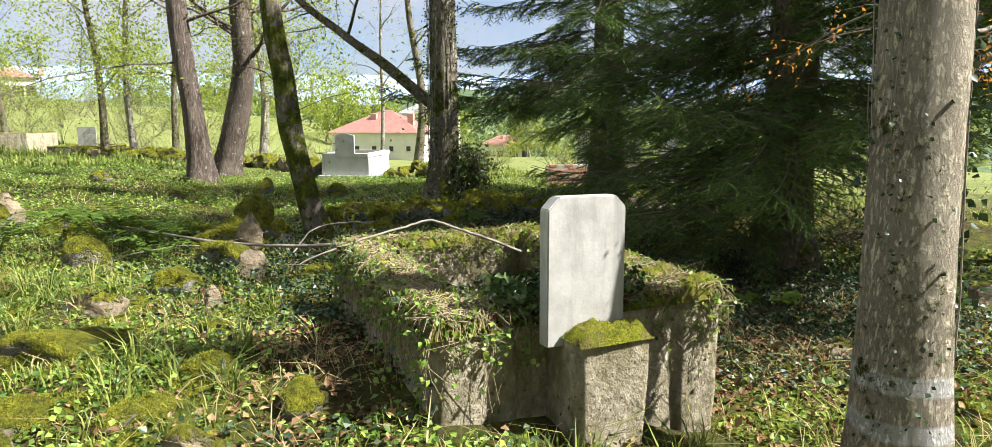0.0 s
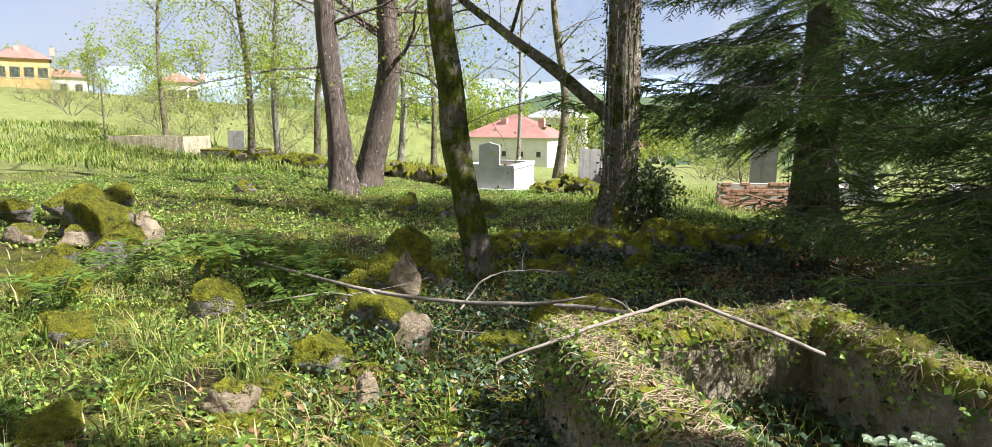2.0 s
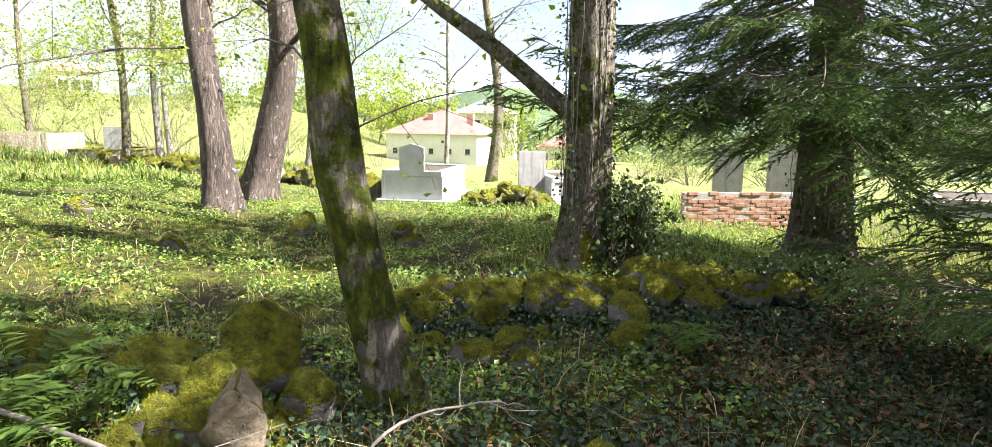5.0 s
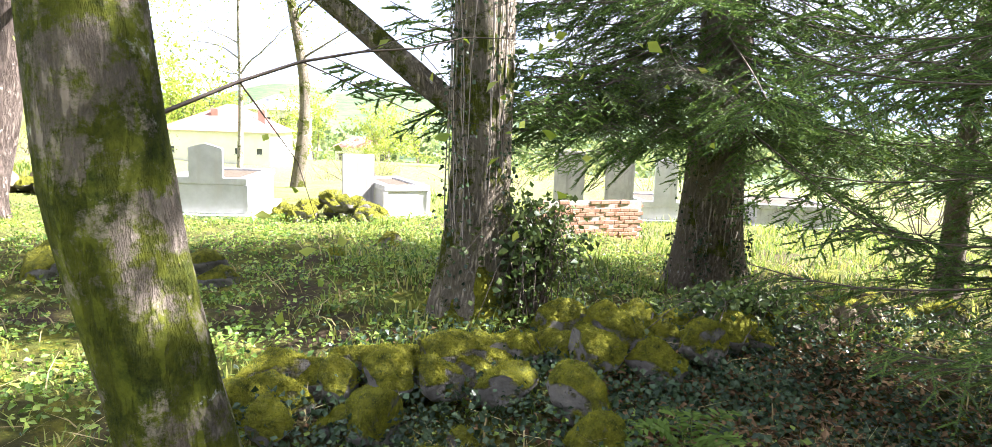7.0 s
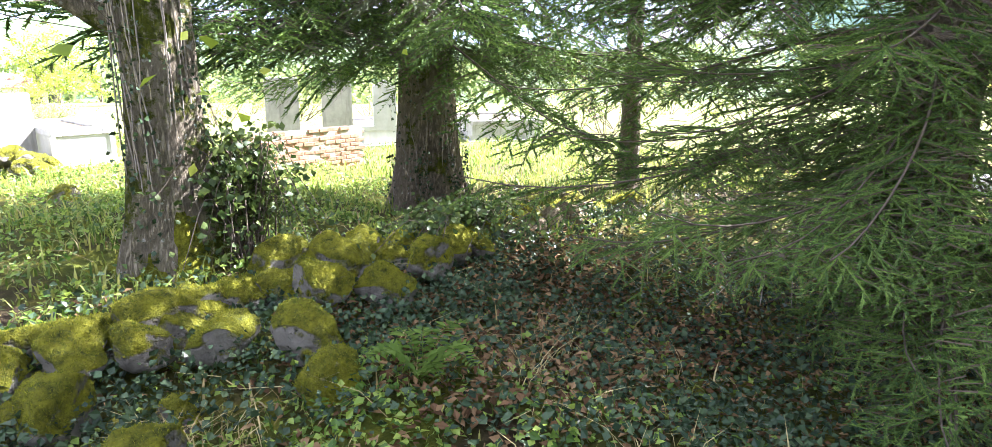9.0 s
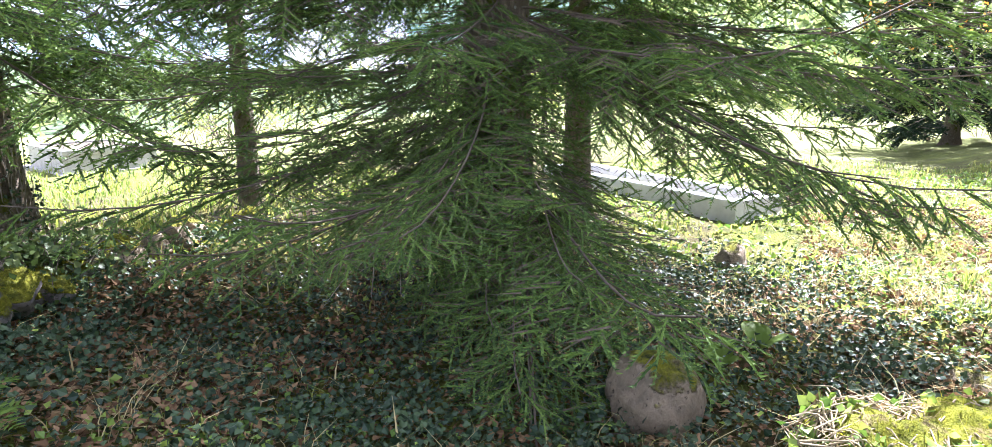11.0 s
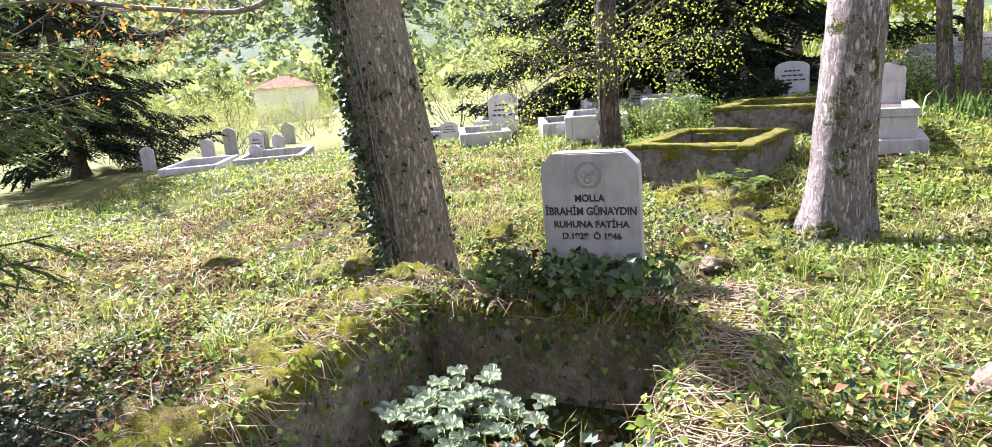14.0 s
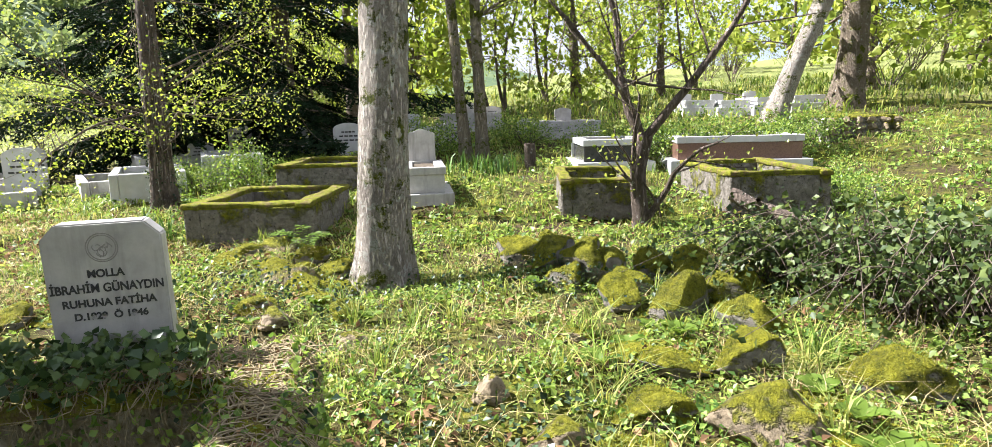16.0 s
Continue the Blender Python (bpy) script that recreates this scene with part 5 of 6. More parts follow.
def box_tomb(x, y, w, L, h, turn, mat, label, side=None, head=None, group="", slab_h=0.1):
    ob = thing("tomb", pose(x, y, gz(x, y), 0, 0, turn), label, "tomb", group)
    a = w / 2
    part("plinth", block(-a - .1, a + .1, -.1, L + .1, -.3, .06, 0.01), mat, ob)
    part("body", block(-a + .02, a - .02, .02, L - .02, .06, h - slab_h, 0.01), side or mat, ob)
    part("rim", block(-a, -a + .14, 0, L, h - slab_h, h, 0.008), mat, ob)
    part("rim", block(a - .14, a, 0, L, h - slab_h, h, 0.008), mat, ob)
    part("rim", block(-a + .14, a - .14, 0.003, .14, h - slab_h, h, 0.008), mat, ob)
    part("rim", block(-a + .14, a - .14, L - .14, L - 0.003, h - slab_h, h, 0.008), mat, ob)
    part("soil", block(-a + .15, a - .15, .15, L - .15, h - slab_h, h - .035, 0.0), M_SOIL, ob, "soil bed with grass")
    for px in (-a + .02, a - .02):
        part("corner_post", block(px - .035, px + .035, .0, .07, .06, h - slab_h - .004, 0.006), mat, ob)
    if head:
        hw, hh = head
        part("head_slab", outline_solid([(-hw / 2, h - .02), (hw / 2, h - .02), (hw / 2, h + hh * .86), (hw * .3, h + hh * .92), (0, h + hh), (-hw * .3, h + hh * .92), (-hw / 2, h + hh * .86)], 0.07), mat, ob)
    return ob


M_SOIL = plain_rough("dark_soil", (0.04, 0.03, 0.02), (0.1, 0.08, 0.05), 20)

# front: tombs past the leaning tree
box_tomb(-3.85, 16.75, 1.2, 2.1, 0.62, -6, M_MARBLE, "white marble tomb with an arched headstone", head=(0.5, 0.52))
headstone(-1.55, 17.7, 0.55, 1.1, 10, M_MARBLE_OLD, "plain pale marble headstone behind the mossy heap", "flat")
box_tomb(-0.75, 17.2, 0.8, 1.9, 0.55, 12, M_MARBLE, "low white marble tomb behind the mossy heap")
for k, (x, y, w, h) in enumerate([(2.5, 18.2, 0.6, 1.45), (3.7, 18.5, 0.6, 1.5)]):
    headstone(x, y, w, h, -8, M_MARBLE_OLD, "tall narrow white marble headstone behind the brick wall", "flat", group="white headstones behind the brick wall")
box_tomb(4.9, 18.8, 0.95, 2.0, 0.45, -8, M_MARBLE, "white marble tomb beside the brick-walled grave", head=(0.5, 0.95))
box_tomb(7.6, 18.0, 1.7, 2.2, 0.5, -18, M_GREY, "grey stone tomb with a pale rim")
grave_ring(7.35, 6.0, 0.9, 4.2, 0.28, -37, M_MARBLE, "long white marble grave kerb under spruce boughs", 0.16, sink=0.3, rough=0)


def brick_grave():
    ob = thing("brick_wall", pose(2.3, 16.5, gz(2.3, 16.5) - 0.03, 0, 0, 10), "low weathered red brick wall of an old grave", "wall")
    part("core", block(-1.05, 1.05, 0.02, 0.2, -0.2, 0.62, 0.0), M_MORTAR, ob)
    me = bpy.data.meshes.new("brick")
    bm = block(-0.095, 0.095, -0.0475, 0.0475, -0.03, 0.03, 0.006)
    bm.to_mesh(me)
    bm.free()
    me.materials.append(M_BRICK)
    rng = np.random.default_rng(3)
    for row in range(10):
        for k in range(11):
            x = -1.0 + k * 0.2 + (0.1 if row % 2 else 0)
            if x > 1.0 or (row > 7 and rng.random() < 0.35):
                continue
            place("brick", me, ob, pose(x, 0.06 + rng.normal(0, .006), -0.02 + row * 0.07, 0, rng.normal(0, 1), rng.normal(0, 2)))
    return ob


brick_grave()
# far left graves at the meadow's edge
grave_ring(-18.8, 24.2, 3.0, 2.2, 0.5, 8, M_CONCRETE, "long old concrete grave kerb at the meadow edge", 0.2)
grave_ring(-15.3, 24.0, 1.9, 2.0, 0.3, 8, M_CONCRETE_MOSS, "low mossy grave kerb at the meadow edge", 0.2)
headstone(-15.4, 24.9, 0.65, 1.0, 8, M_MARBLE_OLD, "square pale headstone at the meadow edge", "flat")

# rear cemetery
ring_g = "moss-topped concrete graves"
grave_ring(2.8, -2.9, 1.45, 1.8, 0.26, 10, M_CONCRETE_MOSS, "open concrete grave kerb with thick yellow moss on top", 0.18, group=ring_g)
grave_ring(3.3, -5.9, 1.6, 1.8, 0.24, 12, M_CONCRETE_MOSS, "open concrete grave kerb with thick yellow moss on top", 0.18, group=ring_g)
grave_ring(-1.15, -4.3, 1.0, 1.75, 0.22, 8, M_CONCRETE_MOSS, "small open concrete grave with ferns inside", 0.13, group=ring_g)
grave_ring(-3.05, -4.6, 1.2, 1.95, 0.36, 12, M_CONCRETE_MOSS, "tall bare concrete grave kerb with mossy rim", 0.13)
box_tomb(-1.25, -6.6, 1.05, 1.3, 0.42, 12, M_MARBLE, "small tomb of white marble with black side panels", M_BLACK)
box_tomb(-3.3, -6.7, 1.9, 1.5, 0.42, 4, M_MARBLE, "wide tomb with red-brown granite panels", M_REDSTONE)
box_tomb(1.5, -4.6, 0.6, 1.4, 0.42, 18, M_MARBLE_OLD, "pale marble tomb with stepped head end", head=(0.42, 0.5))
stone_box = thing("stone_grave", pose(-5.75, -8.3, gz(-5.75, -8.3), 0, 0, 8) @ Matrix.Diagonal((0.62, 0.62, 0.7, 1)), "raised grave of rough mortared stones with mossy top", "grave")
part("core", block(-1.0, 1.0, 0.05, 1.5, -0.3, 0.5, 0.04, 0.03, 3), M_CONCRETE_MOSS, stone_box, smooth=True)
for i in range(18):
    place("stone", STONES_BARE[i % 4], stone_box, pose(-0.9 + (i % 6) * 0.36, 1.5, 0.06 + (i // 6) * 0.17, 0, 0, i * 40) @ Matrix.Diagonal((0.36, 0.2, 0.2, 1)))
for i in range(9):
    place("stone", STONES_BARE[i % 4], stone_box, pose(-1.0, 0.3 + (i % 3) * 0.4, 0.06 + (i // 3) * 0.17, 0, 0, i * 40) @ Matrix.Diagonal((0.2, 0.4, 0.2, 1)))
for k, (x, y, w, h, mat, sh) in enumerate([(6.3, -7.3, .5, .75, M_MARBLE_OLD, "ogee"), (6.0, -8.6, .4, .6, M_MARBLE_OLD, "flat"), (5.3, -7.9, .45, .55, M_MARBLE, "arch"), (4.05, -7.7, .62, .72, M_MARBLE, "arch"),
                                          (2.0, -8.6, .45, .5, M_MARBLE_OLD, "arch"), (0.6, -10.0, .4, .4, M_MARBLE_OLD, "arch"), (1.7, -11.5, .5, .5, M_MARBLE_OLD, "arch"), (-0.2, -9.0, .35, .35, M_MARBLE_OLD, "arch"),
                                          (-1.9, -8.6, .35, .35, M_MARBLE_OLD, "arch"), (-5.3, -7.6, .35, 0.42, M_MARBLE_OLD, "ogee"), (-2.2, -7.9, .35, .4, M_MARBLE_OLD, "arch")]):
    headstone(x, y, w, h, 20 - 4 * x * 0.5, mat, "white marble headstone with lines of dark writing" if mat is M_MARBLE else "grey weathered headstone in the cemetery", sh, lines=3, group="headstones on the rear slope")
for k, (x, y, w, L, h, a) in enumerate([(2.6, -12.5, 1.5, 2, .3, 15), (3.2, -9.4, 1.3, 1.8, .35, 15), (-0.2, -10.8, 1.4, 1.6, .3, 10)]):
    box_tomb(x, y, w, L, h, a, M_MARBLE if k % 2 else M_GREY, "white marble tomb on the rear slope" if k % 2 else "grey stone tomb on the rear slope", head=(0.4, 0.3), group="tombs on the rear slope")
for k in range(4):
    box_tomb(-3.4 - k * 0.85, -14.5 + 0.15 * k, 0.75, 1.8, 0.25, 8, M_MARBLE, "white marble tomb in a row on the slope", head=(0.35, 0.2), group="row of white tombs on the slope")
# lower cemetery to the south-east
low_g = "white graves in the lower cemetery"
for k, (x, y, w, L, h, a) in enumerate([(8.2, -5.6, 1.0, 2.0, .25, 45), (7.0, -5.3, 1.1, 2.0, .3, 38), (9.5, -4.4, 1.0, 2.0, .2, 50), (6.2, -6.6, 1.0, 2.0, .35, 35), (10.8, -6.2, 1.0, 2, .3, 45), (9.0, -8.0, 1.0, 2, .3, 45), (15.5, -2.6, 1.6, 2.4, .3, 55), (17.4, -1.4, 1.4, 2.4, .3, 55), (13, -6, 1, 2, .3, 50), (15, -6.8, 1.2, 2, .3, 50), (18, -7, 1.2, 2, .3, 50)]):
    grave_ring(x, y, w, L, h, a, M_MARBLE if k % 2 else M_GREY, "pale marble grave kerb" if k % 2 else "grey stone grave kerb", 0.13, group=low_g, rough=0)
for k, (x, y, w, h) in enumerate([(8.6, -4.2, .55, .85), (9.6, -5.2, .4, .7), (9.2, -4.9, .35, .6), (10.6, -4.4, .4, .5), (7.0, -6.9, .5, .55), (10.2, -6.0, .45, .8), (16.2, -2.2, .4, .8), (18.2, -1.6, .4, .7), (20, -3, .45, .9), (17.0, -3.2, .35, .6), (21, -4.5, .5, .7), (19, -0.2, .4, .7), (15.0, -1.6, .3, .5), (22, -6, .5, .8)]):
    headstone(x, y, w, h, 40, M_MARBLE if k < 6 else M_MARBLE_OLD, "small white headstone with dark writing", "ogee" if k % 2 else "arch", lines=3 if k < 7 else 0, group="white headstones in the lower cemetery")

# flag on a pole
fx, fy = 13.96, -3.88
flag = thing("flag", pose(fx, fy, gz(fx, fy)), "red flag hanging from a thin white pole", "flag")
b = Buf()
tube(b, [(0, 0, -0.1), (0, 0, 0.8), (0, 0, 1.75)], 0.014, 8)
place("pole", b.mesh("pole", M_MARBLE), flag)
U, V = np.meshgrid(np.linspace(0, 1, 12), np.linspace(0, 1, 12))
b = Buf()
i = (np.arange(11)[:, None] * 12 + np.arange(11)).reshape(-1, 1)
b.add(np.stack([0.01 + U * 0.34, 0.05 * np.sin(U * 9 + V * 2) - U * 0.2, 1.66 - V * 0.42 - U * 0.22], -1).reshape(-1, 3), np.concatenate([i + [0, 1, 13], i + [0, 13, 12]]))
place("cloth", b.mesh("cloth", M_RED), flag)


# ---- houses ----
def house(x, y, z, w, d, h, turn, roof_h, wall_mat, roof_mat, label, rows=1, over=0.3, windows=4, small=False, chimneys=2):
    ob = thing("house", pose(x, y, z, 0, 0, turn), label, "house")
    part("wall", block(-w / 2, w / 2, -d / 2, d / 2, -3, h, 0.02), wall_mat, ob)
    bm = bmesh.new()
    o = over
    k = max(0.3, (w - d) / 2)
    vs = [bm.verts.new(c) for c in ((-w / 2 - o, -d / 2 - o, h), (w / 2 + o, -d / 2 - o, h), (w / 2 + o, d / 2 + o, h), (-w / 2 - o, d / 2 + o, h), (-k, 0, h + roof_h), (k, 0, h + roof_h))]
    for f in ((0, 1, 5, 4), (1, 2, 5), (2, 3, 4, 5), (3, 0, 4), (3, 2, 1, 0)):
        bm.faces.new([vs[i] for i in f])
    bmesh.ops.solidify(bm, geom=bm.faces[:], thickness=0.12)
    part("roof", bm, roof_mat, ob)
    for i in range(chimneys):
        part("chimney", block(-w * .12 + i * 3.2, -w * .12 + i * 3.2 + .5, -d * .25, -d * .25 + .5, h + roof_h * .3, h + roof_h * .55 + .5, .02), roof_mat, ob, "red brick chimney")
    for r in range(rows):
        for i in range(windows):
            cx = -w / 2 + w * (i + .5) / windows
            ww, hh = (0.35, 0.4) if small else (0.9, 1.1)
            z0 = h - 1.5 - r * 2.8 if small else h - 2.0 - r * 2.8
            win = part("window", block(cx - ww / 2, cx + ww / 2, -d / 2 - .04, -d / 2 + .05, z0, z0 + hh, .01), M_DARKGLASS, ob)
            part("frame", block(cx - ww / 2 - .08, cx + ww / 2 + .08, -d / 2 - .07, -d / 2 - .045, z0 - .1, z0 - .01, .01), M_MARBLE, win)
    return ob


house(-9.6, 58, -2.6, 7.2, 7.6, 3.1, -7, 1.9, M_PLASTER, M_ROOF, "cream single-storey house with a red hipped roof", windows=5, small=True)
house(-9.5, 95, -4.0, 8, 8, 6.4, 0, 2.0, M_PLASTER, M_ROOF_GREY, "pale house with a grey roof beyond the red-roofed one", rows=1)
house(1.5, 110, -5.5, 8, 6, 3.0, 0, 1.6, M_PLASTER, M_ROOF, "low cream house with a red roof", rows=1)
house(-55, 76, gz(-55, 76), 4.6, 4, 2.0, 35, 1.1, M_PLASTER, M_ROOF, "white house with a red roof on the hill", rows=1)
house(-66, 65, gz(-66, 65), 5, 5, 3.0, 45, 1.6, M_ORANGE, M_ROOF, "ochre house with an orange roof on the hill", rows=2)
house(-78, 82, gz(-78, 82), 7, 5, 1.7, 40, 1.2, M_PLASTER, M_ROOF, "long low red-roofed house on the hill", rows=1)
house(52.3, -21.2, -1.1, 5.0, 4.6, 3.0, 64, 1.0, M_PLASTER, M_BRICK, "white house with a pale red roof among shrubs", rows=1)


# ---- shrubs and woods behind ----
def shrub_mesh(seed, height, stems, spread, leaf, per_tip, leaf_mat, stem_mat=M_TWIG_DARK, r=0.02, depth=1):
    rng = np.random.default_rng(seed)
    b, lv, tips = Buf(), Buf(), []
    for i in range(stems):
        a = rng.uniform(0, 6.28)
        limb_set(b, tips, rng, (0.12 * math.cos(a), 0.12 * math.sin(a), -0.1), (spread * math.cos(a), spread * math.sin(a), 1), height * rng.uniform(0.6, 1.0), r, depth, 0.02, 0.6, 4)
    at = np.repeat(np.array(tips), per_tip, 0)
    at = at + rng.normal(0, 0.16, at.shape)
    leaves(lv, at, rng.uniform(0.6, 1.3, len(at)) * leaf, rng, 0.2, 1.0, 0.75)
    return b.mesh("stems", stem_mat), lv.mesh("leaves", leaf_mat)


HAZEL = [shrub_mesh(300 + i, 3.4, 8, 0.6, 0.075, 7, M_SHRUB) for i in range(3)]
BUSH = [shrub_mesh(320 + i, 1.5, 8, 0.8, 0.05, 5, M_SHRUB) for i in range(2)]
WOOD = [shrub_mesh(340 + i, 7.5, 2, 0.3, 0.26, 4, M_SPRING, M_BARK_RUST, 0.09, 2) for i in range(3)]


def plant(kind, name, x, y, k, turn, label, category, group, z=None):
    ob = thing(name, pose(x, y, gz(x, y) if z is None else z, 0, 0, turn) @ Matrix.Diagonal((k, k, k, 1)), label, category, group)
    place("stem", kind[0], ob)
    place("foliage", kind[1], ob)
    return ob


R = np.random.default_rng(77)
for i in range(60):
    a = radians(R.uniform(-62, -12))
    r = R.uniform(17, 42)
    x, y = -1.4 + r * math.cos(a), 5.5 + r * math.sin(a)
    if (abs(x - fx) < 2.5 and abs(y - fy) < 2.5) or (r < 24 and a > radians(-30)):
        continue
    plant(HAZEL[i % 3], "hazel_shrub", x, y, R.uniform(0.6, 1.0) * (0.55 if radians(-30) < a < radians(-22) else 1), R.uniform(0, 360), "many-stemmed hazel shrub in fresh green leaf", "shrub", "hazel shrubs beyond the graves")
for i in range(54):
    a = radians(R.uniform(-122, -62))
    r = R.uniform(21, 50)
    x, y = -1.4 + r * math.cos(a), 5.5 + r * math.sin(a)
    plant(WOOD[i % 3] if i % 3 else HAZEL[i % 3], "young_tree", x, y, R.uniform(0.7, 1.15), R.uniform(0, 360), "young broad-leaved tree in bright spring leaf", "tree", "young wood on the rear slope")
for i in range(56):
    x, y = R.uniform(-55, -12), R.uniform(27, 75)
    plant(HAZEL[i % 3] if i % 2 else BUSH[i % 2], "meadow_shrub", x, y, R.uniform(0.5, 1.0), R.uniform(0, 360), "loose shrub in pale spring leaf on the meadow slope", "shrub", "shrubs on the meadow slope")
for i in range(90):
    x, y = R.uniform(-48, -9), R.uniform(25, 62)
    if -15 < x < -3 and y > 46:
        continue
    plant(HAZEL[i % 3] if i % 2 else BUSH[i // 2 % 2], "meadow_shrub", x, y, R.uniform(0.45, 1.0), R.uniform(0, 360), "loose shrub in pale spring leaf on the meadow slope", "shrub", "shrubs on the meadow slope")
for i in range(26):
    x, y = R.uniform(-12, 14), R.uniform(22, 46)
    if -15 < x < -1 and y < 60 and abs(x + 8) < 5.5:
        continue
    plant(BUSH[i % 2], "bush", x, y, R.uniform(0.6, 1.2), R.uniform(0, 360), "low leafy bush below the tombs", "shrub", "bushes below the tombs")
for i in range(18):
    a, r = radians(R.uniform(-30, 6)), R.uniform(21, 40)
    x, y = -1.4 + r * math.cos(a), 5.5 + r * math.sin(a)
    plant(HAZEL[i % 3], "hazel_shrub", x, y, R.uniform(0.5, 0.9) * (0.55 if radians(-30) < a < radians(-22) else 1), R.uniform(0, 360), "many-stemmed hazel shrub in fresh green leaf", "shrub", "hazel shrubs beyond the graves")
for i in range(14):
    x, y = R.uniform(8, 26), R.uniform(8, 30)
    plant(HAZEL[i % 3], "hazel_shrub", x, y, R.uniform(0.7, 1.1), R.uniform(0, 360), "many-stemmed hazel shrub in fresh green leaf", "shrub", "hazel shrubs beyond the spruces")
for i in range(9):
    a, r = radians(R.uniform(-30, -22)), R.uniform(38, 48)
    x, y = -1.4 + r * math.cos(a), 5.5 + r * math.sin(a)
    plant(HAZEL[i % 3], "hazel_shrub", x, y, R.uniform(0.66, 0.8), R.uniform(0, 360), "many-stemmed hazel shrub in fresh green leaf", "shrub", "hazel shrubs beyond the graves")
# trees on the far hill line
for i in range(22):
    x, y = R.uniform(-95, -20), R.uniform(78, 110)
    plant(WOOD[i % 3], "hill_tree", x, y, R.uniform(0.7, 1.2), R.uniform(0, 360), "small tree on the hill line", "tree", "trees on the hill line")
for i in range(16):
    x, y = R.uniform(-22, 12), R.uniform(66, 110)
    plant(WOOD[i % 3], "valley_tree", x, y, R.uniform(0.7, 1.1), R.uniform(0, 360), "broad-leaved tree by the houses", "tree", "trees by the houses")

def far_woods():
    rng = np.random.default_rng(404)
    b = Buf()
    n = 3000
    a = np.concatenate([rng.uniform(-1.15, 0.5, n), rng.uniform(0.9, 2.0, 500)])
    r = np.concatenate([rng.uniform(75, 520, n), rng.uniform(150, 700, 500)])
    x, y = r * np.cos(a), 5 + r * np.sin(a)
    keep = clumpy(x, y, 0.03) > 0.3
    x, y = x[keep], y[keep]
    z = ground_z(x, y)
    for k in range(22):
        big = 1 + 1.6 * ease(120, 400, np.hypot(x, y))
        s = rng.uniform(2.0, 4.5, len(x)) * 0.5 * big
        h = rng.uniform(0.5, 6.0, len(x))
        w = np.sqrt(np.clip(1 - ((h - 2.8) / 3.4) ** 2, 0.05, 1)) * 2.2 * big
        h = h * big
        at = np.column_stack([x + rng.normal(0, .5, len(x)) * w, y + rng.normal(0, .5, len(x)) * w, z + h])
        leaves(b, at, s, rng, 0.5, 1.0, 0.8)
    tagged(place("far_woods", b.mesh("far_woods", M_FARLEAF, smooth=False)), "scattered woods on the far hillsides", "woods", kind="stuff")


# the multi-stemmed tree and twin trunks on the rear slope
MS = (-1.85, -2.3)
leaf_tree("multi_stemmed_tree", stand(*MS, (0.05, 0, .6), (-0.02, 0, 1.05)), (0.1, 0.09, 0.1), M_BARK_RUST, 61, "small forked tree with bare spreading limbs and few leaves",
          [(0.9, (0.55, 0.1, 1.0), 2.6, 0.06), (0.95, (-0.75, 0.1, 1.0), 2.7, 0.055), (0.9, (0.1, 0.2, 1.2), 2.3, 0.04), (0.05, (-0.3, 0.1, 1.2), 1.5, 0.05), (0.1, (0.25, -0.1, 1.3), 1.5, 0.05)], M_SPRING, 0.05, 4, sides=12, rings=14)
for dx in (0, 0.32):
    leaf_tree("twin_tree", stand(1.0 + dx, -6.9, (0.05 + dx * .3, 0, 2), (0.1 + dx * .5, 0, 4.5), (0.1, 0, 8)), (0.12, 0.1, 0.09, 0.03), M_BARK_A, 62 + int(dx * 10), "one of two slim grey trunks standing together", ways(R, 8, 0.4, 0.95, 0.5, (1, 2.2), 0.03), M_SPRING, 0.06, 6, sides=12, rings=20, group="twin slim trees")
leaf_tree("deciduous_tree", stand(5.1, -3.2, (0.0, 0, 2), (-0.05, 0, 4.5), (0.1, 0, 8)), (0.16, 0.14, 0.11, 0.03), M_BARK_RUST, 66, "slim brown tree with ivy and bright young leaves",
          [(0.2, (-1, 0.4, .3), 1.8, .025), (0.24, (0.8, 0.5, .3), 1.8, .025), (0.3, (-0.8, -.4, .3), 2.0, .025)] + ways(R, 14, 0.16, 0.5, 0.3, (1.2, 2.4), 0.022), M_SPRING, 0.05, 12, sides=14, rings=22, puff=0.13)
leaf_tree("deciduous_tree", stand(-5.0, -10.6, (-0.4, 0, 1.2), (-0.95, 0, 2.6), (-1.5, 0, 4.4), (-1.8, 0, 8)), (0.26, 0.22, 0.2, 0.17, .06), M_BARK_PALE, 67, "leaning pale trunk among bright leaves", ways(R, 10, 0.5, 0.98, 0.5, (1.5, 3), 0.05), M_SPRING, 0.08, 6, sides=14, rings=22)
leaf_tree("deciduous_tree", stand(-6.9, -11.8, (-0.1, 0, 2.2), (0.1, 0, 4.4), (0, 0, 8)), (0.36, 0.3, 0.26, .1), M_BARK_OLD, 68, "thick dark ivy-grown trunk on the rear slope", ways(R, 10, 0.5, 0.98, 0.5, (1.5, 3), 0.05), M_SPRING, 0.08, 6, sides=14, rings=22)
for k, (x, y, r, lean) in enumerate([(-8.8, -17.0, .2, -.5), (-8.6, -17.0, .18, .6), (-12, -14, .16, .3), (-14, -12, .14, .1), (3.0, -17, .15, .9), (0, -19, .2, .2), (7, -15, .2, 0), (-3, -20, .16, 0)]):
    leaf_tree("slope_tree", stand(x, y, (lean * .4, 0, 1.8), (lean, 0, 4), (lean * 1.4, 0, 8)), (r, r * .8, r * .6, .03), M_BARK_RUST, 70 + k, "trunk among bright spring leaves on the rear slope", ways(R, 12, 0.25, 0.98, 0.6, (1.2, 2.6), 0.035), M_SPRING, 0.09, 8, sides=10, rings=18, group="trees on the rear slope")
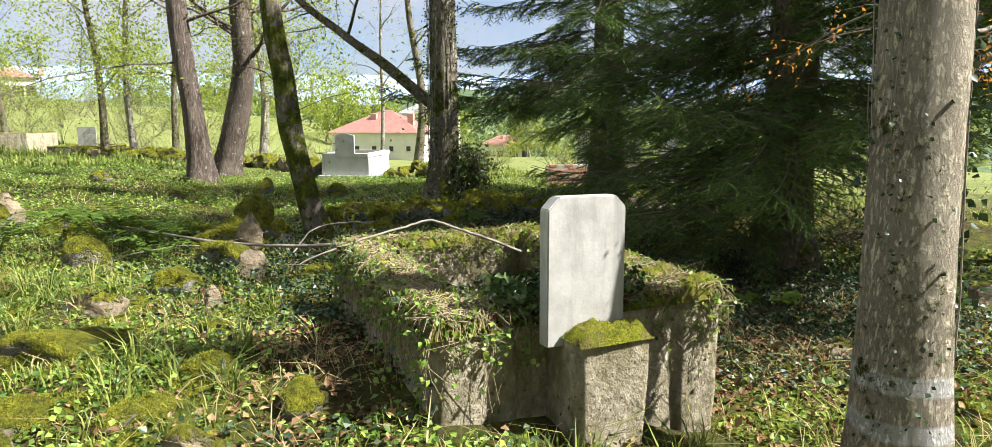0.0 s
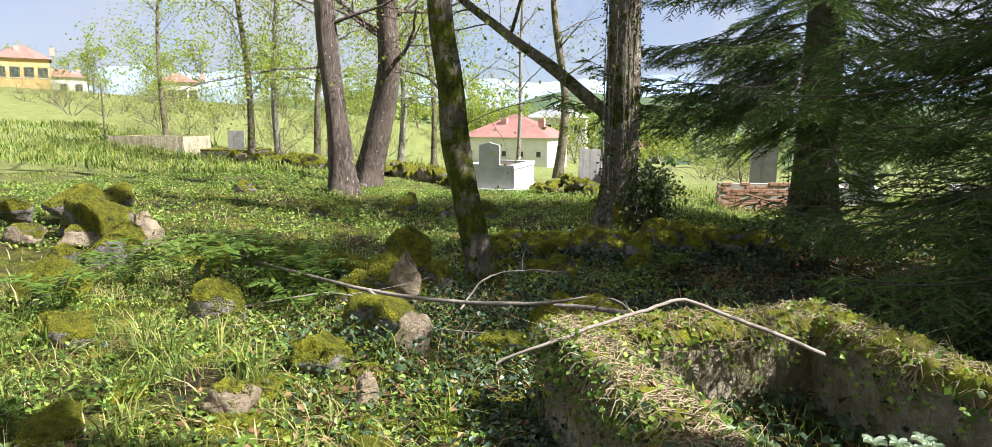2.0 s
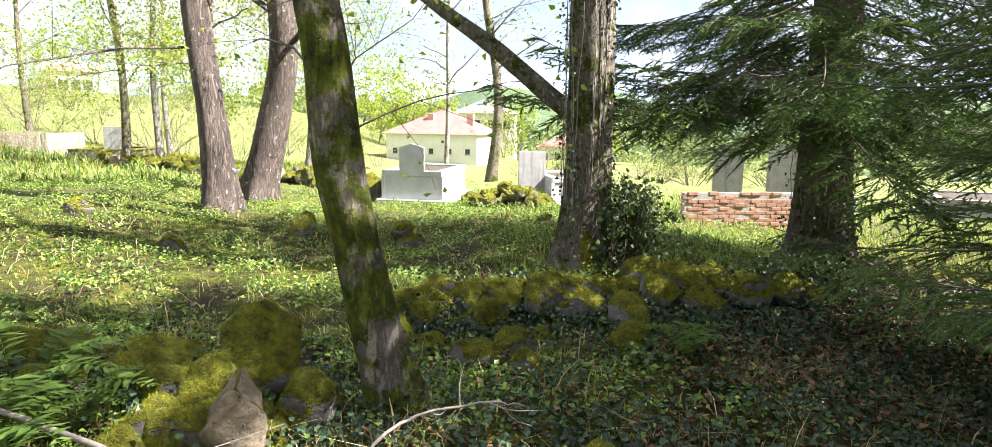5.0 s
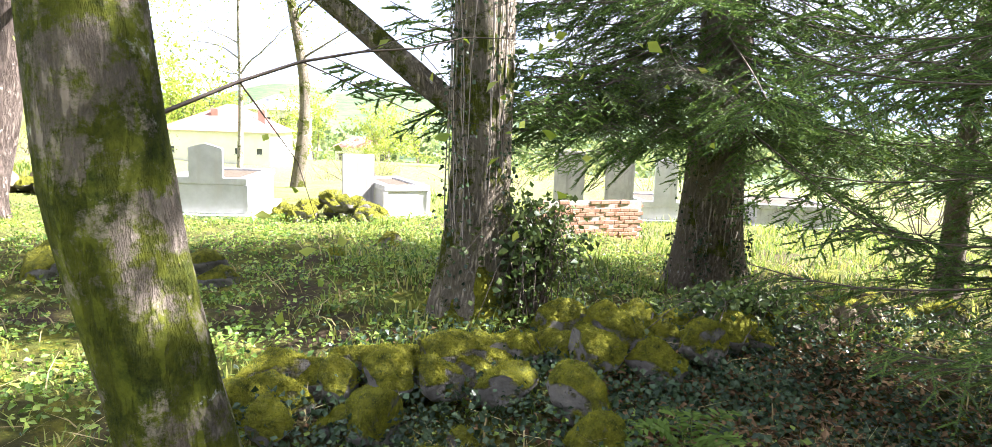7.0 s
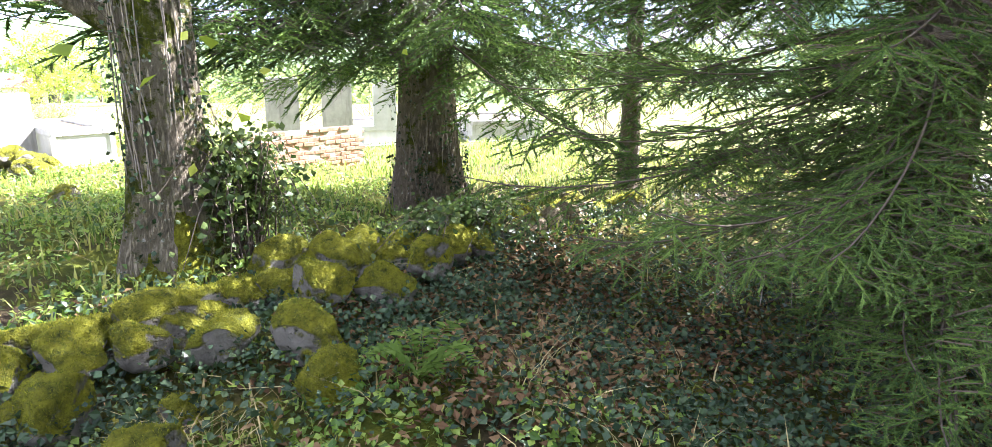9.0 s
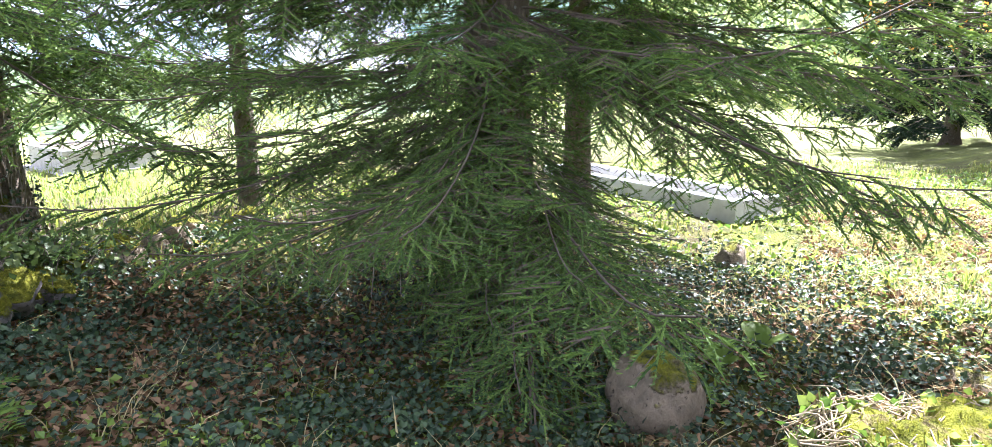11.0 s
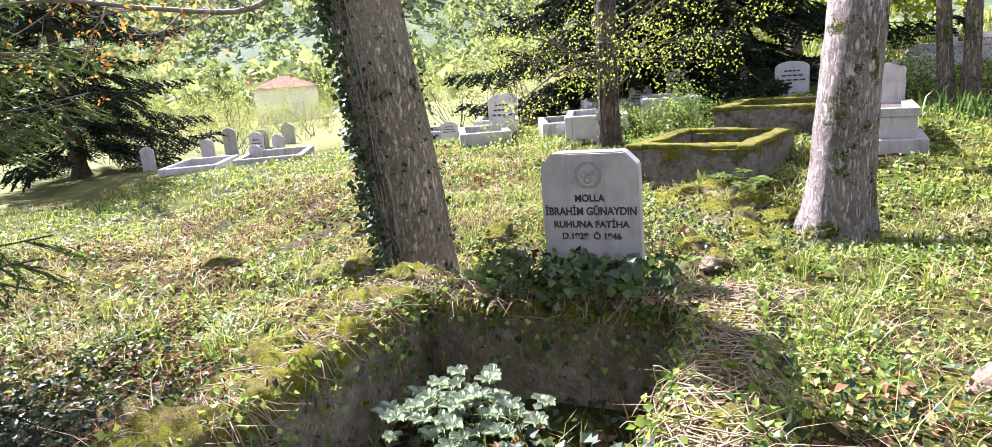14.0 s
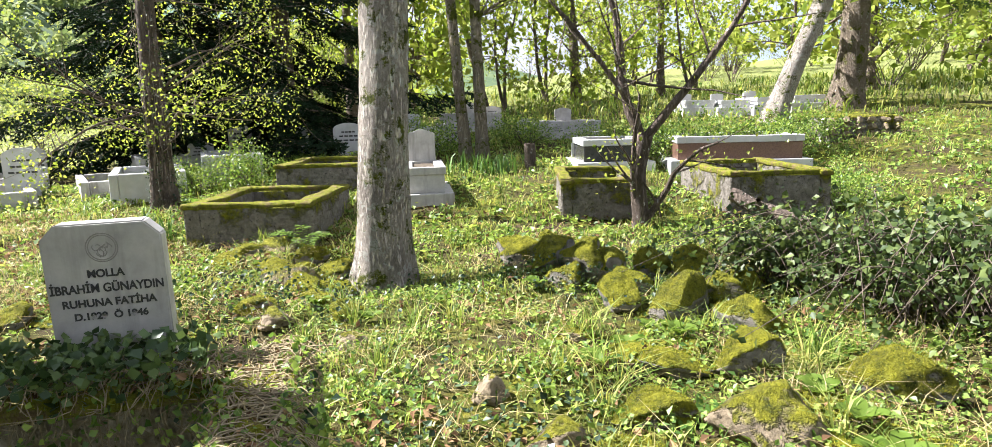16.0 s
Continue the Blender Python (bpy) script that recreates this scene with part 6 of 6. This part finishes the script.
# leafy clumps between the rear graves
def iris_clump(x, y, seed):
    rng = np.random.default_rng(seed)
    ob = thing("iris_clump", pose(x, y, gz(x, y)), "clump of long upright green iris leaves", "plant", "iris leaves between the graves")
    for i in range(26):
        b = Buf()
        u, v = rng.normal(0, 0.22), rng.normal(0, 0.13)
        blades(b, np.array([u]), np.array([v]), np.array([rng.uniform(0.28, 0.5)]), rng, 0.014, 0.6, np.array([0.0]))
        place("leaf", b.mesh("leaf", M_BLADE), ob)


M_BLADE = leafy("iris_leaf", [(0.07, 0.15, 0.03), (0.13, 0.24, 0.05)], 0.3, 0.45, 0.3, by_object=True)
for i, (x, y) in enumerate([(0.9, -5.6), (0.55, -5.5), (0.3, -5.7), (3.9, -1.4)]):
    iris_clump(x, y, 950 + i)
GREEN_BUSH = [shrub_mesh(330 + i, 1.15, 14, 0.7, 0.07, 9, M_HERB) for i in range(2)]
for i, (x, y, k) in enumerate([(-3.0, -6.2, 0.8), (-2.5, -6.1, 0.65), (-3.6, -6.3, 0.7), (-1.3, -7.9, 0.6), (0.3, -8.0, 0.6), (2.2, -7.6, 0.7), (-4.6, -7.0, 0.7), (4.6, -4.6, 0.6), (5.4, -4.2, 0.5), (-4.4, -3.4, 0.45)]):
    plant(GREEN_BUSH[i % 2], "leafy_bush", x, y, k, i * 77, "low leafy green bush growing between the graves", "shrub", "green bushes between the rear graves")

# stump log and bramble mound
lg = stick("broken_log", [(-3.55, -1.15, 0.3), (-3.25, -1.35, 0.42), (-3.0, -1.5, 0.52), (-2.75, -1.65, 0.66)], 0.1, 0.07, 12, "broken weathered log sticking out of the brambles", M_BARK_RUST, 3)


def bramble(cx, cy, rx, ry, h, seed, label):
    rng = np.random.default_rng(seed)
    ob = thing("bramble", pose(cx, cy, gz(cx, cy)), label, "bramble")
    st, lv = Buf(), Buf()
    for i in range(80):
        a = rng.uniform(0, 6.28)
        p0 = np.array([rx * .7 * math.cos(a) * rng.random(), ry * .7 * math.sin(a) * rng.random(), 0])
        d = rng.normal(0, 1, 2)
        p1 = p0 + [d[0] * rx * .4, d[1] * ry * .4, h * rng.uniform(.6, 1.2)]
        p2 = p1 + [d[0] * rx * .5, d[1] * ry * .5, -h * rng.uniform(.2, .9)]
        k = spline([p0, p1, p2], 10)
        st = Buf()
        tube(st, k, np.linspace(.006, .002, 10), 4)
        place("cane", st.mesh("cane", M_TWIG_DARK), ob)
        at = k[rng.integers(2, 10, 32)] + rng.normal(0, .05, (32, 3))
        leaves(lv, at, rng.uniform(.034, .072, 32), rng, .5, .7, .8)
    place("foliage", lv.mesh("foliage", M_BRAMBLE), ob)


bramble(-3.5, 0.35, 0.8, 0.7, 0.62, 5, "dense bramble mound with long canes")
bramble(-3.9, 0.9, 0.7, 0.6, 0.6, 6, "dense bramble mound with long canes")
bramble(-3.1, -0.3, 0.6, 0.5, 0.4, 7, "low bramble patch by the broken log")
bramble(-0.45, 10.75, 0.3, 0.25, 0.7, 8, "thorny shoots at the foot of the tree")
bramble(1.3, 10.5, 0.5, 0.3, 0.3, 11, "low bramble at the stone row")
b = Buf()
tube(b, [(0, 0, -.2), (0, 0, .2), (.01, 0, .42)], [.1, .1, .1], 14, .05, R)
b.add([(0.01, 0, .42), (.1, 0, .42), (0, .1, .42), (-.09, 0, .42)], [(0, 1, 2), (0, 2, 3)])
tagged(place("tree_stump", b.mesh("tree_stump", M_BARK_RUST), None, pose(-0.05, -5.9, gz(-0.05, -5.9))), "short sawn post-like stump in the grass", "stump")


# ---- ground cover ----
def inside_grave(x, y, pad=0.0):
    u = (x - GO.x) * GU.x + (y - GO.y) * GU.y
    v = (x - GO.x) * GV.x + (y - GO.y) * GV.y
    return (u > -pad) & (u < GW + pad) & (v > -0.2 - pad) & (v < GL + pad)


def patch(rng, n, x0, x1, y0, y1, dense=None):
    x, y = rng.uniform(x0, x1, n), rng.uniform(y0, y1, n)
    keep = ~inside_grave(x, y, 0.02)
    if dense is not None:
        keep &= rng.random(n) < dense(x, y)
    return x[keep], y[keep]


def shade(x, y):
    """Where the spruces keep the grass thin and ivy takes over."""
    a = 1.15 * np.exp(-(((x - 1.9) / 2.5) ** 2 + ((y - 7.2) / 2.2) ** 2))
    c = np.exp(-(((x - 0.9) / 1.3) ** 2 + ((y - 9.3) / 1.0) ** 2))
    d = np.exp(-(((x + 1.2) / 1.1) ** 2 + ((y - 6.6) / 1.1) ** 2)) * 0.8
    e = np.exp(-(((x + 1.0) / 0.45) ** 2 + ((y - 4.2) / 1.6) ** 2)) * 0.9
    f = 1.2 * np.exp(-(((x - 2.5) / 1.7) ** 2 + ((y - 5.7) / 1.15) ** 2))
    return np.clip(a + c + d + e + f, 0, 1)


def clumpy(x, y, s=1.0):
    v = np.sin(2.1 * s * x + 1.3 * np.sin(1.7 * s * y)) * np.sin(1.9 * s * y + 1.1 * np.sin(2.3 * s * x)) * 0.5 + 0.5
    return np.clip(1.25 * v - 0.1 + 0.3 * np.sin(5.3 * s * x + 2) * np.sin(6.1 * s * y), 0, 1)


def build_cover():
    rng = np.random.default_rng(99)
    g, dry, herb, ivy, dead = Buf(), Buf(), Buf(), Buf(), Buf()
    # short grass, denser in clumps, out to the middle distance
    for n, box, h, w in ((90000, (-6, 5, -2, 9), (0.03, 0.12), 0.0045), (60000, (-14, 1, 8, 20), (0.03, 0.085), 0.006), (48000, (-9, 9, -12, -1), (0.06, 0.17), 0.008), (34000, (1, 16, -4, 9), (0.05, 0.16), 0.008), (30000, (-2, 9, 10, 22), (0.07, 0.2), 0.008), (26000, (-26, -8, 16, 30), (0.1, 0.3), 0.016), (20000, (-22, 10, -24, -11), (0.1, 0.35), 0.02)):
        x, y = patch(rng, n, *box, lambda a, c: (0.08 + 0.92 * clumpy(a, c, 1.3) ** 1.3) * (1 - 0.93 * shade(a, c)))
        blades(g, x, y, rng.uniform(*h, len(x)) * (0.6 + 0.7 * clumpy(x, y, 2.0)), rng, w, 0.9)
    for n, box, w in ((40000, (-6, 5, -2, 9), 0.0022), (22000, (-10, 10, -10, 14), 0.005), (26000, (1.5, 9, -3, 5.5), 0.0035)):
        x, y = patch(rng, n, *box, lambda a, c: 0.9 * clumpy(a + 3, c + 1, 1.3) ** 2)
        blades(dry, x, y, rng.uniform(0.05, 0.2, len(x)), rng, w, 2.2)
    # tufts of long arching grass
    tx, ty = patch(rng, 420, -6, 5, -1.5, 6.5, lambda a, c: 0.25 + 0.75 * clumpy(a + 6, c + 2, 0.9))
    keep = shade(tx, ty) < 0.4
    for cx, cy in zip(tx[keep], ty[keep]):
        m = int(rng.integers(14, 40))
        x, y = cx + rng.normal(0, 0.035, m), cy + rng.normal(0, 0.035, m)
        ok = ~inside_grave(x, y, 0.02)
        blades(g, x[ok], y[ok], rng.uniform(0.12, 0.3, int(ok.sum())), rng, 0.0045, 1.5)
    # broad low herbs
    for n, box, s in ((130000, (-6, 5, -2, 9), (0.014, 0.055)), (90000, (-12, 2.5, 7.5, 17), (0.022, 0.06)), (32000, (-8, 9, -10, -1), (0.04, 0.1)), (20000, (2, 14, -4, 9), (0.04, 0.1))):
        x, y = patch(rng, n, *box, lambda a, c: (0.06 + 0.94 * clumpy(a + 1, c + 4, 1.6)) * (1 - 0.85 * shade(a, c)))
        at = np.column_stack([x, y, ground_z(x, y) + rng.uniform(0.01, 0.09, len(x))])
        leaves(herb, at, rng.uniform(*s, len(x)), rng, 1.0, 0.55, 0.75)
    # ivy under the spruces and round the trees
    for n, box in ((88000, (-2.6, 6, 4.2, 10.8)), (9000, (-4.5, -1.5, 4, 8)), (5000, (0.0, 3.0, 0.5, 3.2)), (5000, (-1.6, 1.2, 1.4, 3.0))):
        x, y = patch(rng, n, *box, lambda a, c: np.clip(0.03 + shade(a, c), 0, 1) * (0.35 + 0.65 * clumpy(a + 2, c, 1.4)))
        at = np.column_stack([x, y, ground_z(x, y) + rng.uniform(0.01, 0.12, len(x))])
        leaves(ivy, at, rng.uniform(0.022, 0.052, len(x)), rng, 0.9, 0.6, 0.95)
    # dead leaves
    for n, box in ((22000, (-3, 5, 2.5, 10.5)), (9000, (-6, 4, -1, 9))):
        x, y = patch(rng, n, *box, lambda a, c: np.clip(0.1 + shade(a, c), 0, 1))
        at = np.column_stack([x, y, ground_z(x, y) + rng.uniform(0.004, 0.03, len(x))])
        leaves(dead, at, rng.uniform(0.03, 0.075, len(x)), rng, 1.0, 0.35, 0.6)
    x, y = patch(rng, 46000, -3.5, 9, -3, 5.5, lambda a, c: clumpy(a + 5, c + 2, 1.5) ** 2 * (0.35 + 0.65 * ease(0.8, 2.0, a)))
    at = np.column_stack([x, y, ground_z(x, y) + rng.uniform(0.02, 0.07, len(x))])
    leaves(dead, at, rng.uniform(0.03, 0.08, len(x)), rng, 1.0, 0.6, 0.6)
    x, y = patch(rng, 6000, 0.6, 3.6, 2.2, 5.0, lambda a, c: clumpy(a, c + 1, 1.8) ** 2)
    at = np.column_stack([x, y, ground_z(x, y) + rng.uniform(0.03, 0.09, len(x))])
    leaves(dead, at, rng.uniform(0.04, 0.085, len(x)), rng, 1.0, 0.6, 0.6)
    # plants inside the grave
    n = 900
    u, v = rng.uniform(GT, GW - GT, n), rng.uniform(0.45, GL - GT, n)
    q = np.array([gp(a, c, 0) for a, c in zip(u, v)])
    at = q + np.column_stack([np.zeros(n), np.zeros(n), rng.uniform(0.12, 0.26, n)])
    leaves(ivy, at, rng.uniform(0.03, 0.07, n), rng, 0.8, 0.6, 0.9)
    leaves(dead, q[:400] + [0, 0, 0.14], rng.uniform(0.04, 0.08, 400), rng, 1, .4, .6)
    blades(g, q[:500, 0], q[:500, 1], rng.uniform(.08, .2, 500), rng, .004, .9, np.full(500, 0.12))
    for name, bf, mt, label, cat in (("grass", g, M_GRASS, "uneven short green grass over the ground", "grass"), ("dry_grass", dry, M_GRASS_DRY, "straw-coloured dry grass among the green", "grass"),
                                     ("herbs", herb, M_HERB, "low broad-leaved herbs and nettles", "plants"), ("ivy", ivy, M_IVY, "dark glossy ivy covering the shaded ground", "ivy"), ("leaf_litter", dead, M_DEAD, "brown dead leaves on the soil", "leaves")):
        tagged(place(name, bf.mesh(name, mt, smooth=False)), label, cat, kind="stuff")


build_cover()
far_woods()


def fern(x, y, size, seed, z=None):
    rng = np.random.default_rng(seed)
    ob = thing("fern", pose(x, y, gz(x, y) if z is None else z), "light green fern with arching fronds", "fern", "ferns by the stones")
    for i in range(rng.integers(6, 9)):
        a = i * 0.85 + rng.normal(0, .2)
        d = np.array([math.cos(a), math.sin(a), 0])
        L = size * rng.uniform(.7, 1.1)
        k = spline([(0, 0, 0), d * L * .35 + [0, 0, L * .55], d * L * .85 + [0, 0, L * .55]], 22)
        b = Buf()
        tube(b, k, np.linspace(.003, .001, 22), 3)
        s = np.cross(d, [0, 0, 1])
        for hand in (-1, 1):
            at = k[3:]
            wid = np.sin(np.linspace(.5, 3.0, len(at))) * L * .2 + .01
            leaves(b, at, wid, rng, 1.0, .15, .32, .05, np.tile(s * hand + d * .4, (len(at), 1)))
        place("frond", b.mesh("frond", M_FERN), ob)


for i, (x, y, s) in enumerate([(-4.2, 6.9, .5), (-3.9, 7.2, .5), (-4.6, 6.9, .5), (-3.6, 6.7, .45), (-3.6, 7.2, .4), (-5.4, 7.0, .45), (-3.3, 6.4, .35), (-0.3, 8.6, .3), (-5.2, 6.0, .4), (1.7, -0.9, .35), (-1.3, -3.4, .4)]):
    fern(x, y, s * 1.4, 500 + i)


def rosette(x, y, z, size, count, mat, seed, label, wide=0.3):
    rng = np.random.default_rng(seed)
    ob = thing("broadleaf_plant", pose(x, y, z), label, "plant")
    for i in range(count):
        b = Buf()
        a = i * 2.4 + rng.normal(0, .2)
        d = np.array([math.cos(a), math.sin(a), 0])
        s = np.array([-d[1], d[0], 0])
        L = size * rng.uniform(.6, 1.1)
        k = np.linspace(0, 1, 8)
        mid = d * (k * L * .85)[:, None] + np.outer(L * (1.1 * k - .7 * k ** 2) + .02, [0, 0, 1])
        w = (np.sin(np.clip(k * 1.05, 0, 1) * np.pi) ** .7 * L * wide + .002)[:, None]
        v = np.stack([mid - s * w + [0, 0, .015], mid, mid + s * w + [0, 0, .015]], 1).reshape(-1, 3)
        j = np.arange(7)[:, None] * 3
        b.add(v, np.concatenate([j + [0, 1, 4], j + [0, 4, 3], j + [1, 2, 5], j + [1, 5, 4]]))
        place("leaf", b.mesh("leaf", mat), ob)


M_BROAD = leafy("broad_green_leaf", [(0.1, 0.17, 0.02), (0.15, 0.22, 0.035)], 0.4, 0.55, 0.15)
for i, (u, v, s, n, mt) in enumerate([(0.95, 1.05, .2, 7, M_BROAD), (0.75, 1.2, .17, 6, M_BROAD), (1.1, 1.2, .15, 6, M_BROAD), (0.55, 1.0, .15, 5, M_BROAD)]):
    x, y, z = gp(u, v, 0.13)
    rosette(x, y, z, s, n, mt, 600 + i, "broad fresh green leaves growing inside the grave")
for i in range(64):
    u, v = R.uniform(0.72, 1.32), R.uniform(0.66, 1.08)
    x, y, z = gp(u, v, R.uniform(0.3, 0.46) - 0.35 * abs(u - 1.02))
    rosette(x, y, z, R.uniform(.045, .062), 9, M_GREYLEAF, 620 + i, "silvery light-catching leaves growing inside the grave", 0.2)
rosette(2.65, 5.9, gz(2.65, 5.9), .26, 5, M_BROAD, 640, "broad green dock leaves among the ivy")
rosette(2.4, 6.1, gz(2.4, 6.1), .2, 4, M_BROAD, 641, "broad green dock leaves among the ivy")
for i in range(60):
    x, y = (R.uniform(-5, -1.6), R.uniform(0.8, 7)) if i % 2 else (R.uniform(-2.2, 3.5), R.uniform(-0.8, 2.4))
    if inside_grave(x, y, 0.1):
        continue
    rosette(x, y, gz(x, y), R.uniform(.09, .16), 6, M_BROAD, 650 + i, "small rosette of broad green leaves in the grass")


# moss cushions in the sunny ground
R = np.random.default_rng(313)
for i in range(150):
    x, y = (R.uniform(-5.5, -1.4), R.uniform(0.8, 6.5)) if i % 2 else ((R.uniform(-3, 5), R.uniform(-2, 2.6)) if i % 4 else (R.uniform(2.2, 7), R.uniform(1, 5.5)))
    if inside_grave(x, y, 0.15) or math.hypot(x, y) < 0.5:
        continue
    k = R.uniform(0.14, 0.5)
    ob = place("moss_cushion", STONES_LOW[i % 5], None, pose(x, y, gz(x, y) - 0.01, 0, 0, R.uniform(0, 360)) @ Matrix.Diagonal((k, k * R.uniform(.6, 1), k * R.uniform(.16, .36), 1)))
    tagged(ob, "low cushion of yellow-green moss in the grass", "moss", "moss cushions in the grass")

spruce(-20.9, 24.6, 2.2, 0.05, 91, "small dark conical evergreen on the meadow", 0.1, 46, 0.2, top=2.0, far=True)


def moss_fuzz():
    """Short moss tips standing on the mossy stones near the walk and on the grave walls."""
    rng = np.random.default_rng(808)
    b = Buf()
    bpy.context.view_layer.update()
    for ob in list(scene.objects):
        kind = ob.name.split(".")[0]
        if kind not in ("mossy_stone", "moss_cushion", "moss_cap"):
            continue
        m = np.array(ob.matrix_world)
        x, y = m[0, 3], m[1, 3]
        if not (-7 < x < 3.6 and -1.6 < y < 11.2):
            continue
        me = ob.data
        co = np.empty(len(me.vertices) * 3, np.float32)
        me.vertices.foreach_get("co", co)
        co = co.reshape(-1, 3) @ m[:3, :3].T + m[:3, 3]
        me.calc_loop_triangles()
        tri = np.empty(len(me.loop_triangles) * 3, np.int32)
        me.loop_triangles.foreach_get("vertices", tri)
        t = co[tri.reshape(-1, 3)]
        nr = np.cross(t[:, 1] - t[:, 0], t[:, 2] - t[:, 0])
        area = np.linalg.norm(nr, axis=1) + 1e-9
        nr = nr / area[:, None]
        if kind == "moss_cap":
            nr = nr * np.sign(nr[:, 2:3] + 1e-6)
        ok = (nr[:, 2] > 0.15) & (t[:, 0, 2] > -1)
        w = area * ok
        n = int(min(3200 if kind == "moss_cap" else 1500, w.sum() / 2 * 9000))
        if n < 10:
            continue
        k = rng.choice(len(t), n, p=w / w.sum())
        r1, r2 = np.sqrt(rng.random(n))[:, None], rng.random(n)[:, None]
        p = t[k, 0] * (1 - r1) + t[k, 1] * r1 * (1 - r2) + t[k, 2] * r1 * r2
        d = nr[k] + rng.normal(0, 0.5, (n, 3)) + [0, 0, 0.3]
        d /= np.linalg.norm(d, axis=1)[:, None]
        s = np.cross(d, rng.normal(0, 1, (n, 3)))
        s = s / (np.linalg.norm(s, axis=1)[:, None] + 1e-9) * 0.0022
        tuft = np.clip(0.5 + 0.5 * np.sin(p[:, 0] * 61 + 2 * np.sin(p[:, 1] * 47)) * np.sin(p[:, 1] * 57 + p[:, 2] * 71), 0, 1)
        L = (rng.uniform(0.004, 0.01, n) + 0.016 * tuft * rng.random(n))[:, None]
        q = np.stack([p - s - d * .003, p + s - d * .003, p + d * L], 1)
        b.add(q.reshape(-1, 3), np.arange(n * 3).reshape(-1, 3))
    tagged(place("moss", b.mesh("moss", M_MOSS_FUZZ, smooth=False)), "fine moss tips on the stones and grave walls", "moss", kind="stuff")


moss_fuzz()


def row_ivy():
    """Ivy and litter caught among the stones of the row."""
    rng = np.random.default_rng(809)
    lv, dd = Buf(), Buf()
    n = 2600
    t = rng.random(n)
    x = -2.5 + 5.9 * t + rng.normal(0, .12, n)
    y = 9.5 + 1.2 * t ** .7 + rng.normal(0, .3, n)
    at = np.column_stack([x, y, ground_z(x, y) + rng.uniform(0.02, 0.16, n)])
    leaves(lv, at, rng.uniform(.025, .055, n), rng, .6, .8, .9)
    for cx, cy, rx, ry, m in ((-1.7, 9.2, .8, .35, 1100), (-0.2, 9.4, .9, .35, 1100), (-2.8, 7.3, .7, .6, 900), (-0.9, 6.5, .6, .5, 800), (-4.3, 7.9, 1.2, .4, 900), (-2.6, 5.9, .6, .6, 600), (-1.5, 0.0, 1.0, .6, 900), (1.3, .5, .8, .8, 700)):
        x, y = cx + rng.normal(0, rx, m) * .7, cy + rng.normal(0, ry, m) * .7
        at = np.column_stack([x, y, ground_z(x, y) + rng.uniform(0.02, 0.2, m)])
        leaves(lv, at, rng.uniform(.02, .05, m), rng, .6, .8, .9)
    m = 2600
    x, y = rng.uniform(-.4, 2.2, m), rng.uniform(8.2, 10.2, m)
    leaves(dd, np.column_stack([x, y, ground_z(x, y) + rng.uniform(.02, .07, m)]), rng.uniform(.04, .08, m), rng, 1, .4, .6)
    tagged(place("ivy", lv.mesh("ivy", M_IVY, smooth=False)), "ivy growing among the mossy stones", "ivy", kind="stuff")
    tagged(place("leaf_litter", dd.mesh("leaf_litter", M_DEAD, smooth=False)), "red-brown dead leaves below the stone row", "leaves", kind="stuff")


row_ivy()
